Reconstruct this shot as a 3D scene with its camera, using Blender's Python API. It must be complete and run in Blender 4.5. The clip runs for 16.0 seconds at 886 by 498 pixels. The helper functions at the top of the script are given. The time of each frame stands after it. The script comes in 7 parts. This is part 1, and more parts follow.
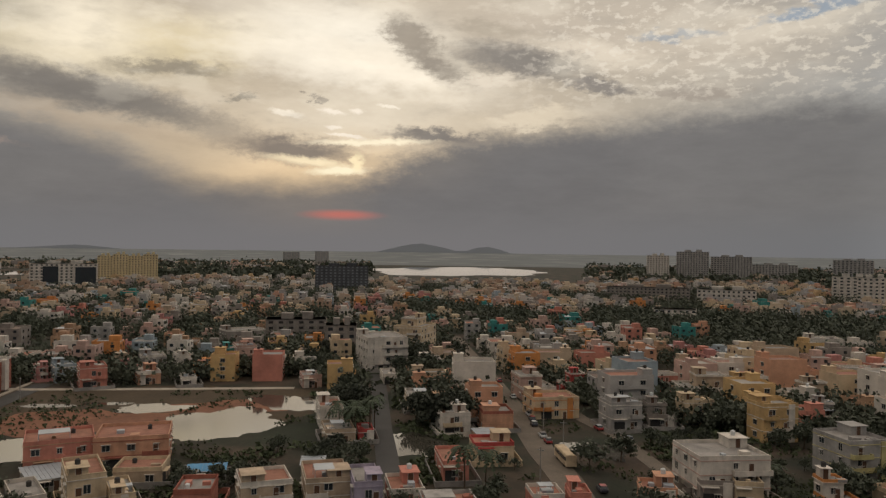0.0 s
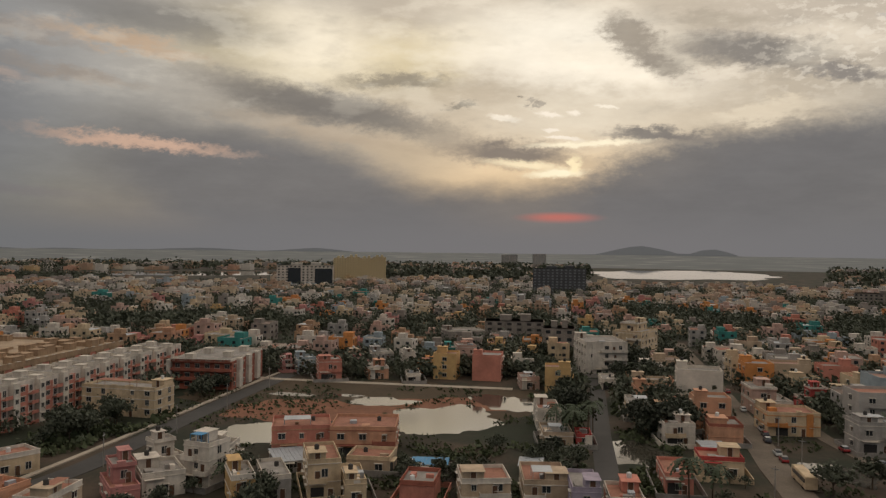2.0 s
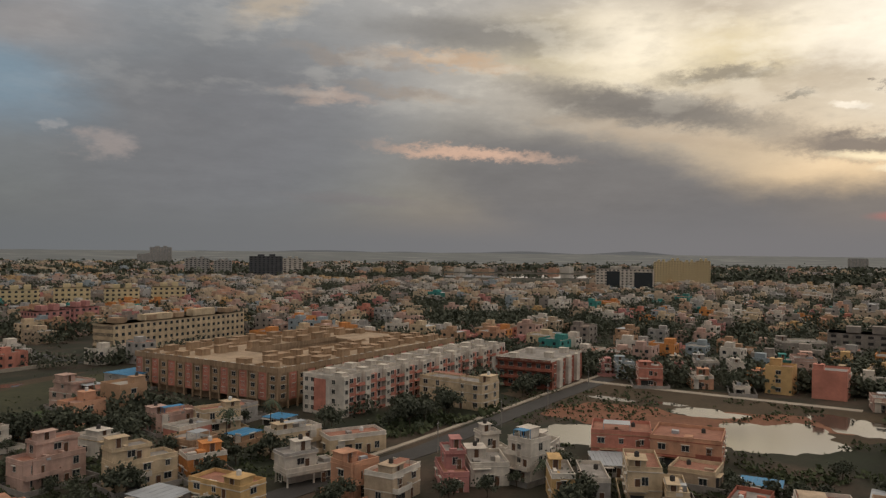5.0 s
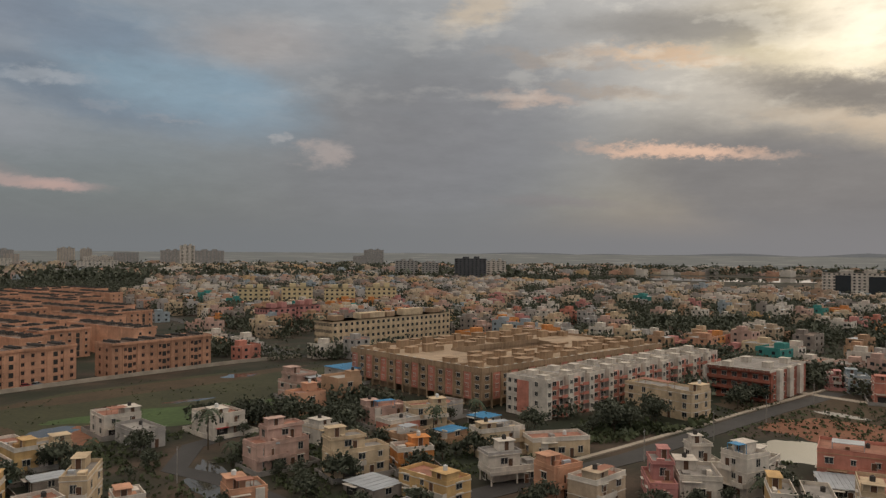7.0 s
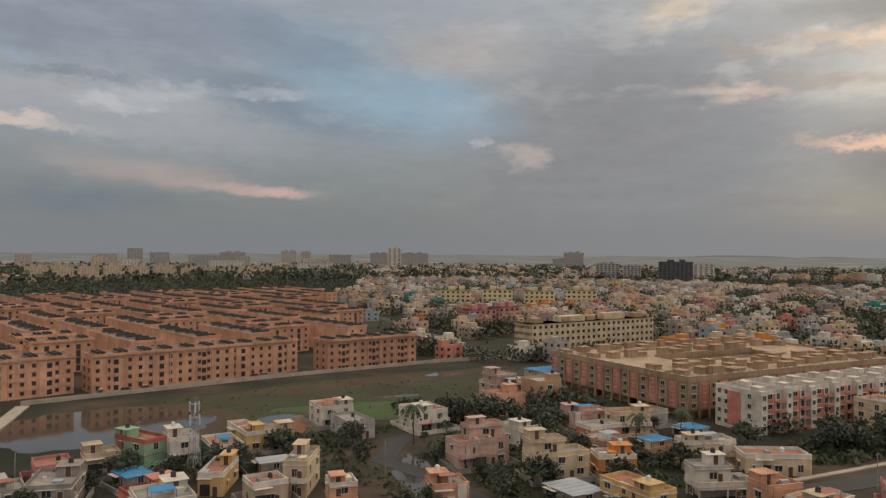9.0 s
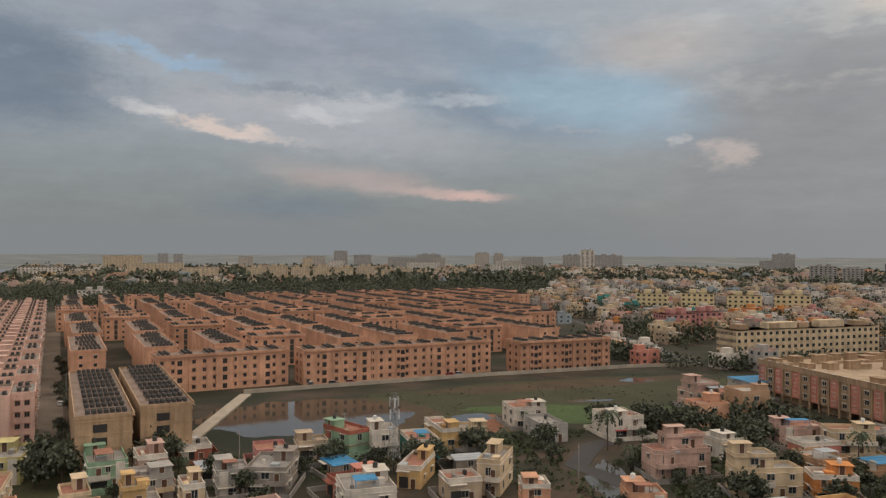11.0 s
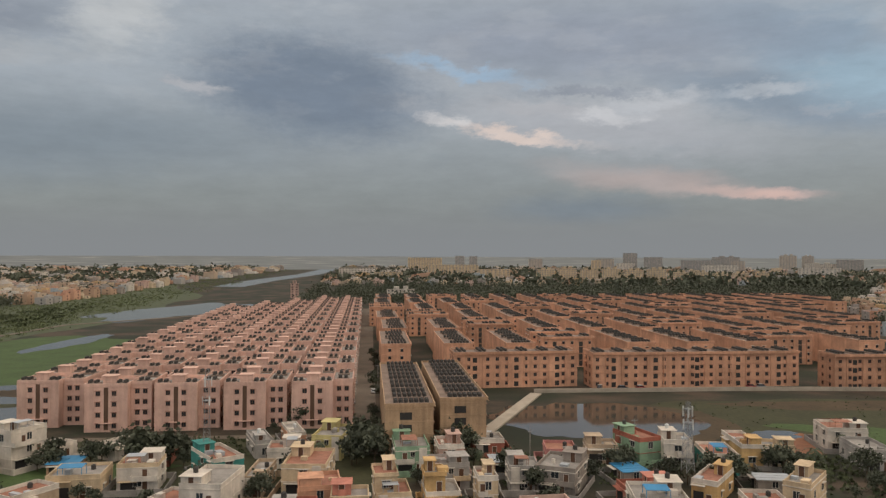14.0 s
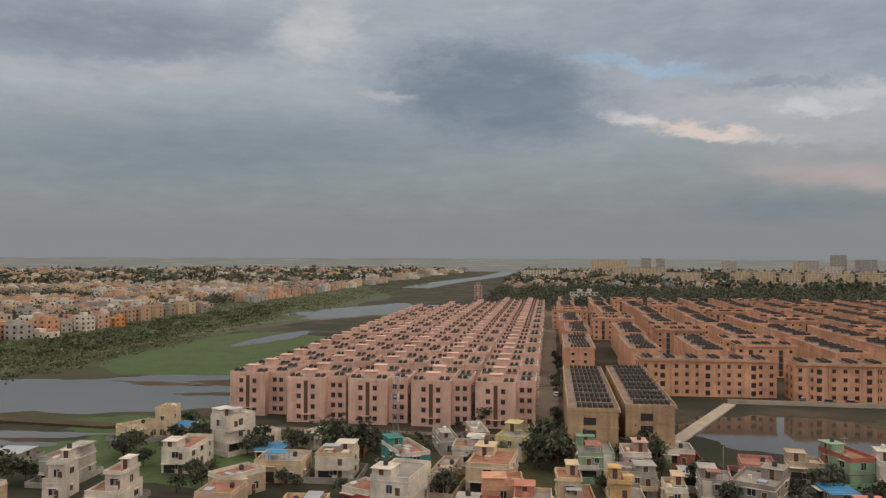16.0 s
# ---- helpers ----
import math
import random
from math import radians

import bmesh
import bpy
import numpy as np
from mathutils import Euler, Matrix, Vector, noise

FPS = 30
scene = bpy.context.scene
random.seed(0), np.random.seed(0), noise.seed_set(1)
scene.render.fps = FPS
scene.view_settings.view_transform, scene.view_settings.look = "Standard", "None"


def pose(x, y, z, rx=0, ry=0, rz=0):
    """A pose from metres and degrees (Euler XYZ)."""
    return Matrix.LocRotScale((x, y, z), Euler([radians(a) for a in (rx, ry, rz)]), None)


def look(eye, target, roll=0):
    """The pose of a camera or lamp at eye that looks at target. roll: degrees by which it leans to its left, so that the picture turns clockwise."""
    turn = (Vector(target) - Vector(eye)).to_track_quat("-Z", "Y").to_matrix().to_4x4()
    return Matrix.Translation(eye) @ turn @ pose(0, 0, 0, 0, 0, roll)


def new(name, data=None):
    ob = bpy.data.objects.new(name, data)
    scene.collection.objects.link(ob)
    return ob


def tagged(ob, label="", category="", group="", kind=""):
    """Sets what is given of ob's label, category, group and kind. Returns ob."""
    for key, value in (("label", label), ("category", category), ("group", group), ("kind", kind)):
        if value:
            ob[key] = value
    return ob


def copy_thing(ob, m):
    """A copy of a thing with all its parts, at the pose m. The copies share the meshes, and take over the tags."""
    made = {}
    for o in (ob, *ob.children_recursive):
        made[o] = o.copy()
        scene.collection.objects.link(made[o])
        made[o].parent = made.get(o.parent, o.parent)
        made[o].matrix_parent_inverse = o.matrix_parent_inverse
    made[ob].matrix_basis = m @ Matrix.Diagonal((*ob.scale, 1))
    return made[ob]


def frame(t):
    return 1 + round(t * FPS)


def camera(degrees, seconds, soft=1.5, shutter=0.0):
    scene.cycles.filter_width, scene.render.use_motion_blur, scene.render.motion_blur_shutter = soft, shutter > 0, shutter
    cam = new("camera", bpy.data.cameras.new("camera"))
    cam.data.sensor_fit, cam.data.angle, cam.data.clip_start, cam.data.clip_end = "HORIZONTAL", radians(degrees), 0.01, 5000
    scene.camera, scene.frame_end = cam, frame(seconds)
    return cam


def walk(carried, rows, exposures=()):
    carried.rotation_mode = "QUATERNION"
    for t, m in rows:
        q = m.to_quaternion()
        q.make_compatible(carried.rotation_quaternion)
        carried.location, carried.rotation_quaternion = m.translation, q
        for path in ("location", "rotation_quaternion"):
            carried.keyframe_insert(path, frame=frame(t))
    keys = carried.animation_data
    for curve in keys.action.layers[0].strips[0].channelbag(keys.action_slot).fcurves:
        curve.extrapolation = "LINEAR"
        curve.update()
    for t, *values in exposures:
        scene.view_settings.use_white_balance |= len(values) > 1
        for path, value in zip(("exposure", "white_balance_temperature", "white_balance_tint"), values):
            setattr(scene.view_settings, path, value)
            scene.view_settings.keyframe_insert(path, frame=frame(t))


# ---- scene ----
import collections

cam = camera(59.84, 16.0, soft=1.35)
EYE = (0.0, 0.0, 51.0)
PATH = [
    (0, EYE, (187.52, -69.55, 51.00), 0.76),
    (0.5, EYE, (191.89, -56.39, 50.97), 0.70),
    (1, EYE, (195.41, -42.61, 51.03), 0.74),
    (1.5, EYE, (197.95, -28.55, 51.05), 0.69),
    (2, EYE, (199.45, -14.89, 51.02), 0.68),
    (2.5, EYE, (200.00, -1.14, 51.05), 0.66),
    (3, EYE, (199.62, 12.38, 51.06), 0.67),
    (3.5, EYE, (198.33, 25.78, 51.07), 0.63),
    (4, EYE, (196.08, 39.41, 51.05), 0.62),
    (6.5, EYE, (172.50, 101.20, 51.17), 0.45),
    (7, EYE, (165.56, 112.20, 51.20), 0.44),
    (7.5, EYE, (157.87, 122.79, 51.22), 0.38),
    (8, EYE, (149.76, 132.56, 51.27), 0.40),
    (8.5, EYE, (140.99, 141.85, 51.41), 0.43),
    (9, EYE, (131.49, 150.70, 51.54), 0.41),
    (11.5, EYE, (79.37, 183.57, 51.77), 0.25),
    (12, EYE, (67.87, 188.13, 51.81), 0.22),
    (12.5, EYE, (55.71, 192.08, 51.85), 0.26),
    (13, EYE, (43.81, 195.14, 51.95), 0.25),
    (13.5, EYE, (32.20, 197.39, 51.98), 0.23),
    (14, EYE, (19.65, 199.03, 52.05), 0.23),
    (14.5, EYE, (7.92, 199.84, 52.15), 0.20),
    (15, EYE, (-3.67, 199.96, 52.22), 0.21),
    (15.5, EYE, (-15.62, 199.39, 52.31), 0.21),
    (16, EYE, (-27.45, 198.10, 52.47), 0.21),
]
walk(cam, [(t, look(eye, target, roll)) for t, eye, target, roll in PATH],
     [(0.0, -0.5), (4.0, -0.45), (7.0, -0.15), (9.0, 0.1), (12.0, 0.27), (16.0, 0.29)])

# ---- world: a cloudy evening sky, the low sun behind the clouds ----
SUN_AZIMUTH, SUN_ELEVATION = 102.6, 9.0   # degrees to the right of +y, degrees up


def rgb(r, g, b, a=1.0):
    """A display colour, 0 to 255, as linear light."""
    lin = [c / 255 / 12.92 if c <= 10 else ((c / 255 + 0.055) / 1.055) ** 2.4 for c in (r, g, b)]
    return (*lin, a)


world = bpy.data.worlds.new("evening_sky")
scene.world = world
world.use_nodes = True
wt = world.node_tree
wt.nodes.clear()


def wnode(kind, **sets):
    n = wt.nodes.new(kind)
    for key, value in sets.items():
        if key == "operation":
            n.operation = value
        elif key == "blend":
            n.blend_type = value
    return n


def wmath(op, a, b=None, c=None):
    n = wnode("ShaderNodeMath", operation=op)
    for k, v in enumerate((a, b, c)):
        if v is None:
            continue
        if isinstance(v, (int, float)):
            n.inputs[k].default_value = v
        else:
            wt.links.new(v, n.inputs[k])
    return n.outputs[0]


coords = wnode("ShaderNodeTexCoord")
sep = wnode("ShaderNodeSeparateXYZ")
wt.links.new(coords.outputs["Generated"], sep.inputs[0])
azimuth = wmath("MULTIPLY", wmath("ARCTAN2", sep.outputs[0], sep.outputs[1]), 180 / math.pi)
elevation = wmath("MULTIPLY", wmath("ARCSINE", sep.outputs[2]), 180 / math.pi)
flat = wnode("ShaderNodeCombineXYZ")
wt.links.new(azimuth, flat.inputs[0])
wt.links.new(elevation, flat.inputs[1])


def wnoise(scale, stretch, detail, rough, seed):
    m = wnode("ShaderNodeMapping")
    m.inputs["Scale"].default_value = (scale / stretch, scale, 1)
    m.inputs["Location"].default_value = (seed * 7.3, seed * 3.1, seed)
    wt.links.new(flat.outputs[0], m.inputs[0])
    n = wnode("ShaderNodeTexNoise")
    n.inputs["Scale"].default_value = 1.0
    n.inputs["Detail"].default_value = detail
    n.inputs["Roughness"].default_value = rough
    wt.links.new(m.outputs[0], n.inputs["Vector"])
    return n


# cloud coordinates, pushed about by two noises so that every outline is ragged
warp_big, warp_small = wnoise(0.16, 2.6, 3, 0.5, 1), wnoise(0.8, 2.2, 8, 0.66, 2)


warp_fine = wnoise(2.4, 1.6, 6, 0.7, 3)


def warped(strength_big, strength_small, strength_fine=0.0):
    total = flat.outputs[0]
    for n, s in ((warp_big, strength_big), (warp_small, strength_small), (warp_fine, strength_fine)):
        if not s:
            continue
        centred = wnode("ShaderNodeVectorMath", operation="SUBTRACT")
        wt.links.new(n.outputs["Color"], centred.inputs[0])
        centred.inputs[1].default_value = (0.5, 0.5, 0.5)
        scaled = wnode("ShaderNodeVectorMath", operation="MULTIPLY")
        wt.links.new(centred.outputs[0], scaled.inputs[0])
        scaled.inputs[1].default_value = (s * 2.2, s, 0)
        add = wnode("ShaderNodeVectorMath", operation="ADD")
        wt.links.new(total, add.inputs[0])
        wt.links.new(scaled.outputs[0], add.inputs[1])
        total = add.outputs[0]
    return total


WARP = warped(1.4, 1.5)
EDGE = warped(0.5, 1.9, 1.2)
RIM = warped(0.2, 0.7, 0.5)
WISP = warped(0.7, 3.0)


def wmix(factor, a, b, blend="MIX"):
    n = wnode("ShaderNodeMix")
    n.data_type = "RGBA"
    n.blend_type = blend
    for k, v in ((0, factor), (6, a), (7, b)):
        if isinstance(v, (int, float)):
            n.inputs[k].default_value = v
        elif isinstance(v, tuple):
            n.inputs[k].default_value = v
        else:
            wt.links.new(v, n.inputs[k])
    return n.outputs[2]


def wramp(value, low, high):
    n = wnode("ShaderNodeMapRange")
    n.interpolation_type = "SMOOTHSTEP"
    wt.links.new(value, n.inputs[0])
    n.inputs[1].default_value, n.inputs[2].default_value = low, high
    return n.outputs[0]


def cloud(below, az, el, wide, high, colour, opacity=1.0, tilt=0.0, soft=0.6, field=None, blend="MIX"):
    """A cloud round (az, el), of half width and half height in degrees, laid over the sky so far."""
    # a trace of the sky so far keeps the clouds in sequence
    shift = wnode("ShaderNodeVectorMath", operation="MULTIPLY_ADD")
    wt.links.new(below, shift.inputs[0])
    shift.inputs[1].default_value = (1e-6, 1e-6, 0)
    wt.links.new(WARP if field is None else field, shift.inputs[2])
    m = wnode("ShaderNodeMapping")
    m.vector_type = "TEXTURE"
    m.inputs["Location"].default_value = (az, el, 0)
    m.inputs["Rotation"].default_value = (0, 0, radians(tilt))
    m.inputs["Scale"].default_value = (wide, high, 1)
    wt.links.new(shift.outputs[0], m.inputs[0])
    size = wnode("ShaderNodeVectorMath", operation="LENGTH")
    wt.links.new(m.outputs[0], size.inputs[0])
    n = wnode("ShaderNodeMapRange")
    n.interpolation_type = "SMOOTHSTEP"
    wt.links.new(size.outputs["Value"], n.inputs[0])
    n.inputs[1].default_value, n.inputs[2].default_value = 1 + soft, 1 - soft
    n.inputs[3].default_value, n.inputs[4].default_value = 0.0, opacity
    return wmix(n.outputs[0], below, colour, blend)


clear = wnode("ShaderNodeTexSky")
clear.sky_type = "NISHITA"
clear.sun_disc = False
clear.sun_elevation, clear.sun_rotation = radians(SUN_ELEVATION), radians(SUN_AZIMUTH)
clear.air_density, clear.dust_density = 1.0, 2.0
dim = wnode("ShaderNodeVectorMath", operation="SCALE")
wt.links.new(clear.outputs[0], dim.inputs[0])
dim.inputs["Scale"].default_value = 0.09

# an even veil of cloud: bluish away from the sun, warm grey towards it
toward = wramp(wmath("ABSOLUTE", wmath("SUBTRACT", azimuth, SUN_AZIMUTH)), 75, 5)
veil_low = wmix(toward, rgb(118, 123, 126), rgb(112, 110, 108))
veil_high = wmix(toward, rgb(146, 152, 159), rgb(176, 168, 154))
veil = wmix(wramp(elevation, 2, 13), veil_low, veil_high)
sky = wmix(0.88, dim.outputs[0], veil)

# bright sky round the hidden sun
sky = cloud(sky, 104.1, 13.1, 22.1, 6.71, rgb(182, 170, 149), 0.9, 0, 0.8)
sky = cloud(sky, 83.5, 14.0, 8.7, 2.12, rgb(197, 183, 148), 0.8, -6, 0.8)
sky = cloud(sky, 91.7, 14.1, 7.5, 1.50, rgb(221, 205, 166), 0.75, 8, 0.8, WISP)
sky = cloud(sky, 102.4, 15.6, 7.0, 2.12, rgb(247, 238, 217), 0.9, -4, 0.9)
sky = cloud(sky, 106.2, 12.9, 4.5, 1.04, rgb(234, 220, 194), 0.8, -16, 0.7, WISP)
sky = cloud(sky, 125.2, 15.3, 12.7, 2.83, rgb(197, 185, 166), 0.85, -6, 0.7, WISP)
sky = cloud(sky, 121.6, 13.9, 4.5, 0.78, rgb(226, 214, 192), 0.8, -10, 0.7, WISP)
sky = cloud(sky, 134.5, 15.2, 5.9, 1.07, rgb(224, 213, 193), 0.75, 6, 0.7, WISP)
sky = cloud(sky, 136.2, 16.1, 3.4, 0.42, rgb(148, 161, 173), 0.85, 10, 0.6, WISP)
sky = cloud(sky, 126.8, 15.0, 2.3, 0.34, rgb(152, 162, 170), 0.7, 0, 0.6, WISP)
sky = cloud(sky, 84.5, 14.6, 3.6, 2.4, rgb(252, 240, 214), 0.8, 0, 0.9)
sky = cloud(sky, 104.0, 13.0, 9.0, 1.5, rgb(252, 242, 220), 0.7, -8, 0.8, WISP)
sky = cloud(sky, 104.5, 9.6, 6.5, 1.6, rgb(226, 214, 190), 0.7, 0, 0.8)
# grey bank along the horizon, higher to the right of the sun
sky = cloud(sky, 132.1, 4.0, 21.9, 5.81, rgb(115, 113, 111), 0.97, 2, 0.2, EDGE)
sky = cloud(sky, 114.3, 4.7, 10.8, 3.75, rgb(110, 108, 106), 0.95, 8, 0.3, EDGE)
sky = cloud(sky, 82.3, 3.8, 14.0, 4.42, rgb(113, 111, 109), 0.96, -13, 0.4)
sky = cloud(sky, 102.6, 1.6, 22.0, 3.33, rgb(108, 106, 104), 0.95, 0, 0.45)
sky = cloud(sky, 91.8, 6.9, 3.8, 0.94, rgb(182, 164, 137), 0.65, -8, 0.8)
# dark streaks
sky = cloud(sky, 86.1, 10.2, 8.5, 1.03, rgb(118, 113, 106), 0.88, -11, 0.62, EDGE)
sky = cloud(sky, 82.2, 10.3, 4.9, 1.00, rgb(119, 114, 107), 0.7, -8, 0.6)
sky = cloud(sky, 90.3, 12.2, 3.6, 0.53, rgb(143, 134, 117), 0.88, 2, 0.62, EDGE)
sky = cloud(sky, 95.3, 10.6, 1.0, 0.32, rgb(142, 134, 119), 0.88, 6, 0.62, EDGE)
sky = cloud(sky, 100.7, 10.7, 0.4, 0.32, rgb(145, 135, 121), 0.85, 0, 0.4, EDGE)
sky = cloud(sky, 107.7, 15.4, 2.1, 1.09, rgb(147, 137, 122), 0.85, -30, 0.5, EDGE)
sky = cloud(sky, 110.2, 13.2, 2.2, 0.88, rgb(140, 131, 118), 0.88, -25, 0.62, EDGE)
sky = cloud(sky, 115.9, 13.7, 4.5, 1.11, rgb(128, 123, 116), 0.88, -10, 0.62, EDGE)
sky = cloud(sky, 121.8, 11.8, 2.5, 0.43, rgb(134, 128, 121), 0.88, -10, 0.62, EDGE)
sky = cloud(sky, 113.7, 16.0, 3.0, 0.43, rgb(174, 163, 144), 0.7, -6, 0.6, WISP)
sky = cloud(sky, 128.5, 11.2, 2.9, 0.50, rgb(159, 149, 136), 0.8, -4, 0.5, EDGE)
sky = cloud(sky, 99.3, 7.1, 4.6, 0.89, rgb(117, 109, 102), 0.88, -5, 0.62, EDGE)
sky = cloud(sky, 109.9, 8.3, 3.4, 0.42, rgb(116, 111, 106), 0.88, -3, 0.62, EDGE)
# lit rims, puffs and the red spot where the sun goes down
sky = cloud(sky, 116.5, 9.7, 3.5, 0.49, rgb(220, 206, 180), 0.85, 5, 0.6, WISP)
sky = cloud(sky, 113.0, 12.2, 3.8, 0.36, rgb(231, 219, 197), 0.7, 2, 0.7, WISP)
sky = cloud(sky, 104.8, 7.8, 3.6, 0.20, rgb(250, 237, 204), 0.95, 2, 0.6, RIM)
sky = cloud(sky, 100.3, 6.3, 2.6, 0.25, rgb(250, 231, 190), 0.9, -6, 0.7, RIM)
sky = cloud(sky, 102.5, 5.6, 1.9, 0.33, rgb(250, 237, 201), 0.95, 3, 0.5, RIM)
sky = cloud(sky, 103.9, 6.3, 0.4, 0.62, rgb(250, 231, 186), 0.9, 0, 0.6, RIM)
sky = cloud(sky, 98.8, 9.7, 1.1, 0.20, rgb(242, 231, 209), 0.85, -6, 0.5, RIM)
sky = cloud(sky, 104.0, 10.0, 0.5, 0.20, rgb(243, 231, 210), 0.85, -6, 0.5, RIM)
sky = cloud(sky, 106.1, 10.4, 0.7, 0.12, rgb(243, 232, 210), 0.85, -6, 0.5, RIM)
sky = cloud(sky, 102.0, 9.9, 0.9, 0.17, rgb(243, 231, 210), 0.85, -6, 0.5, RIM)
sky = cloud(sky, 102.1, 8.8, 0.6, 0.12, rgb(243, 231, 210), 0.85, -6, 0.5, RIM)
sky = cloud(sky, 103.0, 8.2, 1.2, 0.12, rgb(243, 231, 210), 0.85, -6, 0.5, RIM)
sky = cloud(sky, 102.8, 2.4, 2.1, 0.29, rgb(221, 104, 82), 0.75, 0, 0.8, flat.outputs[0])
# the grey and blue half of the sky
sky = cloud(sky, 55.9, 7.6, 8.7, 6.98, rgb(110, 114, 117), 0.8, 0, 0.8)
sky = cloud(sky, 73.1, 15.5, 7.8, 1.08, rgb(126, 123, 118), 0.8, -3, 0.7)
sky = cloud(sky, 64.0, 13.9, 4.1, 0.45, rgb(161, 148, 134), 0.75, -6, 0.7, WISP)
sky = cloud(sky, 71.5, 13.8, 4.6, 0.50, rgb(192, 166, 138), 0.85, -7, 0.7, WISP)
sky = cloud(sky, 67.9, 11.5, 4.0, 0.43, rgb(164, 149, 132), 0.7, -8, 0.8, WISP)
sky = cloud(sky, 72.6, 7.1, 5.7, 0.41, rgb(206, 172, 148), 0.9, -4, 0.7, EDGE)
sky = cloud(sky, 64.1, 3.6, 4.5, 0.40, rgb(124, 118, 116), 0.6, -4, 0.8)
sky = cloud(sky, 85.7, 8.4, 6.2, 0.65, rgb(173, 155, 132), 0.55, -8, 0.8, WISP)
sky = cloud(sky, 54.0, 8.0, 11.6, 6.16, rgb(124, 124, 126), 0.85, 10, 0.7)
sky = cloud(sky, 58.9, 17.4, 2.9, 0.85, rgb(189, 174, 153), 0.75, 20, 0.8, WISP)
sky = cloud(sky, 62.7, 11.0, 2.9, 0.45, rgb(177, 159, 146), 0.75, -6, 0.7, WISP)
sky = cloud(sky, 35.9, 12.0, 8.5, 2.83, rgb(127, 149, 165), 0.9, -16, 0.6)
sky = cloud(sky, 30.1, 14.7, 7.5, 1.59, rgb(124, 137, 151), 0.8, -10, 0.8)
sky = cloud(sky, 31.9, 9.8, 1.4, 0.33, rgb(195, 185, 179), 0.9, 0, 0.6, EDGE)
sky = cloud(sky, 35.9, 9.0, 1.7, 0.23, rgb(161, 161, 163), 0.8, -10, 0.7, WISP)
sky = cloud(sky, 47.1, 7.0, 1.6, 0.82, rgb(187, 172, 164), 0.47, 8, 0.7, WISP)
sky = cloud(sky, 44.0, 7.9, 0.7, 0.40, rgb(164, 163, 163), 0.7, 0, 0.7, WISP)
sky = cloud(sky, 28.5, 4.1, 2.7, 0.34, rgb(169, 148, 145), 0.8, -4, 0.7)
sky = cloud(sky, 14.0, 10.4, 4.3, 0.44, rgb(160, 160, 162), 0.8, -8, 0.7, WISP)
sky = cloud(sky, 21.1, 10.7, 3.3, 0.99, rgb(157, 160, 164), 0.8, -8, 0.7, WISP)
sky = cloud(sky, 29.2, 10.6, 7.7, 1.59, rgb(118, 130, 143), 0.85, -14, 0.6)
sky = cloud(sky, 13.1, 8.2, 3.9, 0.36, rgb(166, 162, 161), 0.8, -6, 0.7, WISP)
sky = cloud(sky, 19.7, 5.5, 5.5, 0.77, rgb(153, 147, 147), 0.7, -8, 0.8)
sky = cloud(sky, 27.1, 4.2, 4.0, 0.37, rgb(176, 156, 150), 0.8, -5, 0.7)
sky = cloud(sky, 14.7, 15.1, 13.6, 2.35, rgb(128, 135, 147), 0.85, -3, 0.7)
sky = cloud(sky, 42.2, 14.4, 5.1, 1.59, rgb(158, 152, 149), 0.7, 4, 0.8)
sky = cloud(sky, 36.9, 11.1, 5.5, 1.59, rgb(138, 158, 171), 0.75, -4, 0.8)
sky = cloud(sky, 6.8, 13.4, 4.9, 0.47, rgb(136, 156, 175), 0.9, -9, 0.6, WISP)
sky = cloud(sky, 16.8, 9.3, 10.8, 1.84, rgb(153, 155, 160), 0.8, -8, 0.7, WISP)
sky = cloud(sky, 16.0, 11.7, 3.8, 0.33, rgb(125, 131, 141), 0.8, -2, 0.6, EDGE)
sky = cloud(sky, 1.5, 11.3, 2.3, 0.79, rgb(178, 178, 178), 0.85, -4, 0.6, WISP)
sky = cloud(sky, 5.6, 9.8, 1.7, 0.57, rgb(186, 184, 184), 0.85, -8, 0.6, WISP)
sky = cloud(sky, 10.9, 8.7, 3.4, 0.49, rgb(194, 179, 171), 0.85, -10, 0.6, WISP)
sky = cloud(sky, 18.1, 9.9, 2.3, 0.49, rgb(175, 176, 179), 0.8, 0, 0.6, WISP)
sky = cloud(sky, 21.2, 10.9, 2.9, 0.52, rgb(166, 169, 174), 0.75, 2, 0.7, WISP)
sky = cloud(sky, 28.4, 11.1, 2.6, 0.44, rgb(160, 165, 171), 0.75, 2, 0.7, WISP)
sky = cloud(sky, 20.6, 5.1, 5.0, 0.71, rgb(162, 146, 141), 0.41, -4, 0.8)
sky = cloud(sky, 28.6, 4.0, 1.6, 0.24, rgb(183, 158, 150), 0.8, -2, 0.7)
sky = cloud(sky, -3.9, 11.9, 8.3, 3.42, rgb(102, 113, 127), 0.92, -7, 0.45, EDGE)
sky = cloud(sky, -31.2, 14.9, 10.7, 1.81, rgb(115, 122, 133), 0.85, 2, 0.6)
sky = cloud(sky, -17.3, 16.0, 3.3, 1.84, rgb(165, 168, 170), 0.85, 38, 0.7, WISP)
sky = cloud(sky, -12.3, 11.8, 1.9, 0.49, rgb(156, 157, 161), 0.8, -10, 0.6, WISP)
sky = cloud(sky, -29.4, 12.3, 8.4, 0.83, rgb(148, 152, 156), 0.8, 4, 0.6, WISP)
sky = cloud(sky, -33.9, 9.7, 5.4, 0.88, rgb(141, 144, 148), 0.6, 0, 0.8)
sky = cloud(sky, -24.4, 7.4, 17.3, 2.38, rgb(109, 119, 128), 0.75, 3, 0.8)
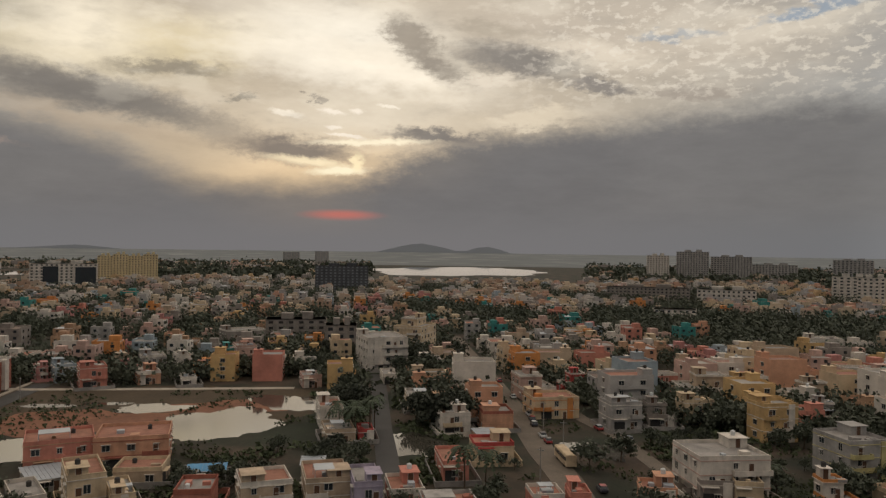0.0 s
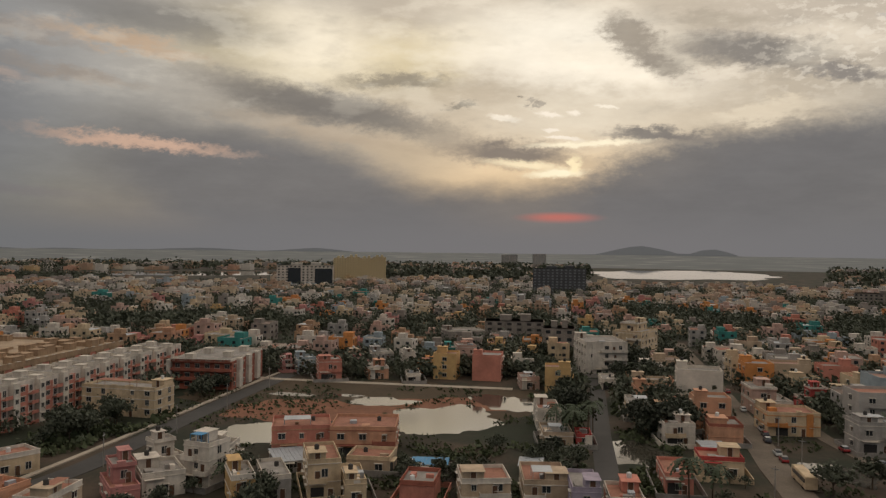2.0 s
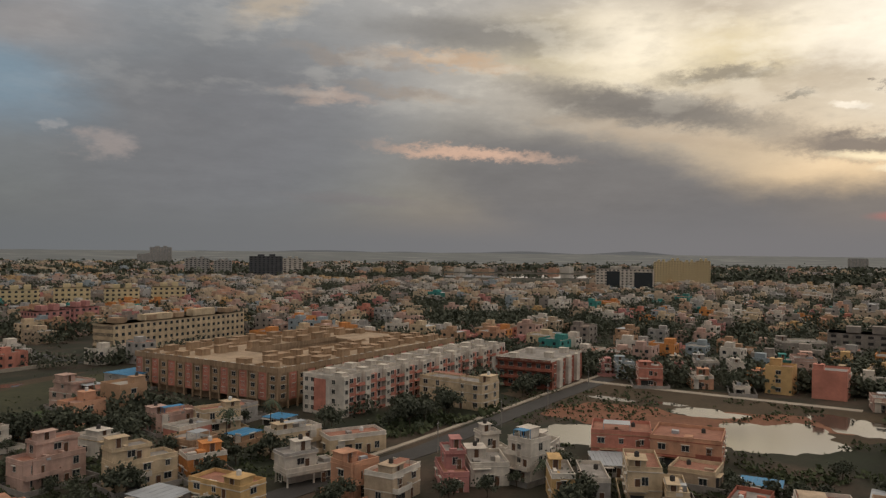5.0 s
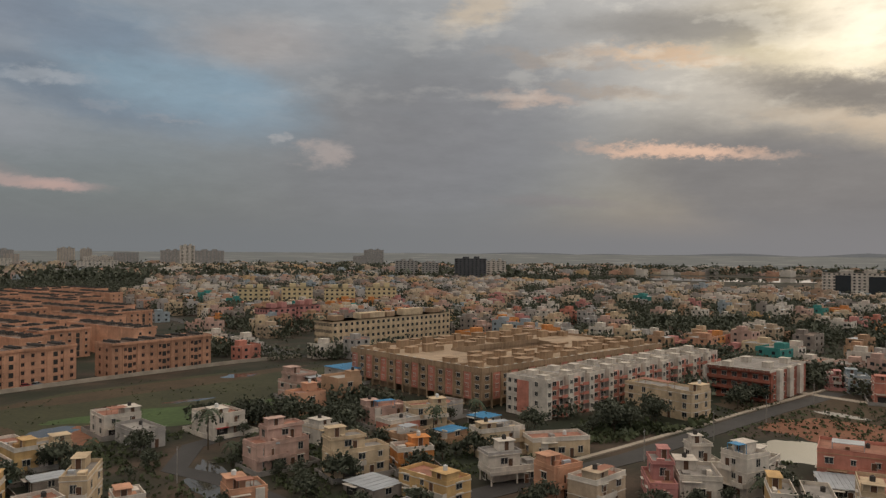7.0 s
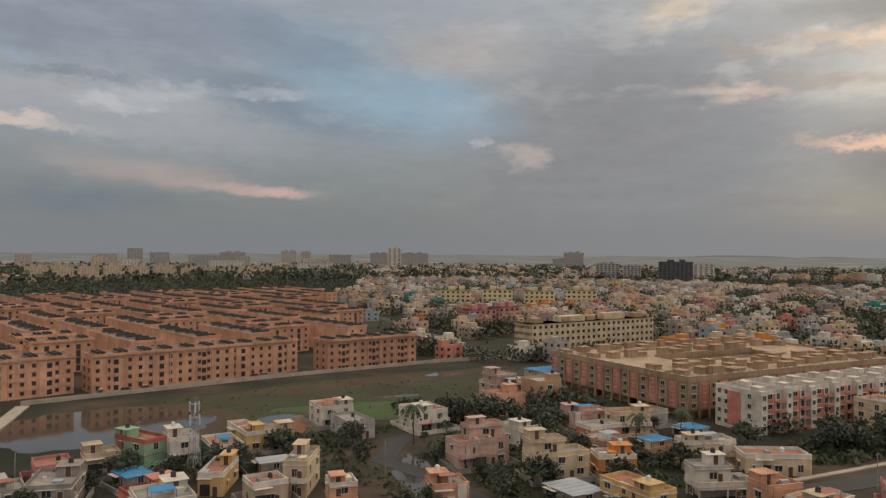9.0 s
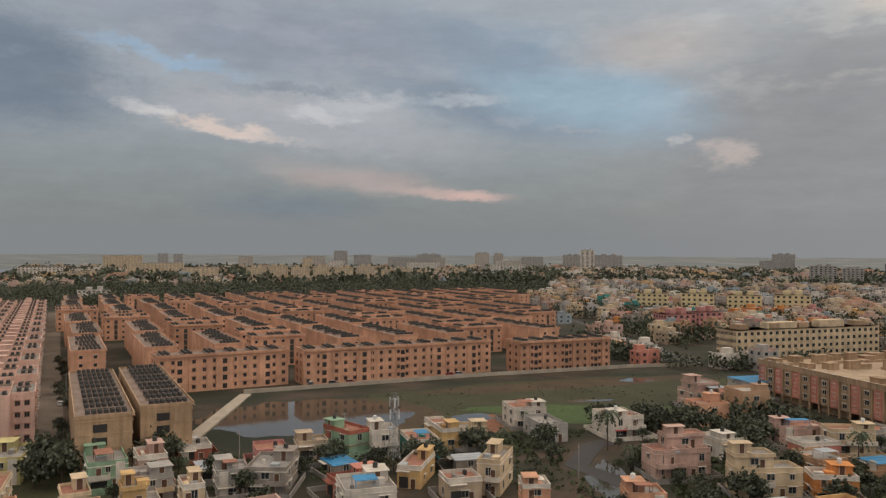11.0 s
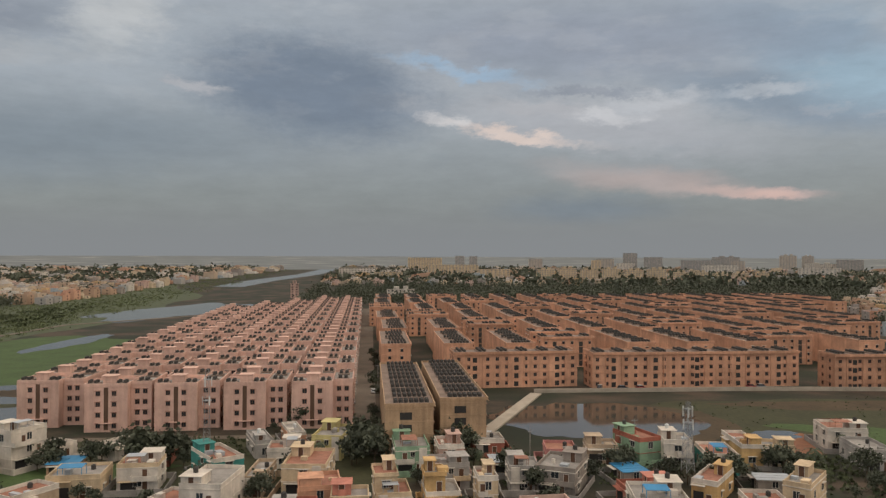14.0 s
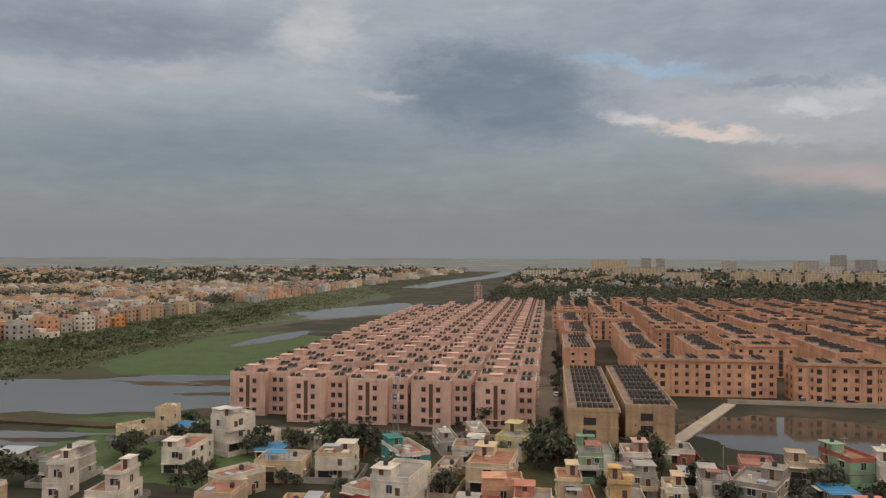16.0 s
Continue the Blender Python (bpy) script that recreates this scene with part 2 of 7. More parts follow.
sky = cloud(sky, 15.7, 3.2, 5.0, 0.84, rgb(104, 115, 125), 0.7, 0, 0.8)
# fine mottling, and haze that closes over the horizon
fine, broken = wnoise(0.9, 3.2, 6, 0.65, 5), wnoise(0.42, 2.6, 6, 0.6, 9)
puffs = wmath("MULTIPLY", wramp(broken.outputs["Fac"], 0.50, 0.64), wramp(elevation, 7.0, 13.0))
puffs = wmath("MULTIPLY", puffs, wmath("MULTIPLY_ADD", toward, 0.7, 0.3))
sky = wmix(wmath("MULTIPLY", puffs, 0.26), sky, wmix(toward, rgb(196, 194, 192), rgb(250, 240, 216)))
gloom = wmath("MULTIPLY", wramp(broken.outputs["Fac"], 0.46, 0.30), wramp(elevation, 3.0, 10.0))
sky = wmix(wmath("MULTIPLY", gloom, 0.2), sky, wmix(toward, rgb(112, 122, 132), rgb(136, 130, 120)))
flecks = wnoise(1.9, 1.7, 5, 0.6, 14)
high_right = wmath("MULTIPLY", wramp(azimuth, 112, 122), wramp(elevation, 9.5, 12.5))
flecked = wmath("MULTIPLY", wramp(flecks.outputs["Fac"], 0.50, 0.62), high_right)
sky = wmix(wmath("MULTIPLY", flecked, 0.5), sky, rgb(236, 226, 206))
grain = wmath("MULTIPLY_ADD", fine.outputs["Fac"], 0.3, 0.85)
mottled = wnode("ShaderNodeVectorMath", operation="SCALE")
wt.links.new(sky, mottled.inputs[0])
wt.links.new(grain, mottled.inputs["Scale"])
haze = wmix(toward, rgb(118, 121, 123), rgb(113, 111, 110))
sky = wmix(wramp(elevation, 4.0, 0.2), mottled.outputs[0], haze)
# brighter towards the hidden sun
gain = wmath("MULTIPLY_ADD", toward, 0.45, 1.08)
back_fill = wramp(sep.outputs[1], -0.72, -1.0)      # extra brightness behind the viewer, added to light the facades facing it
gain = wmath("MULTIPLY_ADD", back_fill, 2.2, gain)
sky = wmix(1.0, sky, wmix(toward, (1, 1, 1, 1), (1.01, 1.0, 1.03, 1)), "MULTIPLY")
glow = wnode("ShaderNodeVectorMath", operation="SCALE")
wt.links.new(sky, glow.inputs[0])
wt.links.new(gain, glow.inputs["Scale"])
sky = glow.outputs[0]
# overhead, out of view, the sky is brightened to white to light the ground
overhead = wmix(wramp(elevation, 17.0, 42.0), sky, (1.15, 1.04, 0.92, 1))
shine = wnode("ShaderNodeBackground")
wt.links.new(overhead, shine.inputs[0])
shine.inputs[1].default_value = 1.0
wt.links.new(shine.outputs[0], wnode("ShaderNodeOutputWorld").inputs[0])

sun_lamp = bpy.data.lights.new("sun", "SUN")
sun_lamp.energy, sun_lamp.angle, sun_lamp.color = 0.4, radians(60), (1.0, 0.82, 0.62)
sun = new("sun", sun_lamp)
_a, _e = radians(SUN_AZIMUTH), radians(SUN_ELEVATION + 6)
sun.matrix_world = look((400 * math.sin(_a) * math.cos(_e), 400 * math.cos(_a) * math.cos(_e), 400 * math.sin(_e)), (0, 0, 0))

# ---- materials ----
MATS = {}


def mat(name, colour, rough=0.85, grain=8.0, vary=0.18, stain=0.35, bump=0.15, metal=0.0, big=0.15, per_object=0.0, spec=0.3, streak=0.0):
    """A worn surface: base colour with fine grain, large soft stains and a little relief."""
    if name in MATS:
        return MATS[name]
    m = bpy.data.materials.new(name)
    m.use_nodes = True
    t = m.node_tree
    b = t.nodes["Principled BSDF"]
    b.inputs["Roughness"].default_value = rough
    b.inputs["Metallic"].default_value = metal
    b.inputs["Specular IOR Level"].default_value = spec
    geo = t.nodes.new("ShaderNodeNewGeometry")

    def noise_of(scale, detail):
        n = t.nodes.new("ShaderNodeTexNoise")
        n.inputs["Scale"].default_value = scale
        n.inputs["Detail"].default_value = detail
        n.inputs["Roughness"].default_value = 0.65
        t.links.new(geo.outputs["Position"], n.inputs["Vector"])
        return n.outputs["Fac"]

    def scaled(col, fac_socket, low, high):
        r = t.nodes.new("ShaderNodeMapRange")
        r.inputs[1].default_value, r.inputs[2].default_value = 0.3, 0.7
        r.inputs[3].default_value, r.inputs[4].default_value = low, high
        t.links.new(fac_socket, r.inputs[0])
        s = t.nodes.new("ShaderNodeVectorMath")
        s.operation = "SCALE"
        t.links.new(col, s.inputs[0])
        t.links.new(r.outputs[0], s.inputs["Scale"])
        return s.outputs[0]

    base = t.nodes.new("ShaderNodeRGB")
    base.outputs[0].default_value = (*colour[:3], 1)
    col = scaled(base.outputs[0], noise_of(grain, 4), 1 - vary, 1 + vary * 0.6)
    col = scaled(col, noise_of(big, 5), 1 - stain, 1.05)
    if streak:
        stretch = t.nodes.new("ShaderNodeMapping")
        stretch.inputs["Scale"].default_value = (0.9, 0.9, 0.07)
        t.links.new(geo.outputs["Position"], stretch.inputs[0])
        run = t.nodes.new("ShaderNodeTexNoise")
        run.inputs["Scale"].default_value, run.inputs["Detail"].default_value = 1.0, 5
        t.links.new(stretch.outputs[0], run.inputs["Vector"])
        col = scaled(col, run.outputs["Fac"], 1 - streak, 1.06)
    if per_object:
        info = t.nodes.new("ShaderNodeObjectInfo")
        r = t.nodes.new("ShaderNodeMapRange")
        r.inputs[3].default_value, r.inputs[4].default_value = 1 - per_object, 1 + per_object
        t.links.new(info.outputs["Random"], r.inputs[0])
        s = t.nodes.new("ShaderNodeVectorMath")
        s.operation = "SCALE"
        t.links.new(col, s.inputs[0])
        t.links.new(r.outputs[0], s.inputs["Scale"])
        col = s.outputs[0]
    t.links.new(col, b.inputs["Base Color"])
    if bump:
        bn = t.nodes.new("ShaderNodeBump")
        bn.inputs["Strength"].default_value = bump
        bn.inputs["Distance"].default_value = 0.05
        t.links.new(noise_of(grain * 2, 3), bn.inputs["Height"])
        t.links.new(bn.outputs[0], b.inputs["Normal"])
    MATS[name] = m
    return m


def mixed(name, colours, source="object", rough=0.85, big=0.2):
    """Plaster whose paint changes from house to house (or from loose piece to loose piece)."""
    m = mat(name, (1, 1, 1), rough, 6.0, 0.12, 0.3, 0.1, big=big)
    t = m.node_tree
    ramp = t.nodes.new("ShaderNodeValToRGB")
    ramp.color_ramp.interpolation = "CONSTANT"
    els = ramp.color_ramp.elements
    while len(els) < len(colours):
        els.new(0.5)
    for k, c in enumerate(colours):
        els[k].position = k / len(colours)
        els[k].color = (*c[:3], 1)
    if source == "object":
        src = t.nodes.new("ShaderNodeObjectInfo").outputs["Random"]
    else:
        src = t.nodes.new("ShaderNodeNewGeometry").outputs["Random Per Island"]
    t.links.new(src, ramp.inputs[0])
    rgb_node = next(n for n in t.nodes if n.bl_idname == "ShaderNodeRGB")
    for link in list(rgb_node.outputs[0].links):
        t.links.new(ramp.outputs[0], link.to_socket)
    return m


PAINTS = {
    "cream": (0.62, 0.50, 0.34), "white": (0.66, 0.62, 0.55), "pink": (0.52, 0.25, 0.23), "peach": (0.60, 0.34, 0.22),
    "salmon": (0.56, 0.24, 0.18), "orange": (0.62, 0.27, 0.09), "yellow": (0.60, 0.41, 0.19), "lemon": (0.56, 0.50, 0.24),
    "mint": (0.27, 0.42, 0.29), "teal": (0.06, 0.27, 0.25), "sky": (0.33, 0.40, 0.44), "grey": (0.40, 0.39, 0.37),
    "beige": (0.50, 0.40, 0.29), "tan": (0.46, 0.30, 0.19), "brick": (0.36, 0.13, 0.09), "red": (0.50, 0.09, 0.08),
    "rose": (0.54, 0.38, 0.32), "lime": (0.46, 0.56, 0.06), "lilac": (0.38, 0.34, 0.42), "bare": (0.30, 0.27, 0.24),
}

PAINTS = {name: (min(0.78, 1.06 * r), g, 0.96 * b) for name, (r, g, b) in PAINTS.items()}   # warm lime-washed tones


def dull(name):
    """Paint of far houses, mixed towards grey to put distance haze in the colour."""
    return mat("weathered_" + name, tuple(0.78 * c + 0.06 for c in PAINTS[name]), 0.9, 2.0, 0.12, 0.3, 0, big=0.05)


def paint(name):
    return mat("plaster_" + name, PAINTS[name], 0.88, 7.0, 0.14, 0.42, 0.12, big=0.25, streak=0.14)


CONCRETE = mat("roof_concrete", (0.33, 0.30, 0.27), 0.92, 5.0, 0.2, 0.45, big=0.3)
TERRACE = mat("terracotta_terrace", (0.36, 0.17, 0.115), 0.9, 6.0, 0.2, 0.4, big=0.35)
GLASS = mat("dark_window_glass", (0.03, 0.035, 0.04), 0.25, 3.0, 0.1, 0.2, 0, spec=0.5)
# flat panels in this colour stand for the shade inside openings
OPENING_SHADE = mat("dim_room_opening", (0.035, 0.032, 0.03), 0.8, 3.0, 0.1, 0.2, 0)
FRAME = mat("window_frame_paint", (0.55, 0.50, 0.43), 0.7, 9.0, 0.1, 0.2, 0)
TANK_BLACK = mat("black_tank_plastic", (0.055, 0.05, 0.046), 0.85, 5.0, 0.1, 0.2, 0)
TANK_WHITE = mat("white_tank_plastic", (0.62, 0.62, 0.6), 0.5, 5.0, 0.1, 0.25, 0)
BARK = mat("bark", (0.09, 0.065, 0.045), 0.95, 10.0, 0.25, 0.3)
LEAF = mat("leaf_green", (0.066, 0.073, 0.047), 0.75, 3.0, 0.35, 0.4, 0, per_object=0.35, big=0.5)
PALM = mat("palm_green", (0.055, 0.072, 0.036), 0.65, 3.0, 0.3, 0.3, 0, big=0.5)
SHRUB = mat("scrub_green", (0.075, 0.09, 0.042), 0.85, 2.0, 0.4, 0.45, 0, big=0.2)
ASPHALT = mat("asphalt", (0.05, 0.046, 0.043), 0.75, 3.0, 0.2, 0.35, 0.1, big=0.12)
DUST_ROAD = mat("dusty_road", (0.16, 0.128, 0.098), 0.9, 2.0, 0.2, 0.4, 0.1, big=0.1)
PAVING = mat("pale_paving", (0.40, 0.34, 0.27), 0.9, 4.0, 0.2, 0.3, 0.1, big=0.2)
STEEL = mat("galvanised_steel", (0.32, 0.32, 0.32), 0.5, 6.0, 0.15, 0.3, 0, metal=0.6)
SHEET = mat("sheet_metal_roof", (0.42, 0.44, 0.46), 0.5, 5.0, 0.15, 0.3, 0, metal=0.2)
BLUE_SHEET = mat("blue_sheet_roof", (0.04, 0.22, 0.42), 0.55, 5.0, 0.15, 0.3, 0)
PINK_BLOCK = mat("pink_plaster", (0.70, 0.45, 0.36), 0.9, 3.0, 0.14, 0.36, 0.1, big=0.12, per_object=0.06, streak=0.14)
BRICK_BLOCK = mat("red_ochre_plaster", (0.68, 0.37, 0.235), 0.9, 3.0, 0.2, 0.42, 0.1, big=0.12, per_object=0.16, streak=0.2)
OCHRE_BLOCK = mat("ochre_plaster", (0.54, 0.36, 0.22), 0.9, 3.0, 0.16, 0.45, 0.1, big=0.12, streak=0.3)
TAN_BLOCK = mat("tan_plaster", (0.43, 0.29, 0.18), 0.9, 3.0, 0.14, 0.35, 0.1, big=0.12, streak=0.3)
ROOF_DARK = mat("weathered_roof", (0.27, 0.20, 0.16), 0.95, 3.0, 0.25, 0.45, 0.1, big=0.2)

HOUSE_MIX = mixed("house_paints", [PAINTS[k] for k in ("cream", "peach", "white", "rose", "orange", "beige", "white", "salmon", "yellow",
                  "grey", "cream", "cream", "sky", "tan", "cream", "peach", "beige", "white", "peach", "beige", "white", "grey")])
# far paints greyed, so that haze is part of the colour
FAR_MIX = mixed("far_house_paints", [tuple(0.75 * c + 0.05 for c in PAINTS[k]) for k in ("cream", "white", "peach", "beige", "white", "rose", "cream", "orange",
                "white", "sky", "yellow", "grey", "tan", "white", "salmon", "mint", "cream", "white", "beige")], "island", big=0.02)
ROOF_MIX = mixed("terrace_mix", [(0.33, 0.30, 0.27), (0.36, 0.17, 0.115), (0.28, 0.25, 0.22), (0.40, 0.36, 0.31), (0.34, 0.2, 0.15), (0.3, 0.27, 0.25)])


def ground_material():
    m = mat("ground_soil", (0.12, 0.095, 0.07), 0.95, 0.8, 0.25, 0.4, 0.25, big=0.03)
    t = m.node_tree
    geo = t.nodes.new("ShaderNodeNewGeometry")
    n = t.nodes.new("ShaderNodeTexNoise")
    n.inputs["Scale"].default_value, n.inputs["Detail"].default_value = 0.035, 6
    t.links.new(geo.outputs["Position"], n.inputs["Vector"])
    ramp = t.nodes.new("ShaderNodeValToRGB")
    e = ramp.color_ramp.elements
    e[0].position, e[0].color = 0.40, (0.022, 0.027, 0.013, 1)
    e[1].position, e[1].color = 0.62, (0.08, 0.055, 0.037, 1)
    mid = e.new(0.5)
    mid.color = (0.038, 0.034, 0.021, 1)
    t.links.new(n.outputs["Fac"], ramp.inputs[0])
    base = next(x for x in t.nodes if x.bl_idname == "ShaderNodeRGB")
    for link in list(base.outputs[0].links):
        t.links.new(ramp.outputs[0], link.to_socket)
    return m


def water_material():
    m = bpy.data.materials.new("still_water")
    m.use_nodes = True
    t = m.node_tree
    b = t.nodes["Principled BSDF"]
    b.inputs["Base Color"].default_value = (0.05, 0.045, 0.035, 1)
    b.inputs["Roughness"].default_value = 0.06
    b.inputs["IOR"].default_value = 1.33
    b.inputs["Specular IOR Level"].default_value = 0.75
    geo = t.nodes.new("ShaderNodeNewGeometry")
    n = t.nodes.new("ShaderNodeTexNoise")
    n.inputs["Scale"].default_value, n.inputs["Detail"].default_value = 0.8, 3
    t.links.new(geo.outputs["Position"], n.inputs["Vector"])
    bn = t.nodes.new("ShaderNodeBump")
    bn.inputs["Strength"].default_value, bn.inputs["Distance"].default_value = 0.04, 0.02
    t.links.new(n.outputs["Fac"], bn.inputs["Height"])
    t.links.new(bn.outputs[0], b.inputs["Normal"])
    return m


GROUND, WATER, LAKE = ground_material(), water_material(), water_material()
LAKE.node_tree.nodes["Principled BSDF"].inputs["Roughness"].default_value = 0.03
LAKE.node_tree.nodes["Bump"].inputs["Strength"].default_value = 0.005
LAKE.node_tree.nodes["Principled BSDF"].inputs["Specular IOR Level"].default_value = 0.4
GRASS = mat("marsh_grass", (0.05, 0.05, 0.021), 0.9, 0.7, 0.3, 0.4, 0.2, big=0.06)
BUSH = mat("canal_bush_green", (0.125, 0.145, 0.07), 0.9, 1.5, 0.3, 0.3, 0, big=0.05)
LAWN = mat("bright_marsh_grass", (0.058, 0.092, 0.028), 0.9, 0.7, 0.25, 0.3, 0.2, big=0.08)
MUD = mat("red_earth", (0.235, 0.105, 0.06), 0.95, 0.7, 0.25, 0.35, 0.2, big=0.08)
BROWN = mat("brown_marsh", (0.078, 0.054, 0.03), 0.95, 0.7, 0.25, 0.4, 0.2, big=0.06)

# ---- mesh helpers ----
KEEP_OUT = []          # (x, y, radius) of placed buildings
BOX_FACES = ((0, 3, 2, 1), (4, 5, 6, 7), (0, 1, 5, 4), (1, 2, 6, 5), (2, 3, 7, 6), (3, 0, 4, 7))


class Shape:
    """Collects faces for one mesh."""

    def __init__(self):
        self.v, self.f, self.m = [], [], []

    def box(self, x0, x1, y0, y1, z0, z1, slot=0, turn=None):
        n = len(self.v)
        corners = [(x0, y0, z0), (x1, y0, z0), (x1, y1, z0), (x0, y1, z0), (x0, y0, z1), (x1, y0, z1), (x1, y1, z1), (x0, y1, z1)]
        if turn:
            cx, cy, a = turn
            c, s = math.cos(radians(a)), math.sin(radians(a))
            corners = [(cx + c * x - s * y, cy + s * x + c * y, z) for x, y, z in corners]
        self.v += corners
        self.f += [tuple(n + k for k in q) for q in BOX_FACES]
        self.m += [slot] * 6
        return self

    def tube(self, x, y, z0, z1, r0, r1=None, sides=10, slot=0, cap=True):
        n = len(self.v)
        r1 = r0 if r1 is None else r1
        for z, r in ((z0, r0), (z1, r1)):
            self.v += [(x + r * math.cos(2 * math.pi * k / sides), y + r * math.sin(2 * math.pi * k / sides), z) for k in range(sides)]
        self.f += [(n + k, n + (k + 1) % sides, n + sides + (k + 1) % sides, n + sides + k) for k in range(sides)]
        self.m += [slot] * sides
        if cap:
            self.f += [tuple(n + sides + k for k in range(sides)), tuple(n + k for k in reversed(range(sides)))]
            self.m += [slot] * 2
        return self

    def face(self, points, slot=0):
        n = len(self.v)
        self.v += points
        self.f.append(tuple(range(n, n + len(points))))
        self.m.append(slot)
        return self

    def mesh(self, name, *materials):
        me = bpy.data.meshes.new(name)
        me.from_pydata(self.v, [], self.f)
        for m in materials:
            me.materials.append(m)
        me.polygons.foreach_set("material_index", self.m)
        me.update()
        return me


def part(name, data, parent, label="", at=(0, 0, 0), turn=0.0):
    ob = new(name, data)
    ob.parent = parent
    ob.location = at
    ob.rotation_euler = (0, 0, radians(turn))
    return tagged(ob, label=label)


def thing(name, x, y, turn, label, category, group="", z=0.0):
    ob = new(name)
    ob.matrix_world = pose(x, y, z, 0, 0, turn)
    return tagged(ob, label=label, category=category, group=group)


def structure(name, data, label, category, at=(0, 0, 0)):
    ob = new(name, data)
    ob.location = at
    return tagged(ob, label=label, category=category, kind="structure")


def blob_sheet(name, x, y, rx, ry, turn, z, material, label, category, seed, ragged=0.25, kind="structure"):
    """A flat patch with an uneven outline, such as a pond or a meadow."""
    count, points = 56, []
    c, s = math.cos(radians(turn)), math.sin(radians(turn))
    for k in range(count):
        a = 2 * math.pi * k / count
        q = Vector((math.cos(a) * 1.4 + seed * 3.7, math.sin(a) * 1.4, seed))
        r = 1 + ragged * noise.fractal(q, 0.8, 2.0, 4) * 1.3
        u, v = rx * r * math.cos(a), ry * r * math.sin(a)
        points.append((c * u - s * v, s * u + c * v, 0))
    ob = new(name, Shape().face(points).mesh(name, material))
    ob.location = (x, y, z)
    return tagged(ob, label=label, category=category, kind=kind)


def strip(name, points, width, z0, z1, material, label, category):
    """A road, path or wall along a line, with thickness."""
    sh, left, right = Shape(), [], []
    for k, p in enumerate(points):
        a, b = Vector(points[max(k - 1, 0)]), Vector(points[min(k + 1, len(points) - 1)])
        n = Vector((-(b - a).y, (b - a).x)).normalized() * width / 2
        left.append((p[0] + n.x, p[1] + n.y))
        right.append((p[0] - n.x, p[1] - n.y))
    for k in range(len(points) - 1):
        n = len(sh.v)
        for q in (right[k], right[k + 1], left[k + 1], left[k]):
            sh.v += [(*q, z0), (*q, z1)]
        sh.f += [(n + 1, n + 3, n + 5, n + 7), (n, n + 2, n + 3, n + 1), (n + 4, n + 6, n + 7, n + 5), (n + 6, n, n + 1, n + 7), (n + 2, n + 4, n + 5, n + 3)]
        sh.m += [0] * 5
    return structure(name, sh.mesh(name, material), label, category)


# ---- shared small meshes ----
def window_mesh(w, h, shade=True, frame=None, glass=None):
    """A framed window that faces -y, its back in the wall, with a mullion, a sill and a concrete sunshade."""
    sh = Shape()
    sh.box(-w / 2, w / 2, -0.02, 0.06, -h / 2, h / 2, 1)
    for x in (-w / 2, 0, w / 2):
        sh.box(x - 0.04, x + 0.04, -0.05, 0.06, -h / 2, h / 2, 0)
    sh.box(-w / 2 - 0.04, w / 2 + 0.04, -0.05, 0.06, h / 2, h / 2 + 0.07, 0)
    sh.box(-w / 2 - 0.1, w / 2 + 0.1, -0.14, 0.06, -h / 2 - 0.08, -h / 2, 0)
    if shade:
        sh.box(-w / 2 - 0.2, w / 2 + 0.2, -0.5, 0.06, h / 2 + 0.16, h / 2 + 0.24, 0)
    return sh.mesh("window", frame or FRAME, glass or GLASS)


WIN_WIDE, WIN_SMALL, WIN_TALL = window_mesh(1.7, 1.3), window_mesh(1.0, 1.1), window_mesh(1.3, 1.6, False)
WIN_FLAT = window_mesh(1.15, 1.2)
DOOR = Shape().box(-0.5, 0.5, -0.06, 0.06, 0, 2.1, 1).box(-0.58, -0.5, -0.1, 0.06, 0, 2.18, 0).box(0.5, 0.58, -0.1, 0.06, 0, 2.18, 0).box(-0.5, 0.5, -0.1, 0.06, 2.1, 2.18, 0).mesh("door", FRAME, mat("door_wood", (0.12, 0.06, 0.035), 0.6))
TANK = {True: Shape().tube(0, 0, 0, 0.9, 0.5, 0.5).tube(0, 0, 0.9, 1.1, 0.5, 0.18).mesh("water_tank", TANK_BLACK),
        False: Shape().tube(0, 0, 0, 0.9, 0.5, 0.5).tube(0, 0, 0.9, 1.1, 0.5, 0.18).mesh("water_tank", TANK_WHITE)}


def windows_on(parent, w, d, floors, storey, rng, sides=("front", "right", "left", "back"), mesh=None, pitch=4.3, base=0.0):
    """Windows as separate parts in rows on the named sides of a w x d body."""
    for side in sides:
        length = w if side in ("front", "back") else d
        count = max(1, int((length - 0.8) / pitch))
        turn = {"front": 0, "right": 90, "back": 180, "left": 270}[side]
        for f in range(floors):
            for k in range(count):
                if rng.random() < 0.13:
                    continue
                s = (k + 0.5) / count * length - length / 2
                out = d / 2 if side in ("front", "back") else w / 2
                at = {"front": (s, -out), "right": (out, s), "back": (-s, out), "left": (-out, -s)}[side]
                use = mesh or rng.choice((WIN_WIDE, WIN_WIDE, WIN_SMALL, WIN_TALL))
                part("window", use, parent, at=(*at, base + f * storey + 1.75), turn=turn)


def ring(sh, x0, x1, y0, y1, z0, z1, t=0.16):
    """A thin upstand round a rectangle."""
    sh.box(x0, x1, y0, y0 + t, z0, z1).box(x0, x1, y1 - t, y1, z0, z1)
    return sh.box(x0, x0 + t, y0 + t, y1 - t, z0, z1).box(x1 - t, x1, y0 + t, y1 - t, z0, z1)


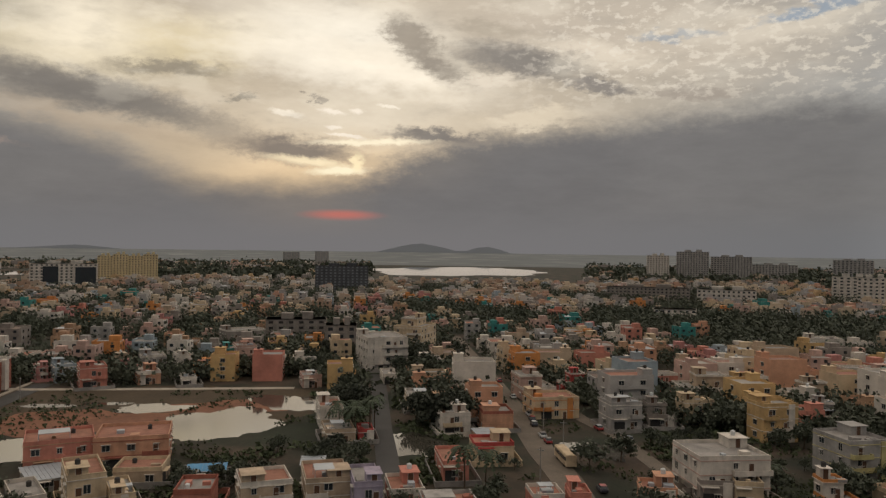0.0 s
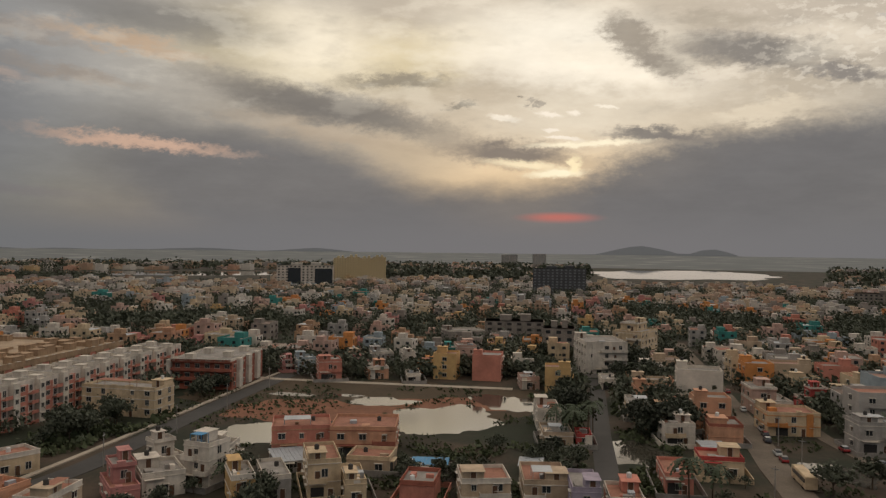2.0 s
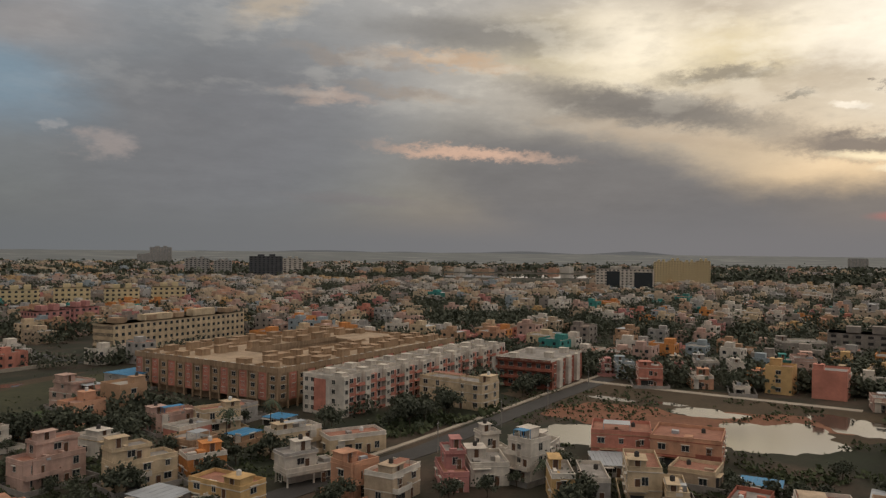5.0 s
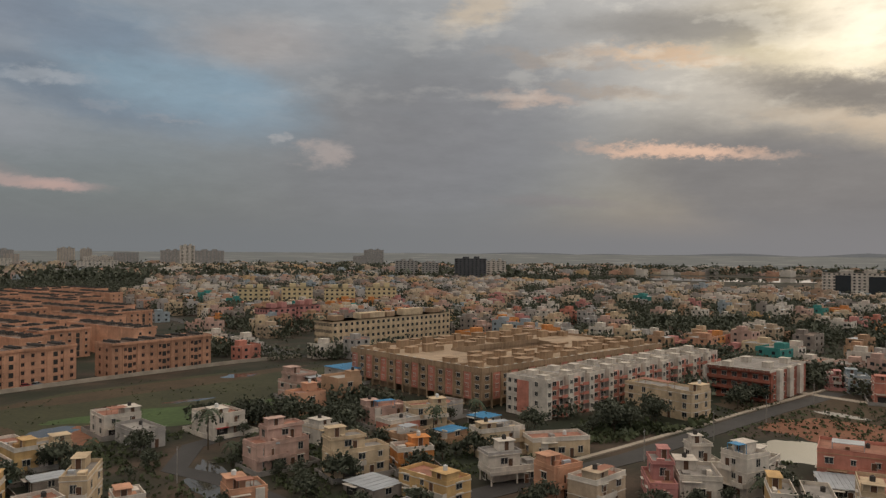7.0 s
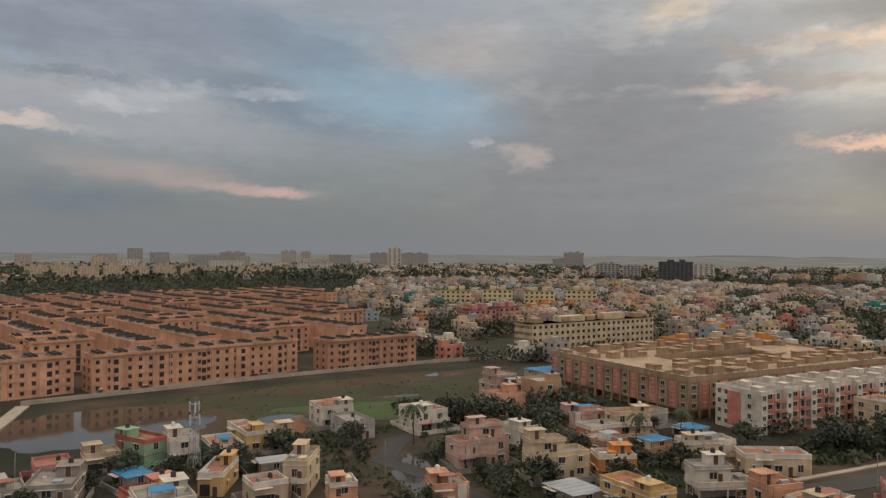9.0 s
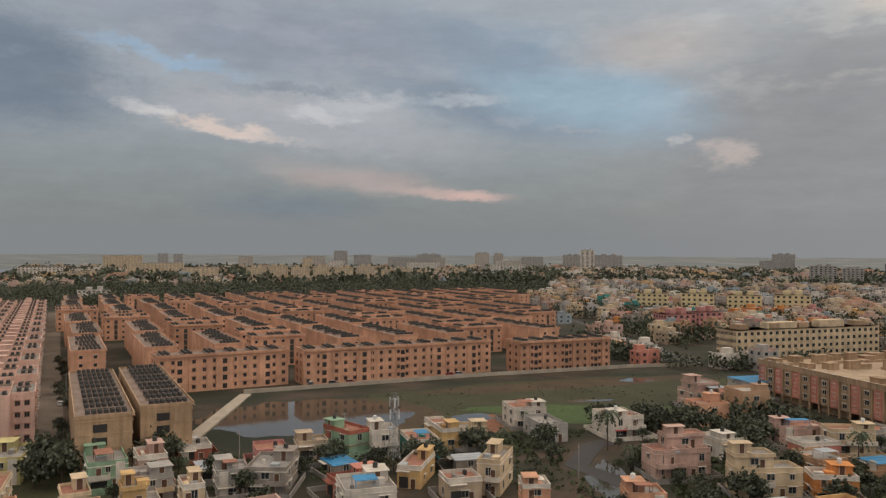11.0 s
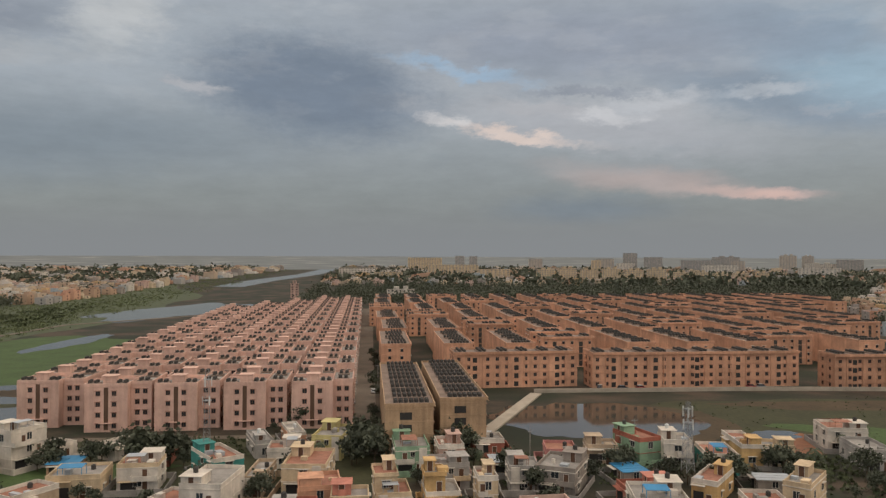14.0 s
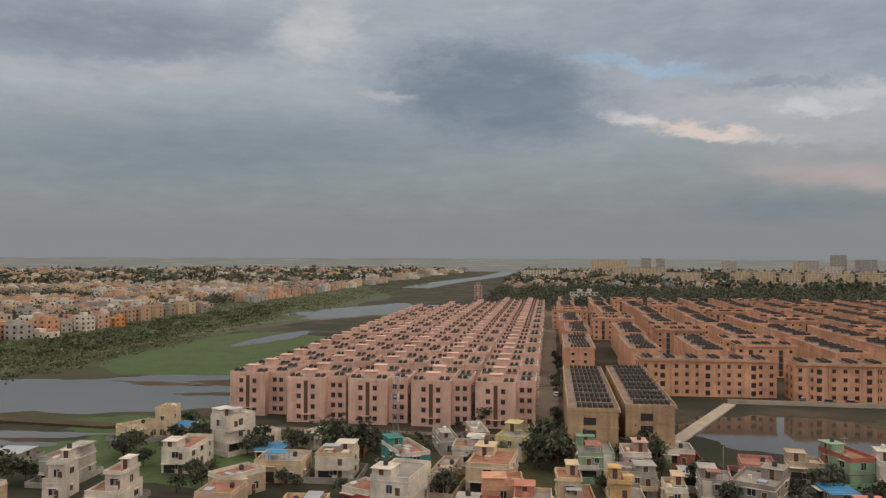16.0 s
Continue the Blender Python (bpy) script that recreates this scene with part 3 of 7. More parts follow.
def house(x, y, w, d, floors, turn, wall="cream", roof="terrace", trim="white", balcony=1, room=1, tank=1, seed=0,
          label="", storey=3.1, height=None, sides=("front", "right", "left"), car_porch=False, yard=True, step=True):
    """A flat-roofed town house: stepped body with slab edges, parapets, terraces, stair room, balconies, windows, tank, yard wall."""
    rng = random.Random(seed * 7919 + 13)
    if height:
        body_height = height - (2.3 if room and height > 5.5 else 0.9)
        floors = max(1, round(body_height / 3.1))
        storey = body_height / floors
    top = floors * storey
    word = {1: "single-storey", 2: "two-storey", 3: "three-storey", 4: "four-storey", 5: "five-storey"}.get(floors, "tall")
    shown = {"sky": "pale blue", "bare": "unpainted grey", "brick": "brick-red", "rose": "dusty pink", "lemon": "lemon yellow"}.get(wall, wall)
    cover = {"terrace": "terracotta-tiled terrace", "concrete": "concrete terrace", "sheet": "sheet-metal roof", "blue": "blue sheet roof"}[roof]
    h = thing("house", x, y, turn, label or f"{word} {shown} plastered house with {cover}", "house", "houses of the town")
    KEEP_OUT.append((x, y, max(w, d) * 0.62))
    P, T = paint(wall), paint(trim)
    second = TERRACE if roof == "terrace" else CONCRETE
    gap = 2.4 if car_porch else 0.0
    stepped = step and floors >= 2 and roof in ("terrace", "concrete") and w < 18 and floors * storey > 5.8 and rng.random() < 0.5
    full = floors - 1 if stepped else floors
    low = full * storey
    body = Shape().box(-w / 2, w / 2, -d / 2, d / 2, gap, low)
    if car_porch:
        for px in (-w / 2 + 0.2, 0, w / 2 - 0.5):
            for py in (-d / 2 + 0.2, d / 2 - 0.5):
                body.box(px, px + 0.3, py, py + 0.3, 0, gap)
        body.box(-w / 2 + 2, w / 2 - 2, -d / 2 + 3, d / 2 - 0.5, 0, gap)
    part("wall", body.mesh("wall", P), h)
    bands = Shape()
    for f in range(1, full + 1):
        bands.box(-w / 2 - 0.12, w / 2 + 0.12, -d / 2 - 0.12, d / 2 + 0.12, f * storey - 0.14, f * storey + 0.02)
    part("floor_band", bands.mesh("floor_band", T if rng.random() < 0.5 else P), h)
    if roof in ("sheet", "blue"):
        r, n = Shape(), max(4, int(w / 0.8))
        for k in range(n):
            x0 = -w / 2 - 0.3 + (w + 0.6) * k / n
            r.box(x0, x0 + (w + 0.6) / n - 0.06, -d / 2 - 0.3, d / 2 + 0.3, top + 0.05, top + 0.14 + 0.03 * (k % 2))
        part("roof", r.mesh("roof", SHEET if roof == "sheet" else BLUE_SHEET), h)
    else:
        part("roof", Shape().box(-w / 2 + 0.1, w / 2 - 0.1, -d / 2 + 0.1, d / 2 - 0.1, low + 0.03, low + 0.1).mesh("roof", second), h)
        par = ring(Shape(), -w / 2, w / 2, -d / 2, d / 2, low + 0.02, low + 0.85)
        par.box(-w / 2 - 0.06, w / 2 + 0.06, -d / 2 - 0.06, -d / 2 + 0.22, low + 0.85, low + 0.95)
        part("parapet", par.mesh("parapet", T if rng.random() < 0.4 else P), h)
    uw, ud, ux, uy = w, d, 0, 0
    if stepped:
        uw, ud = w * rng.uniform(0.55, 0.8), d * rng.uniform(0.55, 0.85)
        ux, uy = rng.choice((-1, 1)) * (w - uw) / 2 * 0.96, (d - ud) / 2 * rng.choice((1, 1, 0.4))
        up = part("upper_floor", Shape().box(-uw / 2, uw / 2, -ud / 2, ud / 2, 0, storey).box(-uw / 2 - .3, uw / 2 + .3, -ud / 2 - .5, ud / 2 + .2, storey, storey + .14).mesh("upper_floor", P), h, at=(ux, uy, low + 0.1))
        part("parapet", ring(Shape(), -uw / 2 - .2, uw / 2 + .2, -ud / 2 - .4, ud / 2 + .1, storey + .14, storey + .75).mesh("parapet", T if rng.random() < 0.5 else P), up)
        part("roof", Shape().box(-uw / 2, uw / 2, -ud / 2 - .2, ud / 2 - .05, storey + .16, storey + .22).mesh("roof", second if rng.random() < .5 else CONCRETE), up)
        windows_on(up, uw, ud, 1, storey, rng, sides)
        part("door", DOOR, up, at=(uw * 0.2, -ud / 2, 0.02))
    if room and roof in ("terrace", "concrete") and rng.random() < (1.0 if floors > 1 else 0.4):
        rw, rd = min(uw * 0.5, 4.2), min(ud * 0.5, 4.6)
        rx = ux + (uw / 2 - rw / 2 - 0.25) * (1 if rng.random() < 0.5 else -1)
        ry = uy + (ud / 2 - rd / 2 - 0.25) * (1 if rng.random() < 0.7 else -1)
        sr = part("stair_room", Shape().box(-rw / 2, rw / 2, -rd / 2, rd / 2, 0, 2.1).box(-rw / 2 - 0.25, rw / 2 + 0.25, -rd / 2 - 0.5, rd / 2 + 0.25, 2.1, 2.22).mesh("stair_room", P), h, at=(rx, ry, top + (0.3 if stepped else 0.1)))
        part("door", DOOR, sr, at=(0, -rd / 2, 0.02))
        if tank and rng.random() < 0.4:
            part("water_tank", TANK[rng.random() < 0.7], h, at=(rx, ry, top + (2.52 if stepped else 2.32)))
    elif tank and roof in ("terrace", "concrete"):
        part("water_tank", TANK[rng.random() < 0.7], h, at=(ux + 0.2 * uw, uy + 0.2 * ud, top + (0.32 if stepped else 0.1)))
    if balcony and full > 1:
        for f in range(1, full):
            bw = w * rng.uniform(0.35, 0.75)
            x0 = rng.choice((-1, 1)) * (w / 2 - bw / 2)
            b = Shape().box(x0 - bw / 2, x0 + bw / 2, -d / 2 - 1.2, -d / 2, f * storey - 0.12, f * storey + 0.04)
            b.box(x0 - bw / 2, x0 + bw / 2, -d / 2 - 1.2, -d / 2 - 1.08, f * storey + 0.04, f * storey + 0.95)
            for e in (x0 - bw / 2, x0 + bw / 2 - 0.12):
                b.box(e, e + 0.12, -d / 2 - 1.08, -d / 2, f * storey + 0.04, f * storey + 0.95)
            part("balcony", b.mesh("balcony", T if rng.random() < 0.6 else P), h)
            part("door", DOOR, h, at=(x0, -d / 2, f * storey + 0.05))
    if rng.random() < 0.35 and not car_porch and balcony:
        px = rng.choice((-0.3, 0.3)) * w
        part("accent_panel", Shape().box(px - 0.9, px + 0.9, -d / 2 - 0.25, -d / 2, 0.1, low + 0.6).mesh("accent_panel", T), h)
    part("door", DOOR, h, at=(w * 0.18, -d / 2, 0.02))
    windows_on(h, w, d, full, storey, rng, sides)
    if balcony and not car_porch and w > 5:
        x0, bw = -w * 0.22, min(3.2, w * 0.4)
        # flat panel painted with the shade of an open porch
        part("porch_opening", Shape().box(x0 - bw / 2, x0 + bw / 2, -d / 2 - 0.05, -d / 2 + 0.05, 0.1, min(2.5, storey - 0.4)).mesh("porch_opening", OPENING_SHADE), h, "car porch with its shade painted on a panel")
        part("sunshade", Shape().box(x0 - bw / 2 - 0.4, x0 + bw / 2 + 0.4, -d / 2 - 1.0, -d / 2 + 0.05, storey - 0.35, storey - 0.23).mesh("sunshade", T), h)
    if roof in ("terrace", "concrete"):
        for k in range(rng.randint(1, 3)):
            cx, cy = rng.uniform(-.35, .35) * w, rng.uniform(-.4, 0.1) * d
            on = top + 0.3 if stepped and abs(cx - ux) < uw / 2 and abs(cy - uy) < ud / 2 else low + 0.1
            cw, cd, ch = rng.uniform(.3, 1.1), rng.uniform(.3, 1.3), rng.uniform(.4, 1.1)
            part("roof_box", Shape().box(cx - cw, cx + cw, cy - cd, cy + cd, on, on + ch).mesh("roof_box", rng.choice((P, T, CONCRETE, SHEET))), h)
        if rng.random() < 0.3 and w > 6:
            part("awning", Shape().box(-w * .3, w * .15, -d * .45, -d * .1, low + 2.25, low + 2.33).box(-w * .3, -w * .3 + .1, -d * .45, -d * .45 + .1, low, low + 2.25).box(w * .15 - .1, w * .15, -d * .45, -d * .45 + .1, low, low + 2.25).box(-w * .3, -w * .3 + .1, -d * .1 - .1, -d * .1, low, low + 2.25).box(w * .15 - .1, w * .15, -d * .1 - .1, -d * .1, low, low + 2.25).mesh("awning", rng.choice((SHEET, SHEET, BLUE_SHEET, TERRACE))), h, "sheet-metal roof awning on posts")
    if yard and w < 20 and rng.random() < 0.45:
        m = rng.uniform(1.2, 2.2)
        part("yard_wall", ring(Shape(), -w / 2 - m, w / 2 + m, -d / 2 - m - 1.5, d / 2 + m * 0.6, 0, rng.uniform(1.1, 1.5), 0.18).mesh("yard_wall", CONCRETE if rng.random() < .6 else P), h)
    return h

# ---- ground, water and roads ----
structure("ground", Shape().face([(-5200, -5200, 0), (5200, -5200, 0), (5200, 5200, 0), (-5200, 5200, 0)]).mesh("ground", GROUND),
          "brown and green open ground with scrub", "ground")


WATERS = []          # centre, radii and direction of each water


def water(x, y, rx, ry, turn, seed, z=0.06, ragged=0.3, label="still shallow floodwater that mirrors the sky"):
    WATERS.append((x, y, rx, ry, math.cos(radians(turn)), math.sin(radians(turn))))
    return blob_sheet("water", x, y, rx, ry, turn, z, LAKE if "lake" in label else WATER, label, "water", seed, ragged)


def meadow(x, y, rx, ry, turn, seed, material, label, z=0.02, ragged=0.25):
    return blob_sheet("meadow", x, y, rx, ry, turn, z, material, label, "meadow", seed, ragged)


# flooded plots on the sunward side
meadow(262, 4, 34, 58, -14, 1, BROWN, "brown waterlogged plot with low weeds")
meadow(244, 22, 16, 26, -10, 2, MUD, "bare red earth beside floodwater", 0.03)
meadow(252, -24, 10, 22, -12, 3, MUD, "bare red earth beside floodwater", 0.03)
water(214, 35, 12, 11, 0, 1, ragged=0.2)
water(257, 0, 7, 11, -14, 2)
water(230, -17, 20, 15, -25, 3, ragged=0.3)
water(254, -41, 16, 10, 30, 4)
water(189, -62, 13, 8, 12, 5)
water(171, -106, 10, 6.5, 20, 6)
water(270, 32, 3, 9, -14, 7)
water(268, 14, 2.4, 7, -18, 8)
# marsh between the estate and the town
meadow(165, 226, 92, 32, -6, 11, GRASS, "green and brown marsh grass", 0.02, 0.15)
meadow(180, 243, 60, 8, -6, 12, BROWN, "brown waterlogged marsh", 0.03)
meadow(158, 192, 28, 10, -8, 13, LAWN, "bright green marsh grass", 0.035)
meadow(118, 199, 11, 12, 40, 14, MUD, "bare red earth heap at the marsh edge", 0.04, 0.35)
meadow(90, 226, 18, 24, 0, 20, BROWN, "brown waterlogged marsh", 0.028)
meadow(-25, 186, 60, 15, 0, 31, GRASS, "green yards and verges between houses", 0.022)
meadow(115.9, 199.5, 15, 9, -38, 33, MUD, "bare red earth heap at the marsh edge", 0.042, 0.35)
meadow(152.4, 202.2, 30, 9, -30, 34, LAWN, "bright green marsh grass", 0.04)
water(70, 232, 34, 26, -4, 11, 0.06, 0.2)
water(143, 222, 6, 5, 30, 12)
water(115, 207, 8, 5, 20, 13)
water(210, 240, 7, 4, -10, 14)
water(165, 214, 9, 2, -20, 15)
water(110, 132, 18, 5, 64, 16)
# lagoon, meadows and canal on the far side of the pink blocks
meadow(-190, 330, 90, 130, 10, 21, GRASS, "green marsh grass along the lagoon", 0.02, 0.2)
meadow(-160, 380, 52, 100, 4, 22, LAWN, "bright green marsh grass", 0.03, 0.15)
meadow(-118, 215, 26, 14, 0, 23, LAWN, "green verge of the lagoon", 0.03)
water(-165, 262, 62, 40, 10, 21, 0.07, 0.2, "wide grey lagoon with a ragged shore")
meadow(-92, 186, 44, 26, 0, 25, LAWN, "green overgrown yards between houses", 0.025)
meadow(-60, 205, 60, 12, 0, 26, GRASS, "weedy verge in front of the blocks", 0.03)
meadow(-128, 290, 14, 7, 10, 27, BROWN, "dark mud bank in the lagoon", 0.09, 0.5)
meadow(-150, 284, 16, 4, -5, 28, BROWN, "dark mud bank in the lagoon", 0.09, 0.5)
meadow(-122, 266, 12, 3, 12, 29, GRASS, "weeds standing in the lagoon", 0.09, 0.5)
meadow(-182, 296, 20, 4, 20, 30, GRASS, "weeds standing in the lagoon", 0.09, 0.5)
water(-150, 198, 26, 4, 8, 22)
water(-152, 184, 20, 9, 0, 23)
water(-165, 450, 9, 48, -8, 24)
water(-160, 690, 42, 110, -18, 25, 0.08, 0.25, "grey backwater with weedy banks")
strip("water", [(-205, 1150), (-188, 1400), (-134, 1800), (-100, 2700), (-60, 4000)], 52, 0, 0.3, WATER, "long straight canal that mirrors the sky", "water")
meadow(-330, 900, 120, 520, 12, 24, SHRUB, "dark green scrub along the canal", 0.015, 0.2)
strip("path", [(-236, 250), (-231, 316), (-226, 435), (-208, 556), (-126, 640)], 4.5, 0, 0.25, DUST_ROAD, "pale earth track through the meadow", "path")
strip("embankment", [(-240, 212), (-167, 214), (-128, 211), (-100, 216)], 5, 0, 0.7, BROWN, "low earth bank between two waters", "bank")
# far lakes
water(1690, -650, 330, 190, -21, 31, 0.4, 0.25, "distant pale lake below low hills")
water(1468, 393, 120, 280, 15, 32, 0.4, 0.1, "distant pale lake behind the town")
water(1500, 780, 60, 200, 27, 33, 0.4, 0.1, "distant pale lake behind the town")

# roads
strip("road", [(420, -163), (311, -133), (227, -109), (174, -92), (151, -86), (100, -68)], 7.5, 0, 0.12, DUST_ROAD, "dusty asphalt main street", "road")
strip("road", [(300, -84), (258, -73), (209, -60), (180, -53), (140, -43)], 5.5, 0, 0.1, ASPHALT, "narrow dark asphalt lane", "road")
strip("road", [(260, -132), (201, -121), (180, -119), (151, -111), (120, -103)], 4.5, 0, 0.1, DUST_ROAD, "unpaved side street", "road")
strip("road", [(130, 86), (183, 68), (226, 59), (266, 50), (312, 38)], 7.0, 0, 0.12, ASPHALT, "dark asphalt road beside open plots", "road")
strip("pavement", [(150, 84.5), (191, 73.3), (226, 64.6), (269, 54.6), (318, 42)], 1.6, 0, 0.3, PAVING, "pale concrete footpath along the road", "pavement")
strip("path", [(306, 52), (301, 40), (288, -10), (279, -47)], 4.0, 0, 0.15, PAVING, "pale unpaved lane across the plots", "path")
strip("road", [(150, 166), (128, 164), (112, 150), (113, 134), (109, 112)], 6.0, 0, 0.1, ASPHALT, "dark winding asphalt lane", "road")
strip("path", [(29, 206), (61, 274)], 4.0, 0, 0.5, PAVING, "raised concrete causeway beside a pond", "path")
strip("boundary_wall", [(61, 277), (150, 275), (230, 267), (262, 258)], 0.5, 0, 1.5, PAVING, "long pale concrete boundary wall of the estate", "wall")
strip("road", [(64, 282), (150, 280), (232, 272), (268, 262)], 5.0, 0, 0.1, ASPHALT, "asphalt lane inside the boundary wall", "road")
strip("road", [(-1.5, 196), (-1.0, 400), (1.0, 700)], 9.0, 0, 0.1, DUST_ROAD, "wet asphalt street between the estate blocks", "road")
strip("road", [(-105, 217), (-10, 217), (2, 216)], 4.0, 0, 0.08, DUST_ROAD, "unpaved lane in front of the pink blocks", "road")
strip("road", [(262, 258), (290, 330), (330, 420), (380, 560)], 8.0, 0, 0.1, ASPHALT, "asphalt road along the estate", "road")

# ---- the housing estate ----
EST_H, EST_STOREY = 13.0, 3.05
WIN_EST = window_mesh(1.2, 1.15, True, mat("estate_window_frame", (0.30, 0.15, 0.10), 0.8))
# shaded recess of the pink plaster, painted brown on a flat panel
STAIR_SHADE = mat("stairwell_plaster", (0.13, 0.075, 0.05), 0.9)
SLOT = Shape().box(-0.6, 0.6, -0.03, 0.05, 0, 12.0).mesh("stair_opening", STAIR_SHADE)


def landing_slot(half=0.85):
    """Stair landings as flat panels in shade colour, one above another, between brick-coloured spandrels."""
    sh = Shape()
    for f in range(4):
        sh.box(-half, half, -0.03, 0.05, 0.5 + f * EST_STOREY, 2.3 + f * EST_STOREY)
    return sh.mesh("stair_opening", OPENING_SHADE)


LANDINGS = landing_slot()
LANDINGS_WIDE = landing_slot(1.5)


def add_tanks(sh, x, y, z, count, across, pitch=1.6):
    sh.box(x - 0.9 * across, x + 0.9 * across, y - 0.3, y + count * pitch - 0.3, z, z + 0.5, 1)
    for k in range(count):
        for j in range(across):
            sh.tube(x + (j - (across - 1) / 2) * 1.7, y + 0.5 + k * pitch, z + 0.4, z + 1.3, 0.55, 0.5, 6, 0)


def tank_row(count, pitch, across=2):
    """A row of black water tanks on a low concrete stand."""
    sh = Shape().box(-0.9 * across, 0.9 * across, -0.3, count * pitch - 0.3, 0.0, 0.5, 1)
    for k in range(count):
        for j in range(across):
            sh.tube((j - (across - 1) / 2) * 1.7, 0.5 + k * pitch, 0.4, 1.3, 0.55, 0.5, 8, 0)
    return sh.mesh("tank_row", TANK_BLACK, ROOF_DARK)


TANKS_SHORT, TANKS_LONG = tank_row(2, 1.5), tank_row(7, 1.3, 2)


def estate_windows(parent, near, spots):
    """Windows at (x, y, turn) on every floor: single parts on near blocks, one joined part on far ones."""
    if near:
        for x, y, turn in spots:
            for f in range(4):
                part("window", WIN_EST, parent, at=(x, y, 1.75 + f * EST_STOREY), turn=turn)
        return
    sh = Shape()
    for x, y, turn in spots:
        for f in range(4):
            z = 1.75 + f * EST_STOREY
            sh.box(-0.6, 0.6, -0.05, 0.1, z - 0.58, z + 0.58, 0, (x, y, turn))
            sh.box(-0.8, 0.8, -0.5, 0.05, z + 0.75, z + 0.83, 1, (x, y, turn))
    ob = part("glazing", sh.mesh("glazing", GLASS, FRAME), parent)
    ob["kind"] = "stuff"


def pink_block(near):
    """A stepped four-storey block: two wings with a stair slot, a set-back wing, roof rooms and tanks."""
    b = thing("apartment_block", 0, 0, 0, "four-storey pink plastered apartment block with rooftop tanks", "apartment block", "pink estate blocks")
    H = EST_H
    w = Shape()
    w.box(-9.2, 2.4, -12.0, -2.0, 0, H)
    w.box(2.4, 8.2, -8.6, 8.6, 0, H - 0.02)
    w.box(-8.0, 2.4, -2.0, 2.0, 0, H - 0.04)
    w.box(-9.2, 2.4, 2.0, 12.0, 0, H)
    part("wall", w.mesh("wall", PINK_BLOCK), b)
    t = Shape()
    for x0, x1, y0, y1 in ((-9.2, 2.4, -12, -2), (2.4, 8.2, -8.6, 8.6), (-9.2, 2.4, 2, 12)):
        for q in ((x0 - .1, x1 + .1, y0 - .1, y0 + .15), (x0 - .1, x1 + .1, y1 - .15, y1 + .1), (x0 - .1, x0 + .15, y0 + .15, y1 - .15), (x1 - .15, x1 + .1, y0 + .15, y1 - .15)):
            t.box(*q, H - 0.15, H + 0.75)
    part("parapet", t.mesh("parapet", PINK_BLOCK), b)
    part("roof", Shape().box(-9, 2.2, -11.8, -2.2, H + .02, H + .08).box(2.6, 8, -8.4, 8.4, H + .02, H + .08).box(-9, 2.2, 2.2, 11.8, H + .02, H + .08).mesh("roof", CONCRETE), b)
    for y in (-7.5, 6.5):
        rr = Shape().box(-5.2, -1.6, y - 1.6, y + 1.6, H + .08, H + 2.3).box(-5.5, -1.3, y - 1.9, y + 1.9, H + 2.3, H + 2.45)
        part("stair_room", rr.mesh("stair_room", PINK_BLOCK), b)
    rows = ((-7.6, -10.6), (0.4, -10.6), (5.3, -6.5), (5.3, 2.5), (-7.6, 8.0), (0.4, 8.0))
    far_tanks = Shape()
    for x, y in rows:
        if near:
            part("tank_stand", TANKS_SHORT, b, "black plastic water tanks", at=(x, y, H + 0.1))
        else:
            add_tanks(far_tanks, x, y, H + 0.1, 2, 2)
    if not near:
        tagged(part("tank_cluster", far_tanks.mesh("tanks", TANK_BLACK, ROOF_DARK), b), kind="stuff")
    for x in (-9.2, -6.9, 0.1, 2.4) if near else ():
        part("pilaster", Shape().box(x - 0.12, x + 0.12, -12.1, -12.0, 0, H).mesh("pilaster", PINK_BLOCK), b)
    part("stair_opening", SLOT, b, "stairwell slot with its shade painted on a panel", at=(-3.4, -12.0, 0.6))
    if near:
        part("canopy", Shape().box(-5.2, -1.6, -12.9, -12.0, 2.5, 2.65).mesh("canopy", PINK_BLOCK), b)
    spots = [(-5.6, -12, 0), (-1.2, -12, 0), (4.2, -8.6, 0), (6.4, -8.6, 0), (8.2, -6, 90), (8.2, -1, 90), (8.2, 4, 90), (-9.2, -9.5, 270), (-9.2, -5, 270), (-9.2, 5, 270), (-9.2, 9, 270)]
    estate_windows(b, near, spots)
    return b


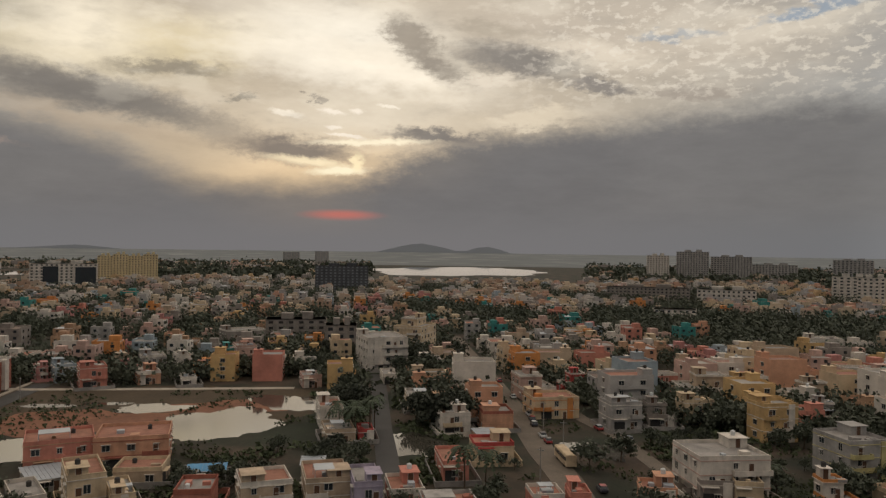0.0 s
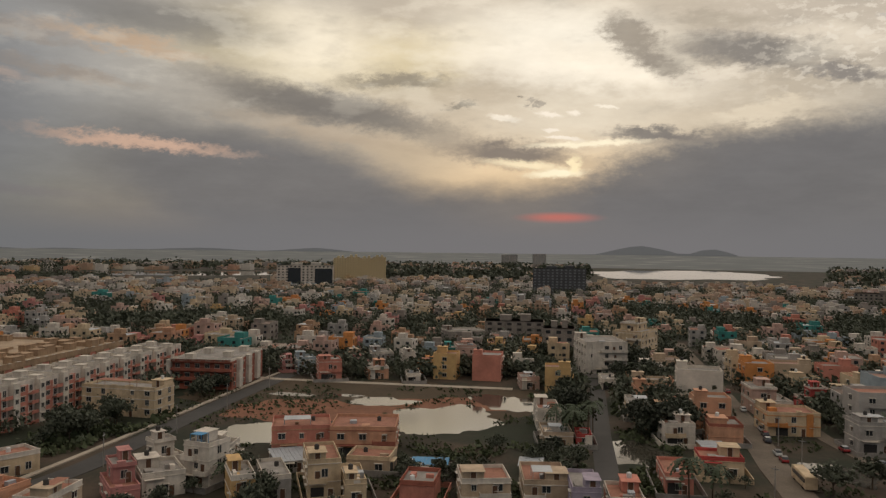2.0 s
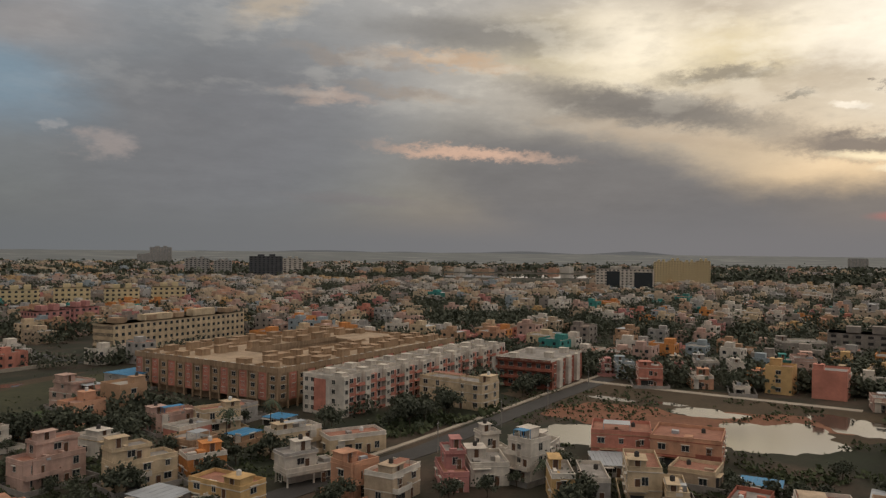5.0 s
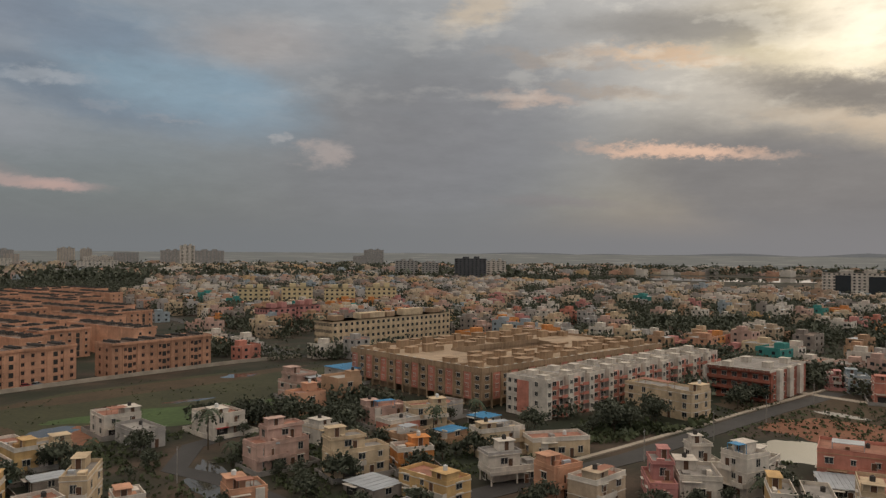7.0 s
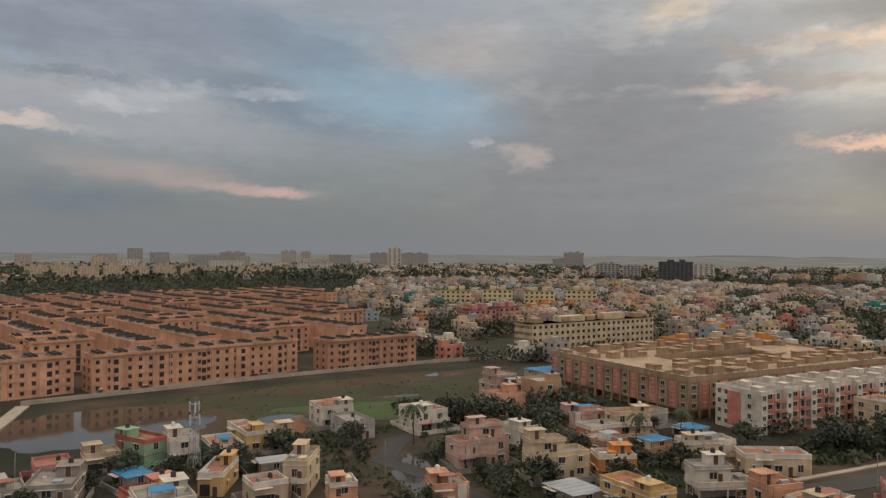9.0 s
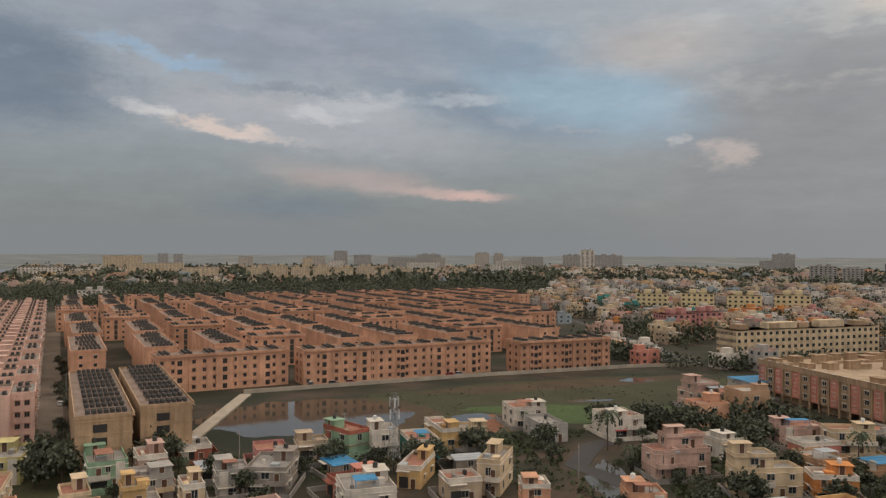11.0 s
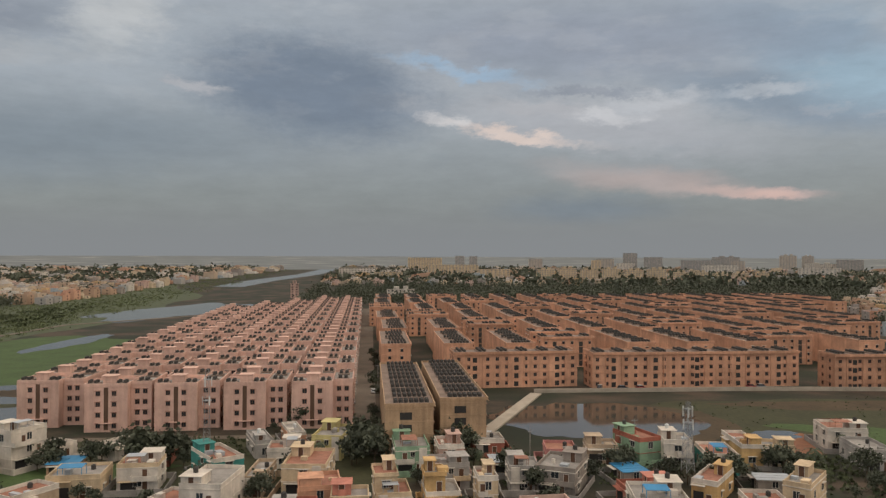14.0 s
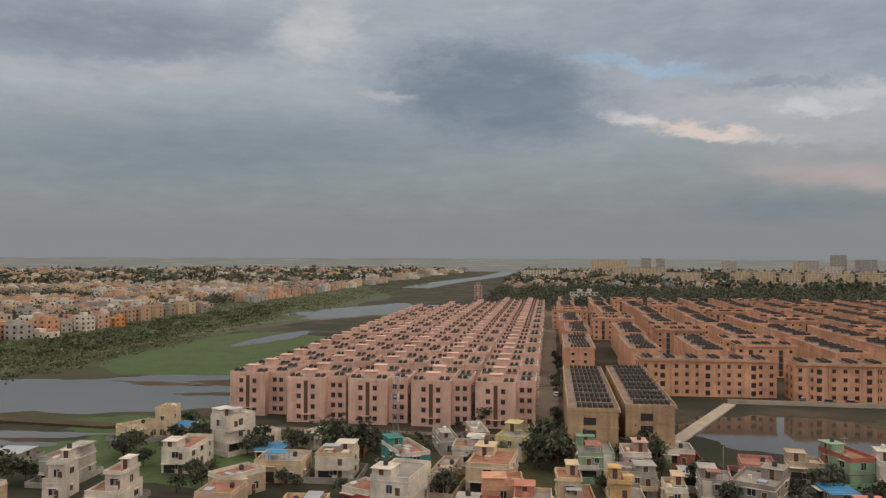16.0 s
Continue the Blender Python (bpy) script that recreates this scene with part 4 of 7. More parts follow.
def long_block(length, near, wall, label, gable_slot=True):
    """A long four-storey block, 12 m deep, along x, with stair bays and rows of tanks on its roof."""
    b = thing("apartment_block", 0, 0, 0, label, "apartment block", "long estate blocks")
    H, L = EST_H, length / 2
    w = Shape().box(-L, L, -6, 6, 0, H)
    bays = max(1, round(length / 15))
    for k in range(bays):
        x = -L + (k + 0.5) * length / bays
        w.box(x + 3.0, x + 3.35, -6.35, -6, 0, H)
        w.box(x - 3.35, x - 3.0, -6.35, -6, 0, H)
    for f in range(1, 5):
        w.box(-L - 0.06, L + 0.06, -6.14, -6, f * EST_STOREY - 0.12, f * EST_STOREY + 0.12)
        w.box(L, L + 0.1, -5.9, 5.9, f * EST_STOREY - 0.12, f * EST_STOREY + 0.12)
        w.box(-L - 0.1, -L, -5.9, 5.9, f * EST_STOREY - 0.12, f * EST_STOREY + 0.12)
    part("wall", w.mesh("wall", wall), b)
    t = Shape()
    for q in ((-L - .15, L + .15, -6.5, -6.25), (-L - .15, L + .15, 5.9, 6.15), (-L - .15, -L + .1, -6.25, 5.9), (L - .1, L + .15, -6.25, 5.9)):
        t.box(*q, H - 0.1, H + 0.7)
    t.box(-L - .3, L + .3, -6.65, -6.5, H - 0.25, H - 0.1)
    part("parapet", t.mesh("parapet", wall), b)
    part("roof", Shape().box(-L + .1, L - .1, -6.25, 5.9, H + .02, H + .1).mesh("roof", ROOF_DARK), b)
    far_tanks = Shape()
    for k in range(bays):
        x = -L + (k + 0.5) * length / bays
        if near:
            part("stair_opening", LANDINGS, b, "stair landings as flat panels painted in shade", at=(x, -6.0, 0))
        else:
            # stair slot: its shade as a flat strip in the tanks' black
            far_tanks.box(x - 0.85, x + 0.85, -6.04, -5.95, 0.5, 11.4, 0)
        for dx in (-4.6, 3.2):
            if near:
                part("tank_stand", TANKS_LONG, b, "black plastic water tanks in rows", at=(x + dx, -5, H + 0.12))
            else:
                add_tanks(far_tanks, x + dx, -4.4 + (k % 3) * 0.5, H + 0.12, 4 + (k * 2 + int(dx)) % 3, 2, 1.35)
    # joins the tanks and the painted stair strips
    if not near:
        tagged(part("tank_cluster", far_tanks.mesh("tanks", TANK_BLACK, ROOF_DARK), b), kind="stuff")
    spots = []
    n = max(2, int(length / 3.6))
    for k in range(n):
        x = -L + (k + 0.5) * length / n
        if all(abs(x - (-L + (j + 0.5) * length / bays)) > 1.4 for j in range(bays)):
            spots += [(x, -6, 0)]
    if wall is OCHRE_BLOCK:
        part("stair_opening", LANDINGS_WIDE, b, "stair landings as flat panels painted in shade", at=(-L - 0.12, 0.8, 0), turn=270)
    else:
        spots += [(-L, -2.5, 270), (-L, 2.5, 270), (L, -2.5, 90), (L, 2.5, 90)]
    estate_windows(b, near, spots)
    return b


FAR_PINK = pink_block(False)
FAR_PINK.matrix_world = pose(-90, 312, 0)
NEAR_PINK = pink_block(True)
NEAR_PINK.matrix_world = pose(-90.5, 245, 0, 0, 0, -3)
for row in range(13):
    y = 238 + 33.5 * row
    for col in range(5):
        x = -89 + 19.2 * col
        if (row, col) in ((0, 0), (2, 0)):
            continue
        if row > 9 and col < row - 9:
            continue
        copy_thing(NEAR_PINK if row < 1 else FAR_PINK, pose(x, y + (5 if col == 0 and row == 0 else 0), 0))
FAR_PINK.matrix_world = pose(-89, 305, 0)

LONG = {}


def put_long(x, y, length, turn, near, wall=None, label="four-storey ochre-red apartment block with rows of rooftop tanks"):
    """A long block centred on (x, y); copies of the same length share their meshes."""
    key = (length, near, wall or BRICK_BLOCK)
    if key not in LONG:
        LONG[key] = long_block(length, near, wall or BRICK_BLOCK, label)
        LONG[key].matrix_world = pose(x, y, 0, 0, 0, turn)
        return LONG[key]
    return copy_thing(LONG[key], pose(x, y, 0, 0, 0, turn))


OCHRE_LABEL = "four-storey weathered ochre apartment block with rows of rooftop tanks"
put_long(10.6, 227, 72, 90, True, OCHRE_BLOCK, OCHRE_LABEL)
put_long(25.0, 232, 68, 90, True, OCHRE_BLOCK, OCHRE_LABEL)
put_long(56.5, 295, 48, 2.5, True)
put_long(126, 290, 82, 0, True)
put_long(198, 278, 46, -2, True)
for row in range(6):
    y = 345 + 66 * row
    for col in range(11 + row):
        x = 12 + 26 * col + (2 if row % 2 else 0)
        if x > 215 + (y - 300) * 0.55:
            continue
        if (row + col) % 4 == 3:
            put_long(x, y, 24, 0, False)
            put_long(x, y + 24, 24, 0, False)
        else:
            put_long(x, y, 56, 90, False)

# ---- larger buildings ----


def clear_of(x, y, r):
    return all((x - a) ** 2 + (y - b) ** 2 > (r + c) ** 2 for a, b, c in KEEP_OUT)


def tower(name, x, y, w, d, h, turn, wall, label, glass=None, storey=3.4, bays=0, crown=True, ribs=True):
    """A storeyed block far off: walls, floor bands, window openings row by row, parapet and roof plant."""
    b = thing(name, x, y, turn, label, "building", "")
    KEEP_OUT.append((x, y, max(w, d) * 0.6))
    part("wall", Shape().box(-w / 2, w / 2, -d / 2, d / 2, 0, h).mesh("wall", wall), b)
    floors, win, lines = max(2, round(h / storey)), Shape(), Shape()
    st = h / floors
    for f in range(floors):
        z = f * st
        for side, length, out in ((0, w, d / 2), (90, d, w / 2), (270, d, w / 2), (180, w, d / 2)):
            n = bays or max(2, int(length / 4.2))
            for k in range(n):
                s = (k + 0.5) / n * length - length / 2
                a = radians(side)
                px, py = math.cos(a) * s + math.sin(a) * out, math.sin(a) * s - math.cos(a) * out
                win.box(-0.22 * length / n, 0.22 * length / n, -0.06, 0.06, z + st * 0.3, z + st * 0.75, 0, (px, py, side))
        if ribs:
            lines.box(-w / 2 - 0.2, w / 2 + 0.2, -d / 2 - 0.2, d / 2 + 0.2, z + st - 0.2, z + st)
    ob = part("glazing", win.mesh("windows", glass or GLASS), b)
    ob["kind"] = "stuff"
    if ribs:
        part("floor_band", lines.mesh("floor_band", wall), b)
    if crown:
        part("roof_plant", Shape().box(-w * 0.25, -w * 0.05, -d * 0.2, d * 0.2, h, h + 3).mesh("roof_plant", wall), b)
        part("stair_room", Shape().box(w * 0.1, w * 0.28, -d * 0.25, d * 0.1, h, h + 3.6).mesh("stair_room", wall), b)
    return b


# tan apartment court
def court_block(x, y, w, d, deep, h, turn):
    """Four wings round a court, with pilasters, brick-red panels, open ground floor and roof rooms."""
    b = thing("apartment_block", x, y, turn, "four-storey tan apartment court with brick-red panels on stilts", "apartment block")
    KEEP_OUT.append((x + 60, y + 22, 66))
    KEEP_OUT.append((x + 18, y + 30, 36))
    s = Shape()
    for x0, x1, y0, y1 in ((0, w, 0, deep), (0, w, d - deep, d), (0, deep, deep, d - deep), (w - deep, w, deep, d - deep)):
        s.box(x0, x1, y0, y1, 2.6, h)
        s.box(x0 + 2, x1 - 2, y0 + 2, y1 - 2, 0, 2.6)
    part("wall", s.mesh("wall", TAN_BLOCK), b)
    roof, par = Shape(), Shape()
    for x0, x1, y0, y1 in ((0, w, 0, deep), (0, w, d - deep, d), (0, deep, deep, d - deep), (w - deep, w, deep, d - deep)):
        roof.box(x0 + 0.2, x1 - 0.2, y0 + 0.2, y1 - 0.2, h + 0.02, h + 0.1)
    for q in ((-.3, w + .3, -.3, 0), (-.3, w + .3, d, d + .3), (-.3, 0, 0, d), (w, w + .3, 0, d), (deep, w - deep, deep, deep + .25), (deep, w - deep, d - deep - .25, d - deep), (0, w, 12, 12.25), (0, w, d - 12.25, d - 12)):
        par.box(*q, h - 0.9, h + 0.9)
    part("roof", roof.mesh("roof", mat("sandy_terrace", (0.42, 0.31, 0.21), 0.92, 4.0, 0.2, 0.35)), b)
    part("parapet", par.mesh("parapet", TAN_BLOCK), b)
    rng = random.Random(5)
    for k in range(17):
        px = 4 + k * (w - 10) / 16
        for py in (3.5, 15.5, d - deep + 3.5, d - 8):
            part("stair_room", Shape().box(0, 3 + k % 4 * 0.9, 0, 4.6 - k % 3, 0, 1.5 + 0.6 * (k % 3)).box(-0.2, 3.2 + k % 4 * 0.9, -0.2, 4.8 - k % 3, 1.5 + 0.6 * (k % 3), 1.65 + 0.6 * (k % 3)).mesh("stair_room", TAN_BLOCK), b, at=(px - 1 + rng.uniform(-2, 2), py + rng.uniform(-2.5, 3.5), h + 0.1))
    red = paint("salmon")
    for side, length in (("a", w), ("b", d)):
        n = round(length / 4.4)
        for k in range(n):
            q = (k + 0.5) * length / n
            turn_to, at = (0, (q, 0, 0)) if side == "a" else (270, (0, q, 0))
            if k % 2:
                part("panel", Shape().box(-1.7, 1.7, -0.16, 0.1, 2.7, h - 1).mesh("panel", red), b, "brick-red wall panel", at, turn_to)
            part("pilaster", Shape().box(1.95, 2.45, -0.4, 0.1, 0, h - 0.9).mesh("pilaster", TAN_BLOCK), b, "", at, turn_to)
            for f in range(4):
                part("window", WIN_FLAT if k % 2 else WIN_WIDE, b, "", (at[0] - (0.12 if side == "b" else 0) * (k % 2), at[1] - (0.12 if side == "a" else 0) * (k % 2), 4.2 + f * 2.75), turn_to)
    return b


court_block(211, 127.5, 106, 70, 27, 12.3, -13)


def terrace_unit(x, y, turn, seed):
    """One house of the white row: white stair tower, red recessed bay, balconies, stepped roof."""
    u = thing("terrace_house", x, y, turn, "four-storey white terrace house with brick-red bays and balconies", "terrace house", "white terrace row")
    H, W, R = 11.3 + 0.4 * (seed % 2), paint("white"), paint("salmon")
    part("wall", Shape().box(-5.15, 5.15, 0, 15, 0, H).box(-5.15, -2.6, -1.6, 0, 0, H + 0.9).mesh("wall", W), u)
    part("bay", Shape().box(-2.5, 1.9, -0.5, 0.05, 0.5, H - 0.4).mesh("bay", R), u, "brick-red plastered bay")
    part("parapet", ring(Shape(), -5.15, 5.15, 0, 15, H, H + 0.9, 0.2).mesh("parapet", W), u)
    for rx, ry, rh in ((-3.7, -0.6, 1.9), (2.6, 9.5, 1.6)):
        part("stair_room", Shape().box(rx - 1.3, rx + 1.3, ry, ry + 3.0, H, H + rh).box(rx - 1.45, rx + 1.45, ry - .15, ry + 3.2, H + rh, H + rh + .12).mesh("stair_room", W), u)
    part("roof", Shape().box(-4.95, 4.95, 0.2, 14.8, H + .02, H + .1).mesh("roof", CONCRETE), u)
    if seed % 3 == 1:
        part("water_tank", TANK[False], u, "white plastic water tank", at=(-0.5, 5, H + 0.1))
    for f in range(4):
        z = f * 2.85
        part("balcony", Shape().box(2.1, 5.0, -1.6, 0, z + 0.0, z + 0.15).box(2.1, 5.0, -1.6, -1.48, z + .15, z + 1.0).mesh("balcony", R), u)
        part("window", WIN_FLAT, u, at=(-3.9, -1.6, z + 1.8))
        part("window", WIN_WIDE, u, at=(-0.3, -0.5, z + 1.8))
        part("window", WIN_TALL, u, at=(3.6, 0, z + 1.6))
        if seed == 0:
            for k in (2.5, 11, 13.5):
                part("window", WIN_FLAT, u, at=(-5.15, k, z + 1.8), turn=270)
    if seed == 0:
        part("panel", Shape().box(-0.15, 0.05, 5.6, 10.4, 1, H - 0.4).mesh("panel", R), u, "brick-red wall panel", at=(-5.15, 0, 0))
    return u


for k in range(10):
    q = 5.2 + 10.4 * k
    terrace_unit(209 + q * math.cos(radians(-14)), 105 + q * math.sin(radians(-14)), -14, k)
    KEEP_OUT.append((211 + q * 0.97, 112 - q * 0.24, 11))

CREAM_FAR, WHITE_FAR, DARK_FAR, GREY_FAR = paint("cream"), paint("white"), mat("dark_cladding", (0.09, 0.09, 0.095), 0.6), paint("grey")
YEL_FAR = mat("yellow_ochre_render", (0.66, 0.52, 0.30), 0.9, 0.5, 0.1, 0.2)
# beige greyed to put the haze of distance into the render colour
BEIGE_FAR = mat("weathered_beige_render", (0.44, 0.38, 0.32), 0.9, 0.5, 0.1, 0.2)
# window grey lightened, distance haze painted into the glass colour
HAZED_GLASS = mat("sky_lit_glass", (0.24, 0.24, 0.24), 0.3, 3.0, 0.1, 0.2, 0, spec=0.5)
office = tower("office_building", 1016, 104, 72, 40, 28, -84, WHITE_FAR, "white office building with dark glass fronts", bays=14)
part("glass_front", Shape().box(-22, -6, -20.6, -20, 1, 25).box(12, 34, -20.6, -20, 1, 24).mesh("glass_front", GLASS), office, "dark glass curtain wall")
for k in range(4):
    tower("apartment_tower", 1138 + 3 * k, 66 - 19 * k, 19, 20, 36 + (k % 2) * 2, -88, YEL_FAR, "yellow-ochre plastered apartment tower", bays=5)
tower("office_building", 883, -202, 60, 34, 30, -103, DARK_FAR, "dark grey office building with rows of windows", mat("pale_window_band", (0.22, 0.23, 0.24), 0.5), bays=12)
tower("apartment_tower", 1082, -785, 36, 30, 45, -126, WHITE_FAR, "grey high-rise apartment tower", bays=8)
tower("apartment_tower", 1078, -852, 52, 36, 52, -128, GREY_FAR, "grey high-rise apartment tower", bays=12)
tower("apartment_tower", 1074, -930, 66, 36, 44, -131, GREY_FAR, "grey high-rise apartment tower", bays=14)
tower("apartment_tower", 1112, -1062, 76, 30, 30, -134, GREY_FAR, "grey mid-rise apartment block", bays=14)
tower("apartment_tower", 620, -697, 38, 24, 27, -138, WHITE_FAR, "white plastered apartment block behind trees", bays=6)
tower("apartment_tower", 1058, -1192, 66, 30, 40, -138, GREY_FAR, "grey high-rise apartment tower", bays=10)
tower("apartment_tower", 568, -668, 30, 24, 28, -140, WHITE_FAR, "white plastered apartment block behind trees", bays=6)
tower("hall", 476, -361, 30, 18, 9, -127, WHITE_FAR, "low white hall with flat roof", crown=False)
tower("factory", 609, -522, 54, 24, 15, -131, WHITE_FAR, "white mid-rise block behind trees")
tower("factory", 697, -493, 85, 24, 13, -125, paint("bare"), "grey unfinished long building")
tower("office_building", 1063, 666, 51, 30, 37, -58, DARK_FAR, "black glass office tower on the plain", GLASS, bays=8)
tower("office_building", 1140, 663, 33, 26, 33, -60, WHITE_FAR, "pale grey office tower on the plain", bays=4)
tower("apartment_tower", 1107, 829, 40, 22, 31, -53, GREY_FAR, "grey plastered apartment tower far off", bays=6)
tower("apartment_tower", 1125, 790, 30, 22, 28, -55, GREY_FAR, "grey plastered apartment tower far off", bays=5)
tower("office_building", 1780, 1455, 58, 30, 49, -51, GREY_FAR, "distant grey concrete office tower", bays=8, glass=HAZED_GLASS)
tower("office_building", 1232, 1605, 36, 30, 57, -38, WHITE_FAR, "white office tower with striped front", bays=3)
tower("office_building", 1354, 1674, 77, 30, 44, -39, GREY_FAR, "distant grey office block", bays=8, glass=HAZED_GLASS)
tower("office_building", 1272, 1724, 53, 30, 44, -36, GREY_FAR, "distant grey office block", bays=6, glass=HAZED_GLASS)
tower("apartment_tower", 1180, 2062, 44, 30, 48, -30, BEIGE_FAR, "distant beige residential apartment tower", bays=6, glass=HAZED_GLASS)
tower("apartment_tower", 1235, 2056, 30, 30, 46, -30, BEIGE_FAR, "distant beige residential apartment tower", bays=5, glass=HAZED_GLASS)
tower("office_building", 1160, 1872, 74, 40, 27, -32, WHITE_FAR, "distant white office block", glass=HAZED_GLASS)
tower("office_building", 980, 2025, 70, 40, 43, -26, GREY_FAR, "distant grey office block", glass=HAZED_GLASS)
tower("office_building", 1750, 1457, 80, 40, 30, -50, GREY_FAR, "distant grey office block", glass=HAZED_GLASS)
for k in range(6):
    tower("apartment_block", 300 + 34 * k, 1275 - 12 * k, 30, 20, 24 + (k % 2) * 2, -17, CREAM_FAR, "cream mid-rise apartment block", bays=7, glass=HAZED_GLASS)
for k in range(6):
    tower("apartment_block", 530 + 30 * k, 1345 - 14 * k, 26, 20, 17 + (k % 3), -24, CREAM_FAR, "cream mid-rise apartment block", bays=6, glass=HAZED_GLASS)
# grey and beige on these far towers also stand for distance haze
tower("apartment_tower", 647, 2050, 49, 26, 37, -18, BEIGE_FAR, "distant beige plastered apartment tower", bays=6, crown=False, glass=HAZED_GLASS)
tower("office_building", 747, 2133, 39, 26, 53, -19, GREY_FAR, "distant grey concrete office block", bays=5, crown=False, glass=HAZED_GLASS)
tower("office_building", 785, 2055, 50, 26, 42, -21, GREY_FAR, "distant grey concrete office block", bays=7, crown=False, glass=HAZED_GLASS)
tower("office_building", 651, 1891, 45, 26, 27, -19, WHITE_FAR, "distant white plastered office block", bays=6, crown=False, glass=HAZED_GLASS)
tower("office_building", 854, 1918, 88, 26, 35, -24, GREY_FAR, "distant grey concrete office block", bays=12, crown=False, glass=HAZED_GLASS)
tower("office_building", 794, 1671, 77, 26, 26, -25, WHITE_FAR, "distant white plastered office block", bays=11, crown=False, glass=HAZED_GLASS)
tower("apartment_tower", 918, 1833, 32, 26, 34, -27, BEIGE_FAR, "distant beige plastered apartment tower", bays=4, crown=False, glass=HAZED_GLASS)
tower("office_building", 893, 1446, 77, 26, 24, -32, WHITE_FAR, "distant white plastered office block", bays=11, crown=False, glass=HAZED_GLASS)
tower("office_building", 1187, 1793, 60, 26, 38, -34, GREY_FAR, "distant grey concrete office block", bays=8, crown=False, glass=HAZED_GLASS)
tower("apartment_block", 157, 2094, 92, 26, 38, -4, CREAM_FAR, "distant cream plastered apartment block", bays=13, crown=False, glass=HAZED_GLASS)
tower("office_building", 270, 2234, 27, 26, 43, -7, GREY_FAR, "distant grey concrete office block", bays=3, crown=False, glass=HAZED_GLASS)
tower("office_building", 309, 2229, 24, 26, 42, -8, GREY_FAR, "distant grey concrete office block", bays=3, crown=False, glass=HAZED_GLASS)
tower("apartment_block", 184, 1640, 107, 26, 26, -6, CREAM_FAR, "distant cream plastered apartment block", bays=15, crown=False, glass=HAZED_GLASS)
tower("apartment_tower", 465, 2099, 38, 26, 36, -12, BEIGE_FAR, "distant beige plastered apartment tower", bays=5, crown=False, glass=HAZED_GLASS)
tower("apartment_block", 581, 1914, 24, 26, 34, -17, CREAM_FAR, "distant cream plastered apartment block", bays=3, crown=False, glass=HAZED_GLASS)
tower("apartment_block", 237, 1431, 61, 26, 21, -9, CREAM_FAR, "distant cream plastered apartment block", bays=8, crown=False, glass=HAZED_GLASS)
tower("apartment_block", 39, 1399, 51, 26, 16, -2, CREAM_FAR, "distant cream plastered apartment block", bays=7, crown=False, glass=HAZED_GLASS)
tower("office_building", 2221, -360, 47, 26, 37, -99, GREY_FAR, "distant grey concrete office block", bays=6, crown=False, glass=HAZED_GLASS)
tower("office_building", 2235, -451, 40, 26, 40, -101, GREY_FAR, "distant grey concrete office block", bays=5, crown=False, glass=HAZED_GLASS)
tower("hall", -19, 1511, 70, 40, 22, 1, WHITE_FAR, "long white hall with ribbed front", crown=False, bays=12)
tower("school", 38, 871, 31, 14, 10, -3, WHITE_FAR, "white school building behind trees")
tower("temple", -81, 880, 9, 9, 16, 5, paint("rose"), "pink stepped temple tower behind trees", bays=2, storey=2.6)
for k in range(4):
    tower("apartment_block", 452 + 26 * k, 500 - 25 * k, 26, 16, 17 + (k % 2), -46, YEL_FAR, "pale yellow plastered apartment block", bays=6)
tower("apartment_block", 349, 366, 22, 14, 13, -8, paint("pink"), "pink and white apartment block", bays=5)
tower("apartment_block", 380, 372, 18, 14, 13, -8, paint("pink"), "pink and white apartment block", bays=4)
# the frame's shaded openings are dark panels on its walls
tower("construction_frame", 424, -72, 32, 18, 12, -100, paint("bare"), "unfinished dark concrete frame", OPENING_SHADE, bays=6)
tower("construction_frame", 367, -84, 15, 16, 14, -103, paint("bare"), "unfinished building wrapped in dark netting", bays=3)
long_cream = tower("apartment_block", 340, 268, 92, 14, 13.6, -7, CREAM_FAR, "long four-storey cream apartment block", bays=24, storey=3.3)
for k in range(5):
    part("roof_tank", Shape().box(-3.2, 3.2, -3, 3, 13.7, 16.2).mesh("roof_tank", TAN_BLOCK), long_cream, "brown rooftop tank house", at=(-38 + 19 * k, 0, 0))



